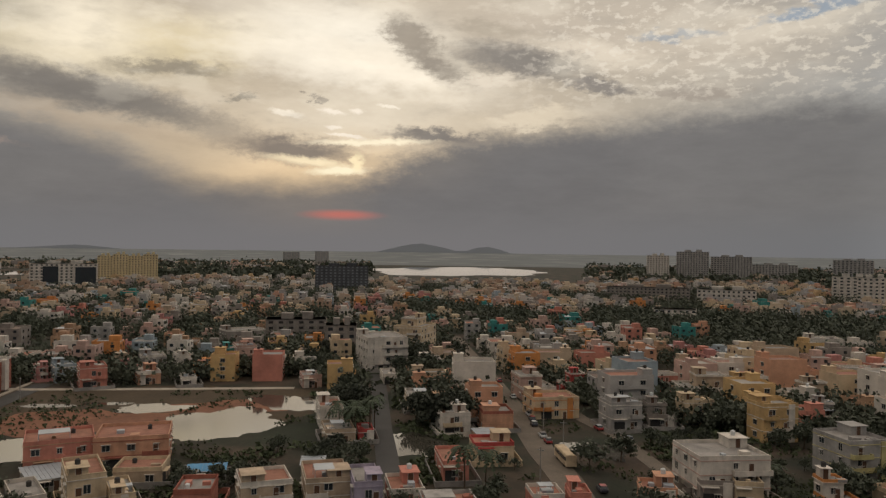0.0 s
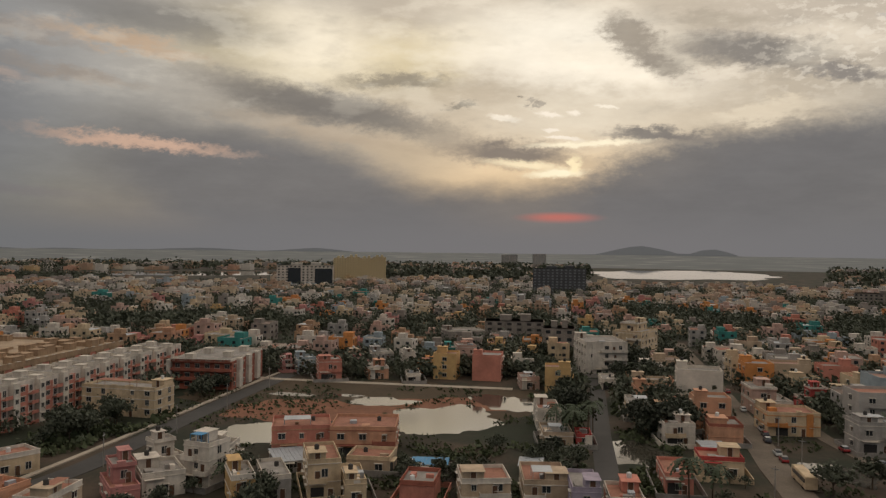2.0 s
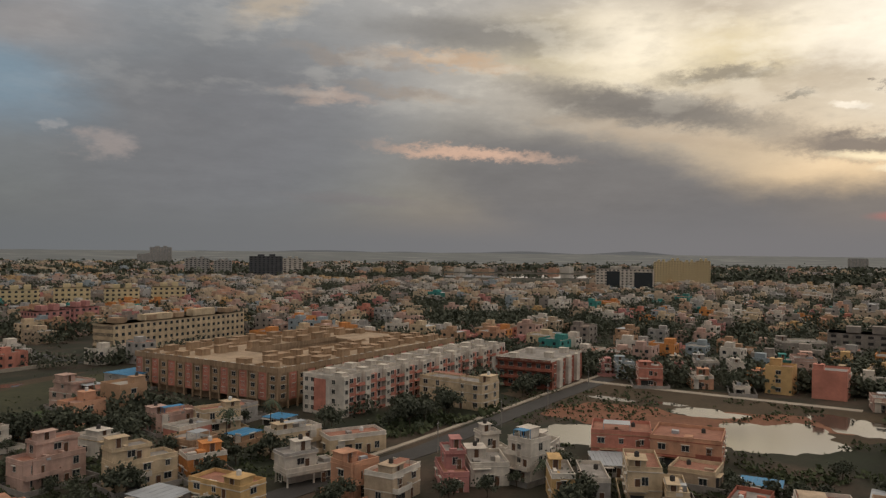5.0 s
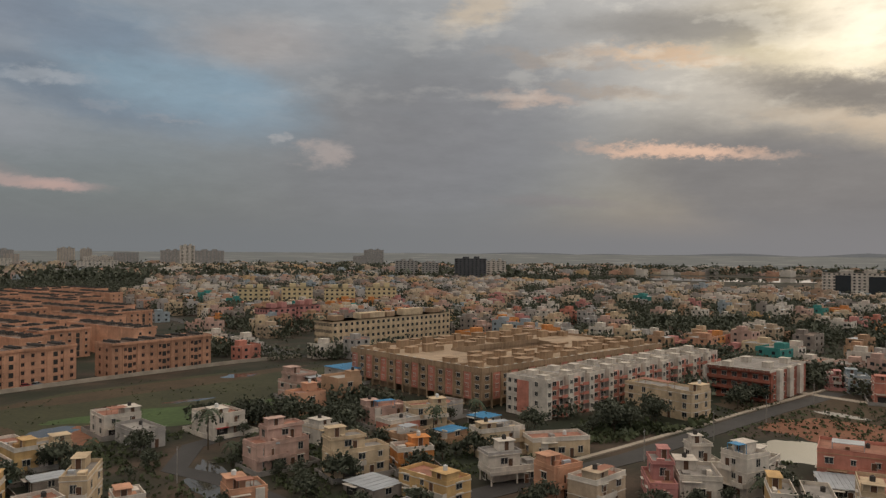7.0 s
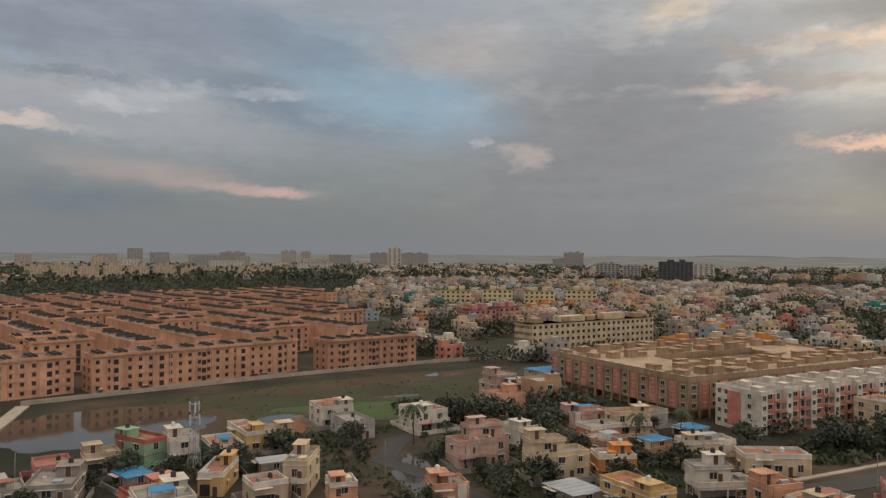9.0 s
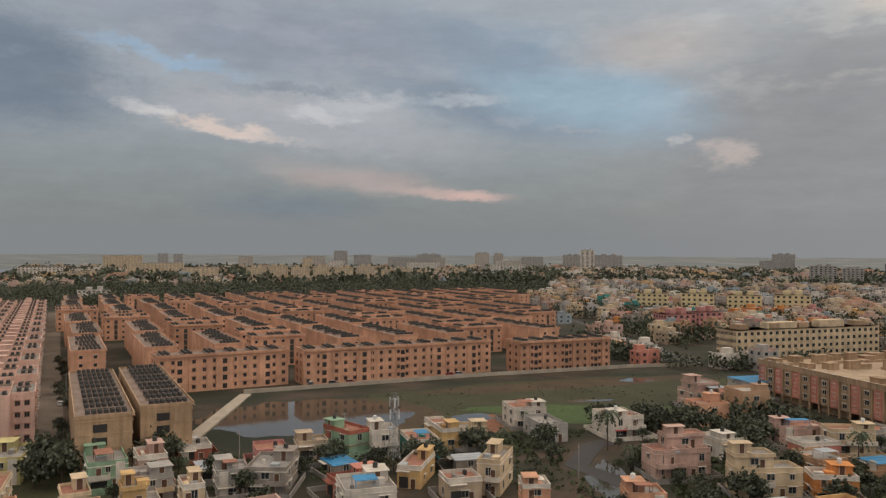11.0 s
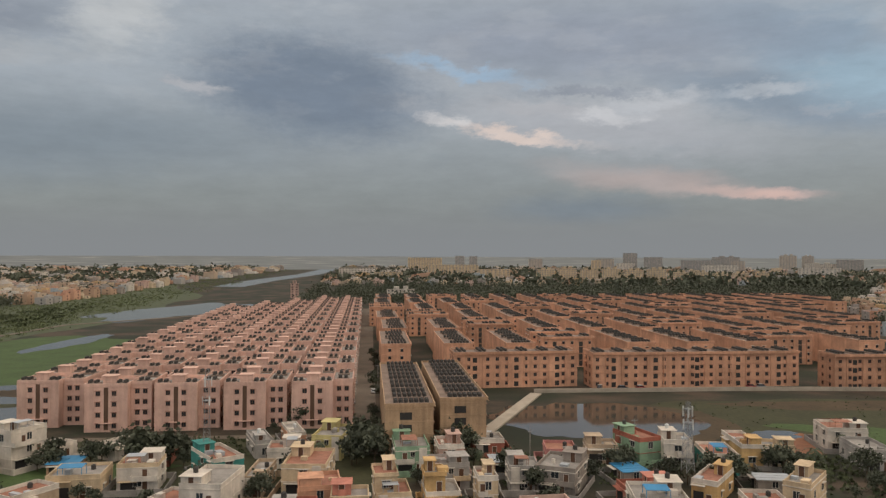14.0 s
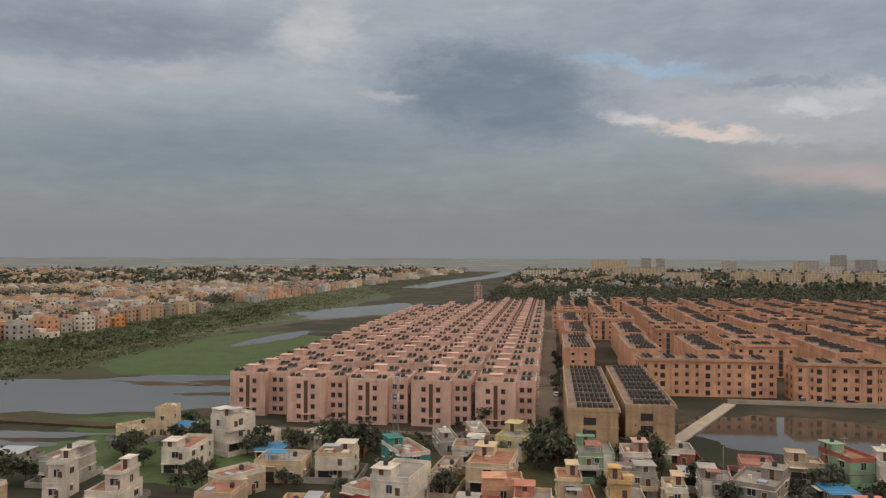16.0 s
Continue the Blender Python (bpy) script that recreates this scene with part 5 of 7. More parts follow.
def gallery_house(x, y, w, d, turn):
    """A three-storey block with a brick-red front of long galleries, white end walls and a pale roof."""
    g = thing("apartment_block", x, y, turn, "three-storey brick-red block with long galleries and white end walls", "apartment block")
    KEEP_OUT.append((x, y, 24))
    H, P, W = 10.2, paint("brick"), paint("white")
    part("wall", Shape().box(-w / 2, w / 2, -d / 2 + 1.6, d / 2, 0, H).mesh("wall", P), g)
    part("end_wall", Shape().box(-w / 2 - 0.5, -w / 2 - 0.004, -d / 2 - 2.4, d / 2 - 18, 0, H + 0.6).mesh("end_wall", W), g, "white plastered end wall")
    part("roof", Shape().box(-w / 2 + 0.2, w / 2 - 0.2, -d / 2 + 0.2, d / 2 - 0.2, H + 0.02, H + 0.12).mesh("roof", CONCRETE), g)
    part("parapet", ring(Shape(), -w / 2, w / 2, -d / 2, d / 2, H, H + 0.8, 0.2).mesh("parapet", W), g, "white parapet")
    for f in range(4):
        z = f * 3.2
        part("gallery", Shape().box(-w / 2, w / 2, -d / 2, -d / 2 + 1.6, z + 0.3, z + 0.5).box(-w / 2, w / 2, -d / 2, -d / 2 + 0.15, z + 0.5, z + 1.35).mesh("gallery", P), g)
        if f < 3:
            for k in range(6):
                part("window", WIN_WIDE, g, at=(-w / 2 + 1.9 + k * w / 6, -d / 2 + 1.6, z + 1.9))
            for k in range(7):
                part("window", WIN_WIDE if k % 2 else WIN_FLAT, g, at=(w / 2, -d / 2 + 4 + k * 4.4, z + 1.9), turn=90)
    for k in range(3):
        part("bay", Shape().box(w / 2, w / 2 + 1.2, -d / 2 + 6 + 9.5 * k, -d / 2 + 9.4 + 9.5 * k, 0.4, H + 0.5).mesh("bay", W), g, "white projecting stair bay")
    for k in range(4):
        part("stair_room", Shape().box(-1.5, 1.5, -1.6, 1.6, H + 0.1, H + 2.0).box(-1.7, 1.7, -1.8, 1.8, H + 2.0, H + 2.12).mesh("stair_room", W), g, at=(-w / 4 + 11 * (k % 2), -d / 4 + 8 * k - 4, 0))
    return g


# ---- houses of the town ----
house(-101.7, 149.7, 4.5, 6.5, 0, 6, "white", "concrete", seed=1, height=9.5, trim="white")
house(-87.6, 146.4, 6.4, 10.9, 0, 2, "white", "terrace", seed=2, height=9)
house(-112.0, 199.2, 9.9, 6.6, 0, 60, "cream", "concrete", seed=3, height=4.5)
house(-105.9, 203.7, 4.1, 7.1, 0, 2, "cream", "concrete", seed=4, height=8.5, balcony=0, room=0)
house(-101.7, 204.6, 7.1, 6.5, 0, 68, "pink", "blue", seed=5, height=4)
house(-81.9, 192.3, 9.3, 6.4, 0, 60, "white", "concrete", seed=6, height=11)
house(-77.4, 200.0, 8.7, 6.5, 0, 58, "white", "concrete", seed=7, height=3.6, room=0)
house(-86.1, 175.7, 6.7, 14.1, 0, 2, "white", "terrace", seed=8, height=7.5)
house(-66.0, 157.2, 10.0, 6.5, 0, 58, "beige", "terrace", seed=9, height=6.5)
house(-61.3, 199.5, 8.8, 6.5, 0, 60, "white", "concrete", seed=10, height=4, room=0)
house(-50.4, 193.6, 7.5, 10.8, 0, 2, "brick", "concrete", seed=11, height=4, room=0)
house(-33.6, 178.9, 6.9, 14.0, 0, 32, "teal", "terrace", seed=12, height=7.5)
house(-36.7, 152.8, 6.4, 7.6, 0, -24, "red", "terrace", seed=13, height=6)
house(-29.8, 154.7, 8.0, 13.6, 0, -10, "white", "concrete", seed=14, height=9)
house(-27.0, 200.4, 4.7, 13.2, 0, 18, "grey", "concrete", seed=15, height=4.5)
house(-22.8, 169.8, 4.0, 14.4, 0, -6, "beige", "concrete", seed=16, height=6)
house(-19.3, 208.3, 4.0, 13.8, 0, 16, "peach", "concrete", seed=17, height=4.6, room=0)
house(-8.3, 197.8, 7.5, 13.6, 0, -12, "lemon", "concrete", seed=18, height=7.5)
house(-12.4, 171.4, 9.3, 14.1, 0, -6, "cream", "terrace", seed=19, height=7.8)
house(5.1, 155.2, 7.0, 9.7, 0, 4, "cream", "terrace", seed=20, height=9)
house(10.5, 185.9, 8.0, 15.1, 0, 2, "mint", "concrete", seed=21, height=7.5)
house(19.6, 182.4, 6.0, 9.1, 0, 2, "rose", "terrace", seed=22, height=8)
house(15.0, 154.7, 6.9, 8.9, 0, 2, "yellow", "concrete", seed=23, height=9)
house(24.3, 155.9, 4.0, 7.5, 0, 0, "cream", "terrace", seed=24, height=8)
house(30.9, 196.8, 7.9, 8.0, 0, 0, "brick", "concrete", seed=25, height=4, room=0)
house(34.0, 166.2, 6.5, 7.9, 0, -4, "grey", "concrete", seed=26, height=7)
house(42.6, 164.9, 8.7, 12.9, 0, -28, "bare", "concrete", seed=27, height=7.5)
house(46.8, 183.7, 7.3, 9.4, 0, -8, "pink", "terrace", seed=28, height=6)
house(57.4, 185.2, 7.5, 6.7, 0, -8, "beige", "concrete", seed=29, height=6.2)
house(67.1, 186.5, 11.3, 6.4, 0, -74, "mint", "terrace", seed=30, height=8, trim="brick")
house(74.9, 181.8, 6.6, 8.5, 0, -10, "white", "concrete", seed=31, height=8)
house(83.0, 176.2, 7.2, 12.2, 0, -10, "teal", "terrace", seed=32, height=5)
house(93.1, 183.9, 15.0, 5.0, 0, -98, "yellow", "terrace", seed=33, height=5.5)
house(98.8, 178.7, 7.7, 6.9, 0, -14, "cream", "concrete", seed=34, height=5.4)
house(53.9, 138.8, 9.7, 11.1, 0, -10, "white", "concrete", seed=35, height=8.5)
house(72.8, 156.1, 5.2, 13.1, 0, -40, "yellow", "terrace", seed=36, height=5)
house(86.0, 144.0, 5.0, 12.8, 0, -44, "cream", "concrete", seed=37, height=9)
house(75.7, 141.0, 7.3, 6.7, 0, -10, "beige", "terrace", seed=38, height=6.5)
house(86.1, 129.1, 5.4, 6.6, 0, -24, "peach", "concrete", seed=39, height=7)
house(121.9, 177.5, 7.2, 13.7, 0, -10, "grey", "concrete", seed=40, height=5)
house(142.7, 171.9, 9.7, 11.8, 0, -10, "white", "terrace", seed=41, height=7.5, trim="red")
house(158.5, 174.5, 4.2, 7.2, 0, -28, "yellow", "concrete", seed=42, height=4)
house(193.4, 186.8, 14.1, 14.8, 0, -8, "rose", "terrace", seed=43, height=10.5)
house(201.2, 177.4, 4.4, 6.4, 0, -34, "orange", "concrete", seed=44, height=6.5, room=0)
house(226.5, 196.3, 14.6, 13.4, 0, -10, "grey", "blue", seed=45, height=8)
house(128.2, 133.9, 13.7, 6.8, 0, -14, "rose", "terrace", seed=46, height=11, trim="rose")
house(134.7, 114.9, 13.8, 6.4, 0, -24, "cream", "concrete", seed=47, height=10.5)
house(145.4, 106.9, 8.8, 6.5, 0, -36, "orange", "terrace", seed=48, height=7)
house(130.0, 89.8, 13.8, 7.1, 0, -100, "yellow", "terrace", seed=49, height=7)
house(124.8, 101.7, 9.6, 8.0, 0, -100, "bare", "sheet", seed=50, height=3.5)
house(178.3, 141.3, 13.0, 6.7, 0, -24, "rose", "terrace", seed=51, height=7)
house(183.0, 129.9, 11.0, 6.7, 0, -32, "cream", "terrace", seed=52, height=8)
house(170.4, 130.1, 10.4, 6.6, 0, -14, "salmon", "concrete", seed=53, height=6)
house(170.1, 98.3, 12.6, 6.4, 0, -30, "cream", "concrete", seed=54, height=8)
house(150.0, 83.1, 12.8, 6.5, 0, -34, "white", "concrete", seed=55, height=8.6, trim="grey", car_porch=True)
house(176.7, 85.0, 15.1, 7.7, 0, -42, "cream", "terrace", seed=56, height=5)
house(145.5, 69.4, 7.5, 6.5, 0, -24, "peach", "terrace", seed=57, height=9, trim="peach")
house(145.8, 61.0, 10.6, 6.8, 0, -10, "beige", "terrace", seed=58, height=8)
house(159.0, 52.7, 5.5, 12.4, 0, -62, "pink", "terrace", seed=59, height=9, trim="pink")
house(165.5, 46.9, 8.5, 11.6, 0, -64, "white", "concrete", seed=60, height=6.5)
house(177.1, 48.5, 6.5, 6.6, 0, -50, "white", "concrete", seed=61, height=9.5)
house(169.4, 37.9, 6.5, 7.0, 0, -116, "white", "concrete", seed=62, height=11)
house(102.9, 116.3, 7.4, 6.8, 0, -26, "peach", "concrete", seed=63, height=6.6)
house(196.0, 20.5, 14.3, 13.0, 0, -84, "salmon", "terrace", seed=64, height=7.6, trim="tan", room=0, step=False, yard=False)
house(195.5, 4.5, 16.0, 15.0, 0, -94, "peach", "terrace", seed=65, height=7.6, trim="brick", room=0, step=False, yard=False)
house(164.4, 13.0, 6.7, 14.5, 0, -80, "cream", "terrace", seed=66, height=9.6)
house(159.9, 6.2, 4.3, 12.4, 0, -82, "cream", "concrete", seed=67, height=6.4)
house(182.1, 21.9, 7.5, 11.9, 0, -74, "grey", "sheet", seed=68, height=3.5)
house(157.6, 28.7, 4.6, 10.7, 0, -72, "yellow", "concrete", seed=69, height=8)
house(163.9, 23.0, 5.4, 13.6, 0, -74, "grey", "concrete", seed=70, height=5)
house(154.7, -20.2, 9.7, 10.3, 0, -90, "beige", "terrace", seed=71, height=7.6)
house(154.7, -32.5, 8.7, 13.4, 0, -96, "beige", "terrace", seed=72, height=7.6)
house(145.5, -38.4, 5.3, 12.4, 0, -98, "lilac", "concrete", seed=73, height=8.8, trim="sky")
house(143.9, -45.9, 6.4, 10.8, 0, -100, "salmon", "terrace", seed=74, height=7)
house(220.4, -47.2, 6.5, 13.9, 0, -96, "white", "terrace", seed=75, height=8)
house(201.9, -45.7, 7.8, 11.8, 0, -96, "beige", "concrete", seed=76, height=4, room=0)
house(200.5, -52.7, 4.0, 7.9, 0, -100, "red", "terrace", seed=77, height=3.4, room=0, tank=0)
house(234.8, -80.0, 8.9, 14.7, 0, -102, "cream", "concrete", seed=78, height=5)
house(229.6, -94.2, 13.7, 12.9, 0, -98, "beige", "terrace", seed=79, height=8)
house(163.7, -63.4, 5.8, 13.4, 0, -102, "salmon", "terrace", seed=80, height=6)
house(171.9, -77.0, 9.6, 8.6, 0, -104, "cream", "terrace", seed=81, height=5, trim="red")
house(241.5, 77.8, 25.0, 10.0, 0, -108, "cream", "concrete", seed=82, height=10.4, balcony=0, yard=False)
gallery_house(295, 62, 22, 34, -100)
house(133.0, -112.8, 15.0, 14.0, 0, -104, "white", "concrete", seed=84, height=11, trim="rose", car_porch=True)
house(127.1, -92.7, 6.6, 6.9, 0, -116, "peach", "terrace", seed=85, height=7)
house(128.7, -107.5, 6.7, 6.5, 0, -114, "bare", "concrete", seed=86, height=6.5)
house(124.9, -112.6, 5.3, 6.7, 0, -120, "cream", "concrete", seed=87, height=5.5)
house(113.1, -124.4, 6.5, 6.5, 0, -110, "white", "concrete", seed=88, height=9, trim="orange")
house(133.7, -150.9, 10.7, 12.8, 0, -100, "grey", "concrete", seed=89, height=11, trim="lemon")
house(166.4, -158.7, 10.3, 8.0, 0, -100, "yellow", "concrete", seed=90, height=12)
house(212.2, -114.9, 14.3, 12.0, 0, -100, "cream", "terrace", seed=91, height=8, trim="orange")
house(191.6, -126.6, 9.4, 9.2, 0, -100, "grey", "concrete", seed=92, height=9.5)
house(189.6, -138.7, 8.3, 7.0, 0, -112, "bare", "concrete", seed=93, height=8.5)
house(189.1, -150.9, 9.2, 6.8, 0, -104, "cream", "concrete", seed=94, height=9)
house(243.2, -139.9, 8.4, 7.3, 0, -100, "red", "concrete", seed=95, height=9)
house(241.1, -150.3, 7.8, 6.7, 0, -102, "cream", "concrete", seed=96, height=8)
house(240.6, -123.5, 12.0, 14.2, 0, -100, "rose", "concrete", seed=97, height=9.5)
house(239.0, -174.1, 12.2, 7.1, 0, -100, "salmon", "concrete", seed=98, height=8)
house(222.3, -179.2, 16.1, 14.1, 0, -114, "beige", "concrete", seed=99, height=10)
house(214.4, -192.5, 12.8, 7.2, 0, -100, "yellow", "concrete", seed=100, height=10)
house(276.0, -255.6, 15.0, 7.1, 0, -102, "orange", "concrete", seed=101, height=9)
house(300.6, -318.9, 15.9, 14.5, 0, -120, "white", "concrete", seed=102, height=10)
house(215.1, -247.7, 15.1, 9.3, 0, -114, "rose", "concrete", seed=103, height=10.5)
house(198.3, -204.6, 10.9, 6.7, 0, -104, "beige", "concrete", seed=104, height=10)
house(171.3, -183.8, 8.4, 6.9, 0, -116, "grey", "concrete", seed=105, height=9.5)
house(133.8, -71.5, 6.1, 7.3, 0, -104, "salmon", "terrace", seed=106, height=6)
house(130.9, -77.2, 4.0, 6.4, 0, -110, "salmon", "terrace", seed=107, height=5)
house(319.4, -90.7, 16.9, 24.5, 0, -92, "white", "concrete", seed=108, height=15.5)
house(364.1, -120.9, 14.0, 23.6, 0, -128, "cream", "concrete", seed=109, height=18)
house(304.5, -108.0, 9.2, 12.1, 0, -102, "white", "concrete", seed=110, height=7)
house(284.2, -84.0, 5.7, 14.7, 0, -100, "white", "concrete", seed=111, height=4)
house(335.6, -27.7, 7.3, 12.8, 0, -88, "teal", "concrete", seed=112, height=10, trim="teal")
house(330.6, -36.5, 7.3, 13.6, 0, -86, "bare", "concrete", seed=113, height=9)
house(329.6, -34.6, 7.9, 14.2, 0, -88, "rose", "concrete", seed=114, height=12)
house(304.0, 21.6, 8.8, 12.3, 0, -80, "salmon", "concrete", seed=115, height=9.5)
house(344.1, 12.7, 7.3, 11.9, 0, -78, "beige", "concrete", seed=116, height=7)
house(337.5, 1.4, 9.3, 12.4, 0, -82, "grey", "concrete", seed=117, height=8)
house(329.8, -10.0, 4.8, 13.2, 0, -80, "white", "concrete", seed=118, height=9)
house(319.9, -17.2, 7.6, 11.1, 0, -88, "orange", "concrete", seed=119, height=6)
house(307.5, 3.2, 7.8, 12.9, 0, -80, "peach", "terrace", seed=120, height=5)
house(287.5, -65.3, 6.7, 11.9, 0, -96, "lemon", "concrete", seed=121, height=6)
house(284.0, -53.7, 6.9, 11.7, 0, -94, "rose", "concrete", seed=122, height=6)
house(326.7, 41.1, 4.0, 14.5, 0, -78, "pink", "concrete", seed=123, height=7)
house(299.7, -11.2, 5.1, 12.4, 0, -88, "white", "concrete", seed=124, height=3.4, room=0)
house(410.1, -41.8, 20.0, 13.7, 0, -78, "bare", "concrete", seed=125, height=10)
house(319.5, 32.5, 7.0, 11.4, 0, -76, "sky", "concrete", seed=126, height=8)

# ---- the rest of the town ----
ROADS = [[(420, -163), (311, -133), (227, -109), (174, -92), (100, -68)], [(300, -84), (258, -73), (209, -60), (140, -43)], [(260, -132), (201, -121), (120, -103)],
         [(130, 86), (226, 59), (312, 38)], [(306, 52), (288, -10), (279, -47)], [(128, 164), (112, 150), (109, 112)], [(262, 258), (290, 330), (380, 560)]]


def near_road(x, y, gap):
    p = Vector((x, y))
    for line in ROADS:
        for a, b in zip(line, line[1:]):
            a, b = Vector(a), Vector(b)
            s = max(0, min(1, (p - a).dot(b - a) / (b - a).length_squared))
            if (a + s * (b - a) - p).length < gap:
                return True
    return False


def bearing(x, y):
    return math.degrees(math.atan2(x, y))


def open_land(x, y):
    """Land without houses: the estate, marsh, plots, lagoon, canal and woods."""
    r, az = math.hypot(x, y), bearing(x, y)
    if -108 < x < 240 + max(0, y - 300) * 0.55 and 178 < y < 740:
        return True
    if (x - 165) ** 2 / 105 ** 2 + (y - 226) ** 2 / 44 ** 2 < 1:
        return True
    if x > -300 + max(0, y - 1100) * 0.05 and x < -70 and y > 150:
        return True
    if 192 < x < 302 and -60 < y < 72:
        return True
    if 150 < x < 205 and -126 < y < -96:
        return True
    if 180 < x < 262 and 60 < y < 96:
        return True
    if math.hypot(x - 122, y - 160) < 40:
        return True
    if az < 35 and 740 < y < 1180 and x > -70:
        return True
    if 121 < az < 150 and 470 < r < 640:
        return True
    if 60 < az < 100 and 1180 < r < 1500 or 100 < az < 150 and 1500 < r < 1900:
        return True
    return False


def lake(x, y):
    return any(((x - a) * c + (y - b) * s) ** 2 / rx ** 2 + ((y - b) * c - (x - a) * s) ** 2 / ry ** 2 < 1.25 for a, b, rx, ry, c, s in WATERS)


def sight_line(x, y):
    """Land before the far lakes, kept clear so the camera sees the water."""
    r, az = math.hypot(x, y), bearing(x, y)
    return 105 < az < 121 and 1130 < r < 2350 or 71 < az < 84.5 and 1120 < r < 1750


def mid_house(w, d, floors, seed):
    """A plainer flat-roofed house for the middle distance."""
    rng = random.Random(seed)
    h = thing("house", 0, 0, 0, f"{('single', 'two', 'three', 'four')[floors - 1]}-storey painted plaster house with flat terrace roof", "house", "houses of the town")
    top = floors * 3.1
    s = Shape().box(-w / 2, w / 2, -d / 2, d / 2, 0, top)
    for q in ((-w / 2, w / 2, -d / 2, -d / 2 + .15), (-w / 2, w / 2, d / 2 - .15, d / 2), (-w / 2, -w / 2 + .15, -d / 2 + .15, d / 2 - .15), (w / 2 - .15, w / 2, -d / 2 + .15, d / 2 - .15)):
        s.box(*q, top, top + 0.9)
    rx, ry = rng.choice((-1, 1)) * (w / 2 - 2), rng.choice((-1, 1)) * (d / 2 - 2.2)
    s.box(rx - 1.6, rx + 1.6, ry - 1.9, ry + 1.9, top, top + 2.5)
    s.box(rx - 1.8, rx + 1.8, ry - 2.1, ry + 2.1, top + 2.5, top + 2.65)
    for f in range(1, floors):
        bw = w * rng.uniform(0.4, 0.7)
        s.box(-bw / 2, bw / 2, -d / 2 - 1.1, -d / 2, f * 3.1 - .1, f * 3.1 + .05).box(-bw / 2, bw / 2, -d / 2 - 1.1, -d / 2 - 1, f * 3.1 + .05, f * 3.1 + .9)
    part("wall", s.mesh("wall", HOUSE_MIX), h)
    part("roof", Shape().box(-w / 2 + .15, w / 2 - .15, -d / 2 + .15, d / 2 - .15, top + .01, top + .08).mesh("roof", ROOF_MIX), h)
    part("water_tank", TANK[seed % 3 > 0], h, at=(rx, ry, top + 2.65))
    for f in range(floors):
        for x in (-w / 4, w / 4):
            part("window", rng.choice((WIN_WIDE, WIN_SMALL, WIN_TALL)), h, at=(x, -d / 2, f * 3.1 + 1.7))
        part("window", WIN_WIDE, h, at=(w / 2, 0, f * 3.1 + 1.7), turn=90)
        part("window", WIN_WIDE, h, at=(-w / 2, 0, f * 3.1 + 1.7), turn=270)
    return h


MID = [mid_house(w, d, f, k) for k, (w, d, f) in enumerate(((9, 11, 2), (10, 9, 3), (8, 12, 2), (12, 10, 3), (9, 9, 1), (11, 13, 3), (8, 10, 2), (14, 11, 4)))]
MID_USED = [False] * len(MID)
PAINT_ORDER = ("cream", "white", "peach", "beige", "white", "rose", "tan", "grey", "yellow", "grey", "tan", "white", "salmon", "beige", "cream", "bare", "cream", "bare", "sky", "orange", "rose", "pink", "white", "teal")

FAR_ORDER = ("cream", "white", "beige", "bare", "grey", "tan", "tan", "cream", "white", "bare", "beige", "white", "peach", "cream", "grey", "bare", "white", "sky", "cream", "yellow", "tan", "rose", "white", "beige")


class Crowd:
    """Far houses, joined into one mesh."""

    def __init__(self, paints):
        self.s, self.paints = Shape(), paints
        self.n = len(paints)

    def add(self, x, y, w, d, h, turn, colour, roof, windows):
        t, s, n = (x, y, turn), self.s, self.n
        s.box(-w / 2, w / 2, -d / 2, d / 2, 0, h, colour, t)
        s.box(-w / 2 + .4, w / 2 - .4, -d / 2 + .4, d / 2 - .4, h, h + 0.06, n + roof, t)
        s.box(-w / 2, w / 2, -d / 2, -d / 2 + .3, h, h + .8, colour, t)
        s.box(-w / 2, -w / 2 + .3, -d / 2 + .3, d / 2, h, h + .8, colour, t)
        k = 1 if (x * 7 + y * 13) % 2 > 1 else -1
        s.box(k * w * .22 - w * .2, k * w * .22 + w * .2, -d * .05, d * .38, h, h + 2.5, colour, t)
        if windows:
            for f in range(max(1, int(h / 3.1))):
                z = 3.1 * f + 1.1
                for side, length, out in ((0, w, d / 2), (90, d, w / 2), (270, d, w / 2), (180, w, d / 2)):
                    a = radians(turn + side)
                    for q in ((-0.27, 0.24) if windows > 1 else (0.1,)):
                        px = x + math.cos(a) * q * length + math.sin(a) * out
                        py = y + math.sin(a) * q * length - math.cos(a) * out
                        s.box(-0.75, 0.75, -0.05, 0.05, z, z + 1.3, n + 4, (px, py, turn + side))

    def done(self, name, label):
        me = self.s.mesh(name, *self.paints, CONCRETE, TERRACE, ROOF_DARK, SHEET, GLASS)
        return tagged(new(name, me), label=label, category="houses", kind="stuff")


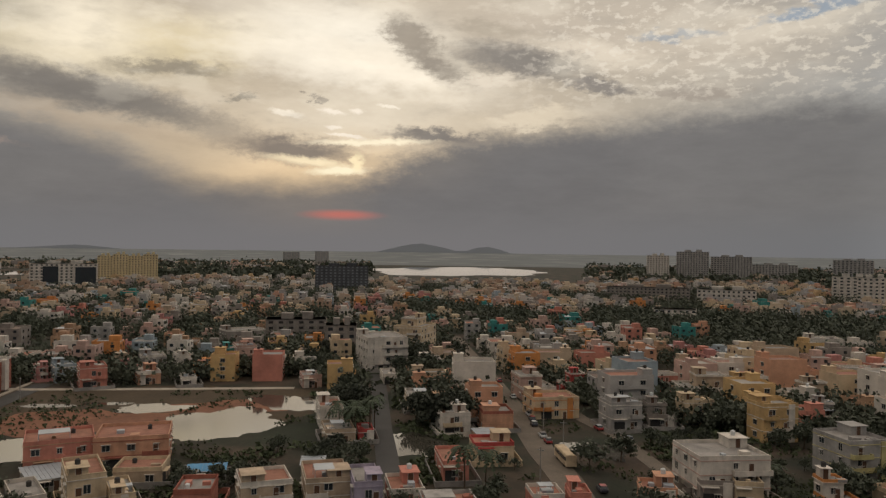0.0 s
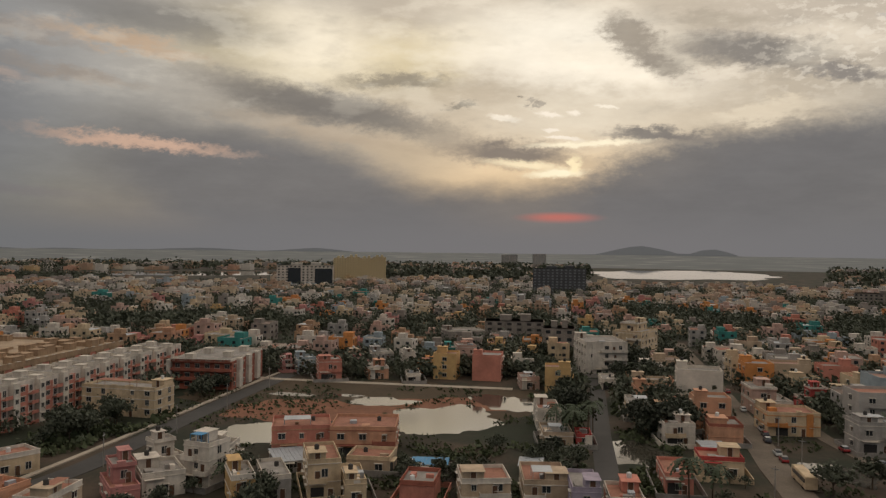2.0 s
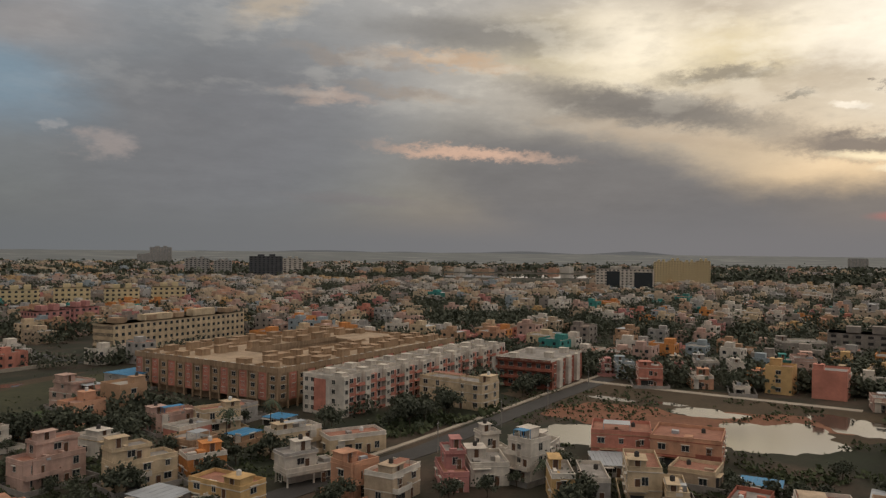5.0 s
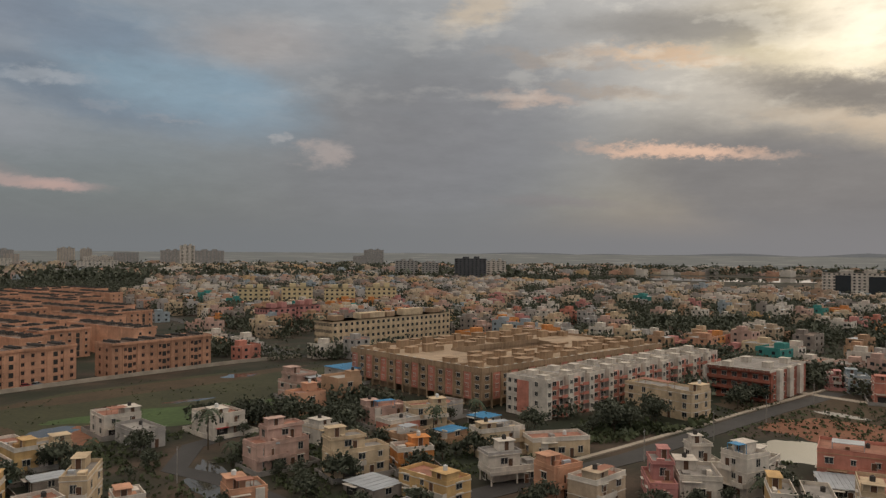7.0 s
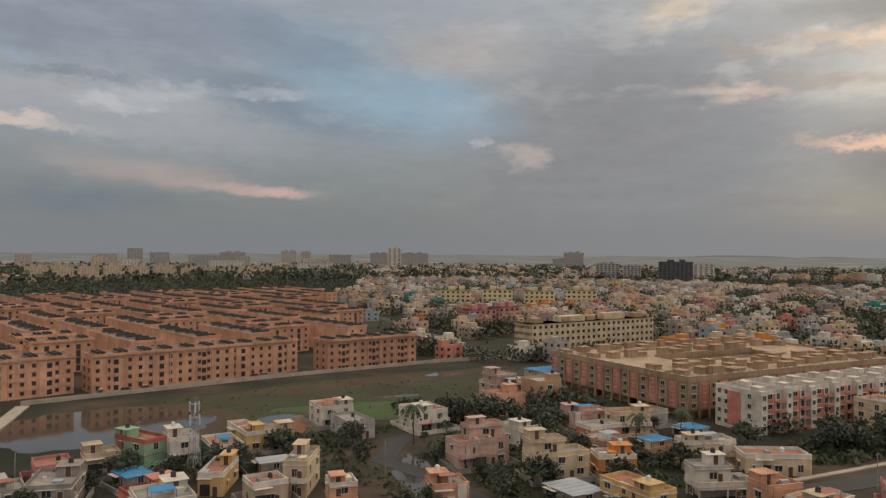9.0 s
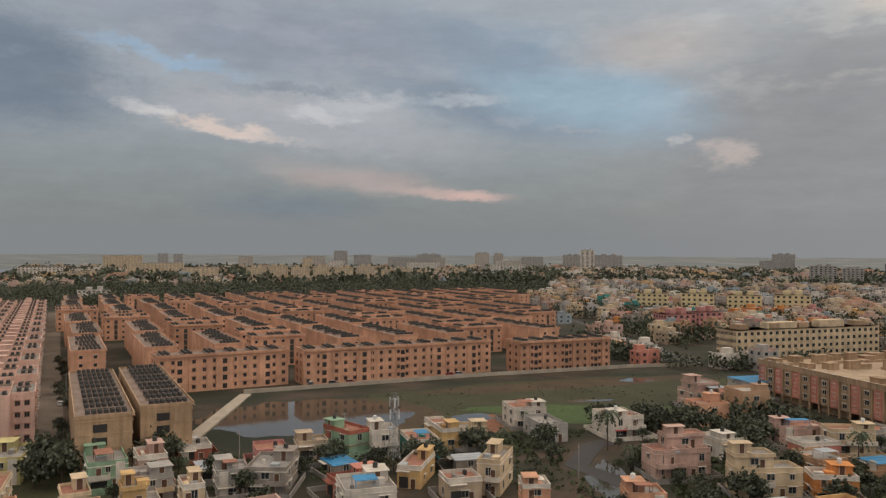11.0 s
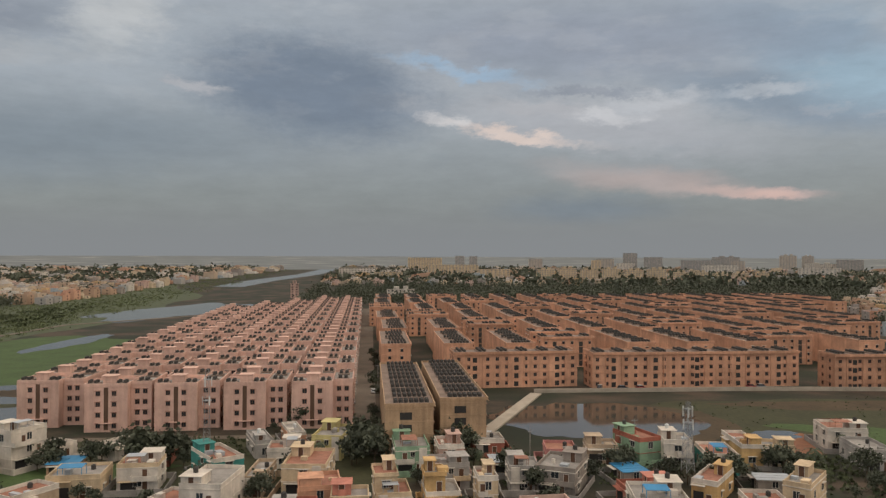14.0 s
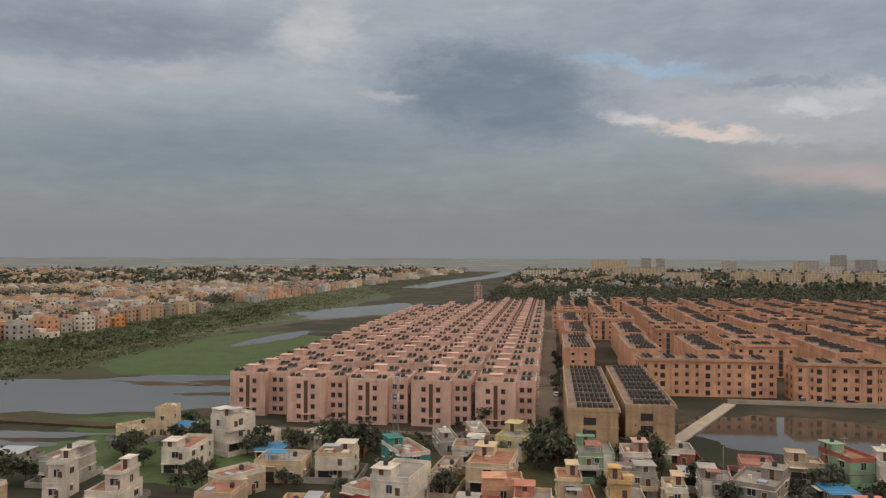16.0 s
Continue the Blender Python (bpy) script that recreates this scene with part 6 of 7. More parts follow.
def town():
    rng = random.Random(42)
    paints = [paint(k) for k in PAINT_ORDER]
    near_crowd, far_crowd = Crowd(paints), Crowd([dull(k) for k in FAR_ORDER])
    count = 0
    for cell, r0, r1 in ((14.5, 232, 720), (19.0, 720, 1400), (30.0, 1400, 2350)):
        n = int(r1 / cell) + 1
        for i in range(-n, n + 1):
            for j in range(-n, n + 1):
                gx, gy = i * cell, j * cell
                a = radians(-13)
                x = gx * math.cos(a) - gy * math.sin(a) + rng.uniform(-.16, .16) * cell
                y = gx * math.sin(a) + gy * math.cos(a) + rng.uniform(-.16, .16) * cell
                r, az = math.hypot(x, y), bearing(x, y)
                u, v = rng.random(), rng.random()
                if not (r0 <= r < r1 and -50 < az < 155):
                    continue
                if open_land(x, y) or lake(x, y) or near_road(x, y, 9.5) or not clear_of(x, y, 5.5):
                    continue
                thick = noise.noise(Vector((x * 0.006, y * 0.006, 3.3)))
                if r > 300 and noise.noise(Vector((x * 0.011, y * 0.011, 9.1))) > (0.45 if az < 62 else 0.27):
                    continue
                if u < (0.34 if r > 420 and az > 62 else 0.22) - 0.75 * thick * (1 if r > 330 else 0.4):
                    continue
                if r > 1250 and u < 0.5 or sight_line(x, y):
                    continue
                w, d = cell * rng.uniform(.55, .8), cell * rng.uniform(.55, .8)
                floors = rng.choice((1, 2, 2, 2, 3, 3)) if r < 1400 else rng.choice((1, 2, 2, 3, 4))
                if 1150 < r < 1500 and (62 < az < 86 or 104 < az < 120):
                    floors = 1
                turn = -13 + 90 * rng.randint(0, 3) + rng.uniform(-5, 5)
                if r < 345 and count < 66:
                    k = rng.randrange(len(MID))
                    if w > 8.2:
                        m = pose(x, y, 0, 0, 0, turn)
                        if MID_USED[k]:
                            copy_thing(MID[k], m)
                        else:
                            MID[k].matrix_world, MID_USED[k] = m, True
                        count += 1
                        continue
                colour = int(v * len(paints)) % len(paints)
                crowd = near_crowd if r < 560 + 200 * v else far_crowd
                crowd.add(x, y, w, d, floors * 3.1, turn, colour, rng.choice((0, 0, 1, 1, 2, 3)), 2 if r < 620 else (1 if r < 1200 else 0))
    near_crowd.done("town_houses", "crowded painted houses with flat roofs and terraces")
    far_crowd.done("far_houses", "distant pale houses and blocks on the plain")


def infill():
    """Small houses and sheds on the plots between the larger ones, close to the viewer."""
    rng, made = random.Random(19), 0
    for k in range(4000):
        r, az = rng.uniform(138, 236), rng.uniform(-40, 142)
        x, y = r * math.sin(radians(az)), r * math.cos(radians(az))
        w, d, shed = rng.uniform(6.5, 11), rng.uniform(7, 11), rng.random()
        if made > 46 or (made > 30 and az > 25) or (az < -6 and k % 4) or not clear_of(x, y, max(w, d) * 0.6) or lake(x, y) or near_road(x, y, 8.5):
            continue
        if y > 196 or (192 < x < 302 and -60 < y < 72) or (150 < x < 205 and -126 < y < -96) or (180 < x < 262 and 60 < y < 96) or math.hypot(x - 122, y - 160) < 24:
            continue
        turn = (2 if az < 22 else -10) + rng.choice((0, 0, 90, -90)) + rng.uniform(-4, 4)
        colour = rng.choice(("cream", "white", "beige", "peach", "rose", "yellow", "salmon", "grey", "tan", "cream", "white"))
        if shed < 0.22:
            house(x, y, w * .8, d * .7, 0, turn, rng.choice(("bare", "grey", "tan")), rng.choice(("sheet", "sheet", "blue")), seed=500 + k, height=3.3, room=0, tank=0)
        else:
            house(x, y, w, d, 0, turn, colour, rng.choice(("terrace", "concrete")), rng.choice(("white", "cream", colour, "brick")), seed=500 + k, height=rng.choice((4.2, 5.0, 7.4)))
        made += 1


infill()
town()
for k, used in enumerate(MID_USED):
    if not used:
        MID[k].matrix_world = pose(430 + 16 * k, 120, 0, 0, 0, -13)

# ---- trees, palms, scrub ----
def limb(sh, a, b, r0, r1, sides=5):
    a, b = Vector(a), Vector(b)
    z = (b - a).normalized()
    x = z.orthogonal().normalized()
    y = z.cross(x)
    n = len(sh.v)
    for p, r in ((a, r0), (b, r1)):
        for k in range(sides):
            q = p + (x * math.cos(2 * math.pi * k / sides) + y * math.sin(2 * math.pi * k / sides)) * r
            sh.v.append(tuple(q))
    sh.f += [(n + k, n + (k + 1) % sides, n + sides + (k + 1) % sides, n + sides + k) for k in range(sides)]
    sh.m += [0] * sides


def leaf(sh, rng, p, size):
    n = Vector((rng.gauss(0, 1), rng.gauss(0, 1), rng.gauss(0.5, 1))).normalized()
    x = n.orthogonal().normalized() * size
    y = n.cross(x).normalized() * size * rng.uniform(0.5, 1.0)
    k = rng.uniform(0, 6.3)
    u, v = x * math.cos(k) + y * math.sin(k), y * math.cos(k) - x * math.sin(k)
    sh.face([tuple(p - u - v), tuple(p + u - v * 0.6), tuple(p + u * 0.7 + v), tuple(p - u * 0.8 + v * 0.9)])


def tree(height, spread, seed, leaves=520):
    """A broadleaf tree: tapered trunk, limbs, and a crown of small leaf sprays in uneven clumps."""
    rng = random.Random(seed)
    t = thing("tree", 0, 0, 0, "dark green broadleaf tree with an uneven crown", "tree", "trees of the town")
    trunk, crown = Shape(), Shape()
    fork = height * 0.38
    limb(trunk, (0, 0, -0.2), (0.1, 0.05, fork), 0.032 * height, 0.022 * height, 7)
    clumps = []
    for k in range(9):
        a, r = k * 2.4 + rng.uniform(-.4, .4), spread * rng.uniform(0.25, 0.85)
        c = Vector((math.cos(a) * r, math.sin(a) * r, height * rng.uniform(0.5, 0.9) - 0.15 * r))
        limb(trunk, (0.1, 0.05, fork * rng.uniform(0.75, 1)), tuple(c), 0.012 * height, 0.004 * height, 4)
        clumps.append((c, spread * rng.uniform(0.28, 0.5)))
    clumps.append((Vector((0, 0, height * 0.86)), spread * 0.45))
    for k in range(leaves):
        c, r = rng.choice(clumps)
        p = c + Vector((rng.gauss(0, .55) * r, rng.gauss(0, .55) * r, rng.gauss(0, .42) * r))
        leaf(crown, rng, p, 0.055 * height * rng.uniform(0.6, 1.25))
    part("trunk", trunk.mesh("trunk", BARK), t)
    part("crown", crown.mesh("crown", LEAF), t)
    return t


def palm(height, seed):
    """A coconut palm: leaning trunk and drooping fronds with leaflets."""
    rng = random.Random(seed)
    t = thing("palm", 0, 0, 0, "coconut palm with drooping fronds", "palm tree", "palms")
    trunk, last = Shape(), Vector((0, 0, -0.2))
    for k in range(5):
        nxt = Vector((0.12 * k * k * 0.3, 0.05 * k, height * (k + 1) / 5))
        limb(trunk, tuple(last), tuple(nxt), 0.2 - 0.018 * k, 0.19 - 0.018 * k, 7)
        last = nxt
    crown = Shape()
    for k in range(17):
        a, lift = k * 2.399, rng.uniform(-0.1, 0.9)
        prev, out = last, Vector((math.cos(a), math.sin(a), 0))
        side = Vector((-math.sin(a), math.cos(a), 0))
        for s in range(7):
            q = last + out * (0.55 * (s + 1)) + Vector((0, 0, lift * 0.55 * (s + 1) - 0.085 * (s + 1) ** 2))
            wide = 0.75 * math.sin(math.pi * (s + 1.2) / 8.6)
            for e in (-1, 1):
                tip = (prev + q) / 2 + side * e * wide + Vector((0, 0, -0.42 * wide)) + out * 0.2
                crown.face([tuple(prev), tuple(q), tuple(tip)] if e > 0 else [tuple(q), tuple(prev), tuple(tip)])
            prev = q
    part("trunk", trunk.mesh("trunk", BARK), t)
    part("crown", crown.mesh("crown", PALM), t)
    return t


TREES = [tree(7.5, 3.6, 1), tree(9.0, 4.6, 2, 640), tree(6.0, 3.2, 3, 420), tree(8.0, 5.2, 4, 640), tree(5.0, 3.0, 5, 380)]
PALMS = [palm(9.5, 1), palm(8.0, 2)]
FIRST = {}


PLANTED, THICKET = [], collections.defaultdict(lambda: ([], []))


def plant(proto, x, y, scale=1.0, turn=None):
    """Puts a tree at (x, y); the first call of each kind moves the tree itself, and past 300 they join a thicket."""
    turn = (x * 37 + y * 91) % 360 if turn is None else turn
    PLANTED.append((x, y))
    if proto.name not in FIRST:
        FIRST[proto.name] = True
        proto.matrix_world = pose(x, y, 0, 0, 0, turn) @ Matrix.Scale(scale, 4)
    elif len(PLANTED) <= 300:
        made = copy_thing(proto, pose(x, y, 0, 0, 0, turn))
        made.scale = (scale, scale, scale)
    else:
        m = pose(x, y, 0, 0, 0, turn) @ Matrix.Scale(scale, 4)
        for ob in proto.children:
            verts, faces = THICKET[ob.data.materials[0].name]
            n = len(verts)
            verts += [tuple(m @ v.co) for v in ob.data.vertices]
            faces += [tuple(n + k for k in p.vertices) for p in ob.data.polygons]


_rng = random.Random(8)
# palms and trees by the flooded plots
for x, y in ((206, -47), (203, -50), (209, -52), (200, -54), (210, -58), (197, -49), (150, -66), (147, -60), (176, 122), (128, 158)):
    plant(PALMS[_rng.randrange(2)], x, y, _rng.uniform(0.85, 1.1))


def grove(x, y, rx, ry, turn, count, low=0.7, high=1.15, kinds=TREES):
    c, s = math.cos(radians(turn)), math.sin(radians(turn))
    for k in range(count):
        a, r = _rng.uniform(0, 6.283), math.sqrt(_rng.random())
        u, v = rx * r * math.cos(a), ry * r * math.sin(a)
        px, py = x + c * u - s * v, y + s * u + c * v
        if not lake(px, py) and not near_road(px, py, 7.5) and all((px - q) ** 2 + (py - w) ** 2 > (e * 0.75) ** 2 for q, w, e in KEEP_OUT):
            plant(kinds[_rng.randrange(len(kinds))], px, py, _rng.uniform(low, high))


grove(211, -77, 11, 8, -15, 24, 0.9, 1.2)
grove(176, -12, 9, 12, 0, 9, 0.35, 0.55)
grove(250, -62, 30, 8, -15, 16, 0.7, 1.1)
grove(330, -70, 40, 12, -15, 22, 0.8, 1.2)
grove(310, -106, 50, 5, -16, 16, 0.8, 1.2)
grove(150, 120, 40, 16, -35, 13, 0.5, 0.85)
grove(186, -36, 10, 14, 0, 9, 0.4, 0.7)
grove(166, -24, 8, 24, 0, 10, 0.4, 0.65)
grove(222, -84, 22, 8, -15, 10)
grove(160, -74, 8, 6, 0, 3, 0.4, 0.6)
grove(225, 79, 30, 9, -10, 26, 0.6, 0.95)
grove(280, 58, 28, 3, -14, 10, 0.6, 0.8)
grove(168, 160, 26, 9, -30, 16, 0.7, 1.0)
grove(150, 178, 16, 6, -20, 7, 0.6, 0.9)
grove(132, 120, 30, 22, -30, 16, 0.5, 0.85)
grove(60, 180, 50, 16, -15, 22, 0.5, 0.8)
grove(0, 190, 4, 14, 0, 6, 0.8, 1.0)
grove(-60, 196, 30, 14, 0, 9, 0.5, 0.8)
grove(-100, 190, 20, 16, 0, 10, 0.5, 0.8)
grove(-80, 168, 34, 14, 0, 13, 0.4, 0.7)
grove(-46, 190, 10, 10, 0, 8, 0.7, 1.1)
grove(-5, 165, 60, 18, 0, 9, 0.4, 0.6)
grove(300, -120, 60, 6, -16, 14)
grove(330, -106, 40, 14, -16, 14)
grove(155, -132, 24, 8, -10, 6, 0.4, 0.6)
grove(130, -150, 40, 16, -40, 12, 0.5, 0.9)
grove(228, -150, 60, 30, -20, 20, 0.5, 0.9)
grove(290, -20, 12, 60, -14, 8, 0.4, 0.6)
grove(3.5, 300, 2.2, 90, 0, 14, 0.35, 0.55)
grove(-7, 320, 1.5, 110, 0, 10, 0.3, 0.45)


def yard_trees():
    count = 0
    for k in range(3000):
        r, az = _rng.uniform(140, 250), _rng.uniform(-40, 142)
        x, y = r * math.sin(radians(az)), r * math.cos(radians(az))
        if count > 150 or (az < 22 and k % 2) or not clear_of(x, y, -0.5) or lake(x, y) or near_road(x, y, 5) or (192 < x < 302 and -60 < y < 72 and az > 77) or y > 204 and x > -8:
            continue
        count += 1
        plant(PALMS[count % 2] if count % 9 == 0 else TREES[_rng.randrange(5)], x, y, _rng.uniform(0.4, 0.85))


yard_trees()
for leafage, (verts, faces) in THICKET.items():
    me = bpy.data.meshes.new("thicket")
    me.from_pydata(verts, [], faces)
    me.materials.append(bpy.data.materials[leafage])
    tagged(new("thicket", me), label="dark green small trees in yards between houses", category="trees", kind="stuff")


def woods():
    """Far trees, joined: each a loose heap of leaf sprays."""
    rng, sh, banks = random.Random(77), Shape(), []

    def far_tree(x, y, size, sprays, fine):
        for k in range(sprays):
            p = Vector((x + rng.gauss(0, .42) * size, y + rng.gauss(0, .42) * size, size * (0.55 + rng.gauss(0, .24))))
            leaf(sh, rng, p, size * rng.uniform(.16, .3) * fine)

    for k in range(52000):
        r = 235 * math.exp(rng.random() * 2.3)
        az = rng.uniform(-50, 155)
        x, y = r * math.sin(radians(az)), r * math.cos(radians(az))
        bare = open_land(x, y)
        belt = (az < 35 and 735 < y < 1180 and x > -70) or (121 < az < 150 and 470 < r < 640) or (60 < az < 100 and 1180 < r < 1500) or (100 < az < 150 and 1500 < r < 1900)
        bank = x < -215 and x > -320 and y > 300
        if lake(x, y) or near_road(x, y, 8) or sight_line(x, y):
            continue
        if bare and not (belt or bank):
            continue
        lush = noise.noise(Vector((x * 0.011, y * 0.011, 9.1)))
        if not (belt or bank) and rng.random() > (0.62 if az > 62 or r > 600 else 0.3) + 1.4 * lush:
            continue
        if not clear_of(x, y, -2):
            continue
        if bank:
            banks.append((x, y))
            continue
        size = rng.uniform(4.5, 10.0) * (0.78 if r < 450 else 1) * (0.6 if 1050 < r < 1500 and (62 < az < 86 or 104 < az < 120) else 1) * (1 if r < 1200 else 1.25)
        far_tree(x, y, size * (1 if r < 1200 else 1.35), 84 if r < 420 else (44 if r < 1200 else 16), 0.42 if r < 420 else (0.44 if r < 1200 else 0.8))
    tagged(new("woods", sh.mesh("woods", LEAF)), label="dark green trees between distant houses", category="trees", kind="stuff")
    low = Shape()
    for x, y in banks:
        for j in range(7):
            size = rng.uniform(0.7, 1.7)
            bx, by = x + rng.gauss(0, 7), y + rng.gauss(0, 9)
            for q in range(5):
                leaf(low, rng, Vector((bx + rng.gauss(0, .6) * size, by + rng.gauss(0, .6) * size, size * rng.uniform(.1, .7))), size * rng.uniform(.25, .45))
    tagged(new("bushes", low.mesh("bushes", BUSH)), label="low green bushes along the canal bank", category="bushes", kind="stuff")


woods()


def scrub():
    """Low weeds and bushes on open plots and verges."""
    rng, sh = random.Random(31), Shape()
    for x0, y0, rx, ry, count, tall in ((245, 10, 50, 60, 1500, 0.9), (200, -70, 50, 26, 1600, 1.3), (170, -10, 26, 34, 900, 1.2), (270, -80, 60, 30, 1400, 1.5), (155, -135, 50, 34, 1300, 1.1), (140, 110, 50, 40, 1200, 1.0), (60, 175, 60, 20, 900, 0.9),  (225, 78, 36, 16, 700, 1.6), (165, 226, 100, 36, 700, 0.45), (170, -110, 34, 18, 500, 0.9), (120, 150, 34, 34, 700, 0.9),
                                        (-60, 205, 60, 12, 700, 0.8), (-232, 330, 18, 130, 900, 1.0), (180, -40, 30, 30, 700, 1.3), (-260, 520, 30, 240, 1500, 2.0)):
        for k in range(count):
            a, r = rng.uniform(0, 6.283), math.sqrt(rng.random())
            x, y = x0 + rx * r * math.cos(a), y0 + ry * r * math.sin(a)
            if noise.noise(Vector((x * 0.05, y * 0.05, 1.7))) < -0.02 or near_road(x, y, 4.5) or lake(x, y):
                continue
            size = tall * rng.uniform(0.5, 1.3)
            for j in range(5):
                leaf(sh, rng, Vector((x + rng.gauss(0, .5) * size, y + rng.gauss(0, .5) * size, size * rng.uniform(.15, .8))), size * rng.uniform(.25, .5))
    tagged(new("scrub", sh.mesh("scrub", SHRUB)), label="low green weeds and bushes on open plots", category="scrub", kind="stuff")


scrub()

# ---- distance ----
def ridge(name, az0, az1, far, base, peaks, colour, label):
    """Horizon hills, in metres above the plain; grey emission stands in for haze."""
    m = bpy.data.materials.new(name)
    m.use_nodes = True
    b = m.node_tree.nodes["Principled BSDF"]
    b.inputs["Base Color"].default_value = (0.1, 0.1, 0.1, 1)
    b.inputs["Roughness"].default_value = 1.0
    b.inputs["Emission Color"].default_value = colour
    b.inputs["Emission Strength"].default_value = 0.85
    sh, n = Shape(), 260
    pts = []
    for k in range(n + 1):
        az = az0 + (az1 - az0) * k / n
        h = base + 5 * noise.noise(Vector((az * 0.35, 2.2, far * 0.001))) + 2.5 * noise.noise(Vector((az * 1.9, 5.2, 0)))
        for at, wide, tall in peaks:
            q = (az - at) / wide
            h += tall * (0.55 * max(0, 1 - q * q) ** 1.5 + 0.45 * max(0, 1 - abs(q)) ** 1.2)
        pts.append((far * math.sin(radians(az)), far * math.cos(radians(az)), h))
    for p, q in zip(pts, pts[1:]):
        back = 1.03
        sh.face([(q[0], q[1], 0), (p[0], p[1], 0), p, q])
        sh.face([q, p, (p[0] * back, p[1] * back, 0), (q[0] * back, q[1] * back, 0)])
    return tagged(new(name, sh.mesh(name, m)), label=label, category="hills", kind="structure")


ridge("backdrop", -50, 165, 4750, 27, [(108.6, 3.4, 60), (113.5, 2.1, 42), (76.5, 5, 16), (84.6, 3.6, 22), (62, 4, 12), (68, 3, 10)], rgb(98, 98, 98), "low horizon hills with haze painted as grey glow")


def far_plain():
    """Plain beyond the town, tilted up to the hills to fit the camera's view."""
    m = bpy.data.materials.new("hazy_plain")
    m.use_nodes = True
    t = m.node_tree
    b = t.nodes["Principled BSDF"]
    b.inputs["Roughness"].default_value, b.inputs["Base Color"].default_value = 1.0, (0.06, 0.06, 0.055, 1)
    geo = t.nodes.new("ShaderNodeNewGeometry")
    n = t.nodes.new("ShaderNodeTexNoise")
    n.inputs["Scale"].default_value, n.inputs["Detail"].default_value = 0.006, 7
    t.links.new(geo.outputs["Position"], n.inputs["Vector"])
    # haze of distance put into a glowing grey-green emission
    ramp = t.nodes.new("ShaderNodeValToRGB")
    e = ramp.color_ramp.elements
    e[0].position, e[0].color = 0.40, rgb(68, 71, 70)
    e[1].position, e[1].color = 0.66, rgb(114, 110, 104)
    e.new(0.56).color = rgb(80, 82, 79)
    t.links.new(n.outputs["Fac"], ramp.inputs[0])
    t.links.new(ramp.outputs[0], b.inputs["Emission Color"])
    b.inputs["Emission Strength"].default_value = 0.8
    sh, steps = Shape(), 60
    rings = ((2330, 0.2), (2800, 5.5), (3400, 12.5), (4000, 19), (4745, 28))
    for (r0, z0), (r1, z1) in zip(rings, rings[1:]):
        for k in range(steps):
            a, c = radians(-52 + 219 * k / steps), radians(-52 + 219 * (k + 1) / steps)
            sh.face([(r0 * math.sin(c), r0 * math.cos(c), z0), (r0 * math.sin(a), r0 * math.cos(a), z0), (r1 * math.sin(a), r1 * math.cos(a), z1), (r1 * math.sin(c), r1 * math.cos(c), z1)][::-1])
    return structure("backdrop", sh.mesh("backdrop", m), "far plain with haze painted as grey-green glow", "plain")


far_plain()


# ---- vehicles, masts, poles ----
CAR_PAINT = mixed("car_paints", [(0.6, 0.6, 0.6), (0.5, 0.5, 0.52), (0.05, 0.05, 0.06), (0.62, 0.62, 0.6), (0.3, 0.03, 0.03), (0.2, 0.22, 0.25)], rough=0.3)
TYRE = mat("tyre_rubber", (0.02, 0.02, 0.02), 0.9)


def car():
    """A small hatchback."""
    c = thing("car", 0, 0, 0, "small parked hatchback car at the roadside", "car", "parked cars")
    s = Shape()
    profile = [(-1.9, .35), (1.9, .35), (1.95, .7), (1.1, .92), (-1.85, .95), (-1.95, .6)]
    for y in (-.8, .8):
        s.face([(x, y, z) for x, z in (profile if y < 0 else profile[::-1])])
    for (x0, z0), (x1, z1) in zip(profile, profile[1:] + profile[:1]):
        s.face([(x0, .8, z0), (x1, .8, z1), (x1, -.8, z1), (x0, -.8, z0)])
    part("body", s.mesh("body", CAR_PAINT), c)
    g = Shape()
    cab = [(-1.75, .94), (1.05, .92), (.35, 1.45), (-1.4, 1.48)]
    for y in (-.68, .68):
        g.face([(x, y, z) for x, z in (cab if y < 0 else cab[::-1])])
    for (x0, z0), (x1, z1) in zip(cab, cab[1:] + cab[:1]):
        g.face([(x0, .68, z0), (x1, .68, z1), (x1, -.68, z1), (x0, -.68, z0)])
    part("cabin_glass", g.mesh("cabin_glass", GLASS), c)
    part("roof", Shape().box(-1.38, .33, -.66, .66, 1.47, 1.51).mesh("roof", CAR_PAINT), c)
    wheel = Shape()
    limb(wheel, (0, -.1, 0), (0, .1, 0), .3, .3, 10)
    wheel.face([(.3 * math.cos(k * .628), -.1, .3 * math.sin(k * .628)) for k in range(10)]).face([(.3 * math.cos(k * .628), .1, .3 * math.sin(k * .628)) for k in reversed(range(10))])
    w = wheel.mesh("wheel", TYRE)
    for x in (-1.2, 1.2):
        for y in (-.72, .72):
            part("wheel", w, c, at=(x, y, .3))
    return c


CAR = car()
CAR.matrix_world = pose(187, -99, 0.12, 0, 0, -16)
for x, y, turn in ((181, -97.5, -16), (194, -134, 60), (190, -118.4, -10), (200, -103, -16), (239, -115, -16), (141, -89, -16), (213, -108, -16), (206, -105.5, -16), (176, -119, -10), (270, -124, -16),
                   (-4.5, 240, 90), (-4.6, 262, 90), (2.4, 251, 90), (2.5, 281, 90), (-4.4, 300, 90), (2.3, 322, 90), (-4.5, 345, 90), (96, 281.5, 0), (103, 281.5, 0), (88, 284, 60), (146, 280.5, 0), (150, 280.4, 0), (34, 212, 80), (215, 274, 0), (296, 345, 60)):
    copy_thing(CAR, pose(x, y, 0.12, 0, 0, turn))


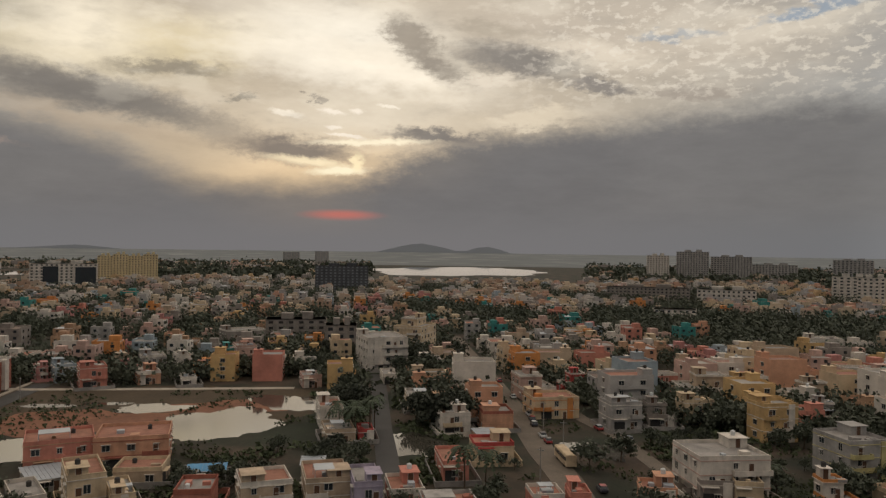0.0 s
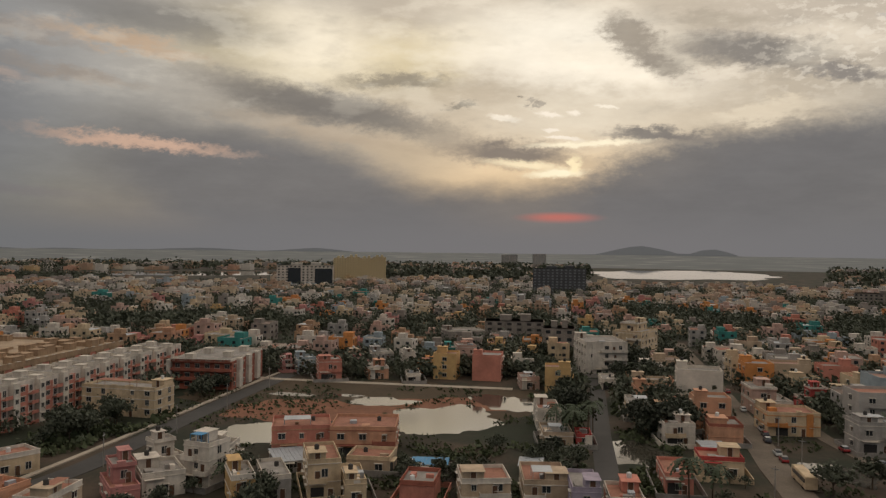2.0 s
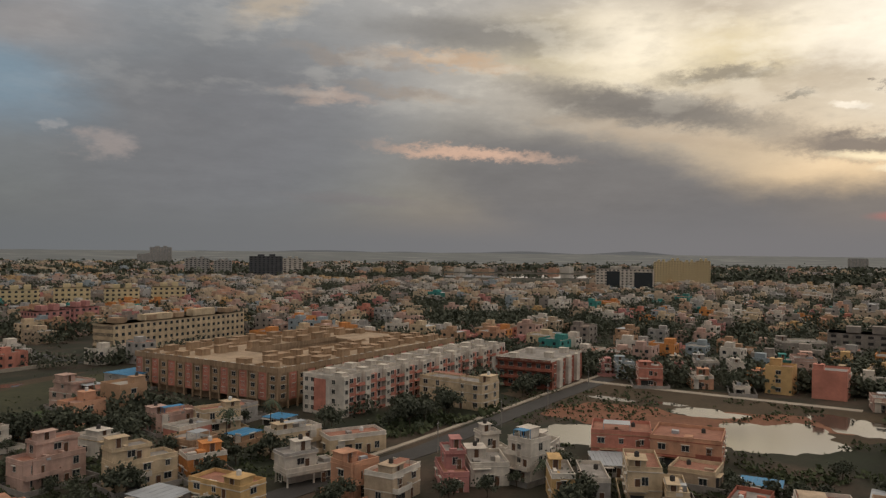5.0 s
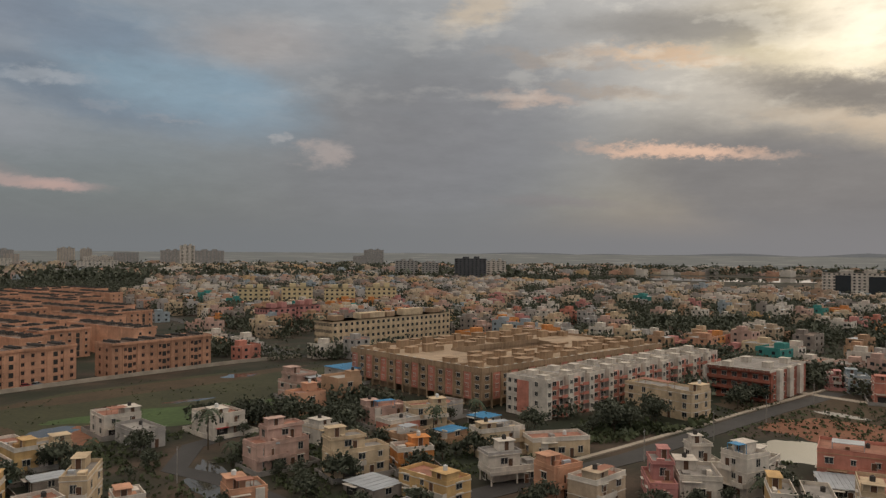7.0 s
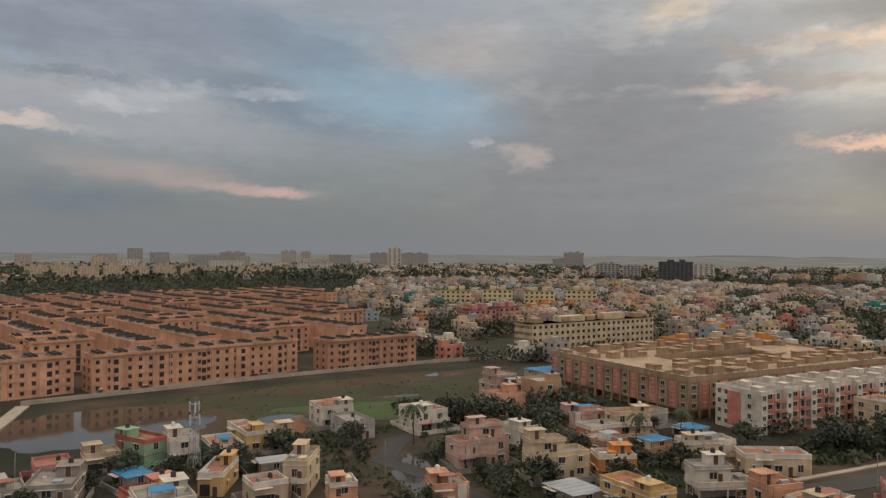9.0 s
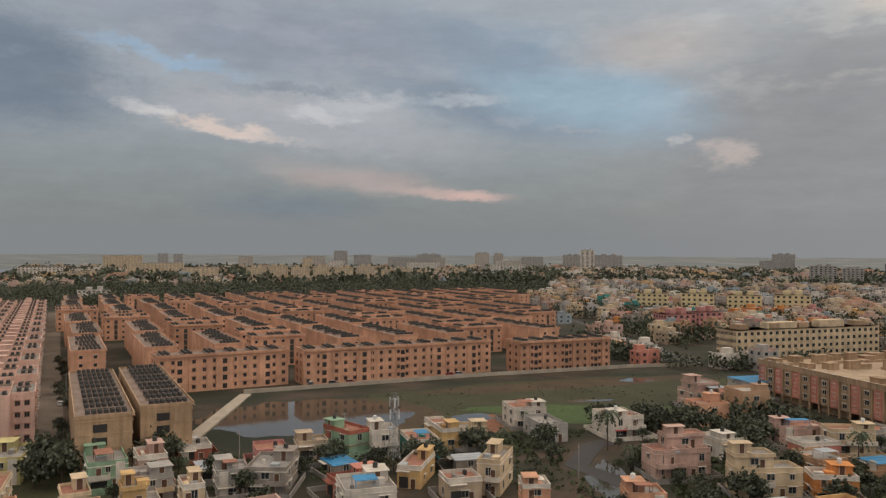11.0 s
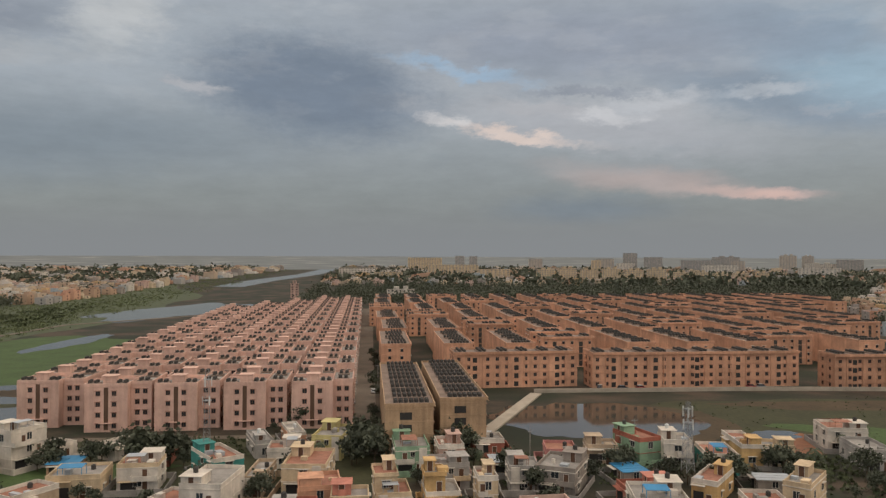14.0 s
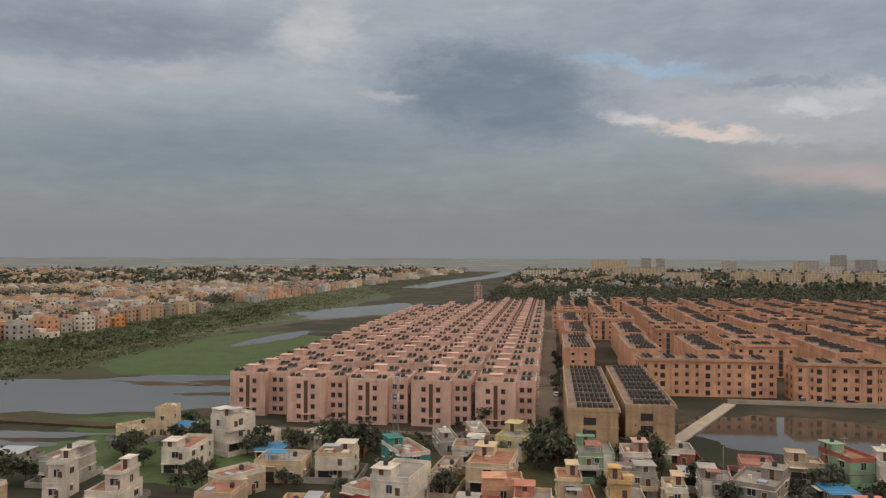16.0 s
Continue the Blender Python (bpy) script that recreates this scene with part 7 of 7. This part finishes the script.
def bus(x, y, turn):
    """A pale town bus with dark windows."""
    b = thing("bus", x, y, turn, "pale town bus parked on the main street", "bus", z=0.12)
    part("body", Shape().box(-5.4, 5.4, -1.25, 1.25, .45, 2.9).box(-5.2, 5.2, -1.1, 1.1, 2.9, 3.05).mesh("body", paint("cream")), b)
    for k in range(7):
        for y0 in (-1.28, 1.24):
            part("window", Shape().box(-4.9 + 1.4 * k, -3.7 + 1.4 * k, y0, y0 + .04, 1.6, 2.5).mesh("window", GLASS), b)
    part("windscreen", Shape().box(5.38, 5.44, -1.1, 1.1, 1.4, 2.6).mesh("windscreen", GLASS), b)
    wheel = Shape()
    limb(wheel, (0, -.15, 0), (0, .15, 0), .48, .48, 10)
    w = wheel.mesh("wheel", TYRE)
    for wx in (-3.4, 3.4):
        for wy in (-1.15, 1.15):
            part("wheel", w, b, at=(wx, wy, .48))


bus(163, -92.5, -14)


def mast(x, y, z, height, label):
    """A lattice telephone mast with panel antennas."""
    m = thing("telephone_mast", x, y, 12, label, "mast", z=z)
    for sx in (-1, 1):
        for sy in (-1, 1):
            leg = Shape()
            limb(leg, (sx * .9, sy * .9, 0), (sx * .35, sy * .35, height), .07, .05, 5)
            part("leg", leg.mesh("leg", STEEL), m)
    n = int(height / 1.6)
    for k in range(n):
        z0, z1 = height * k / n, height * (k + 1) / n
        r0, r1 = .9 - .55 * k / n, .9 - .55 * (k + 1) / n
        br = Shape()
        for a, b in (((-1, -1), (1, -1)), ((1, -1), (1, 1)), ((1, 1), (-1, 1)), ((-1, 1), (-1, -1))):
            limb(br, (a[0] * r0, a[1] * r0, z0), (b[0] * r1, b[1] * r1, z1), .035, .035, 4)
            limb(br, (a[0] * r1, a[1] * r1, z1), (b[0] * r1, b[1] * r1, z1), .035, .035, 4)
        part("brace", br.mesh("brace", STEEL), m)
    ant = Shape().box(-.15, .15, -.08, .08, 0, 2.0).mesh("antenna", TANK_WHITE)
    for k in range(6):
        a = k * 1.047
        part("antenna", ant, m, "white panel antenna", at=(1.0 * math.cos(a), 1.0 * math.sin(a), height * (.72 if k % 2 else .9) - 1.5), turn=60 * k + 90)
    part("ring", Shape().tube(0, 0, height * .7, height * .7 + .08, 1.05, 1.05, 12).tube(0, 0, height * .9, height * .9 + .08, .9, .9, 12).mesh("ring", STEEL), m)


mast(62.5, 145, 8.6, 13.5, "galvanised lattice telephone mast on a white house")
mast(-36.5, 182, 0, 24, "slim lattice telephone mast among houses")


def pole(x, y, h=8.0):
    p = thing("utility_pole", x, y, 0, "grey concrete utility pole beside the street", "pole", "utility poles")
    s = Shape()
    limb(s, (0, 0, -.2), (0, 0, h), .14, .09, 6)
    part("post", s.mesh("post", CONCRETE), p)
    part("crossarm", Shape().box(-.9, .9, -.05, .05, h - .7, h - .55).mesh("crossarm", STEEL), p)
    return p


POLE = pole(220, -112)
for x, y in ((245, -119.5), (196, -104), (172, -97), (280, -130), (150, -79), (182, 64), (214, 56), (246, 49), (280, 41), (116, 168), (106, 141), (-6.5, 205), (-7, 240), (4.4, 300), (70, 196), (40, 186)):
    copy_thing(POLE, pose(x, y, 0, 0, 0, x % 60))
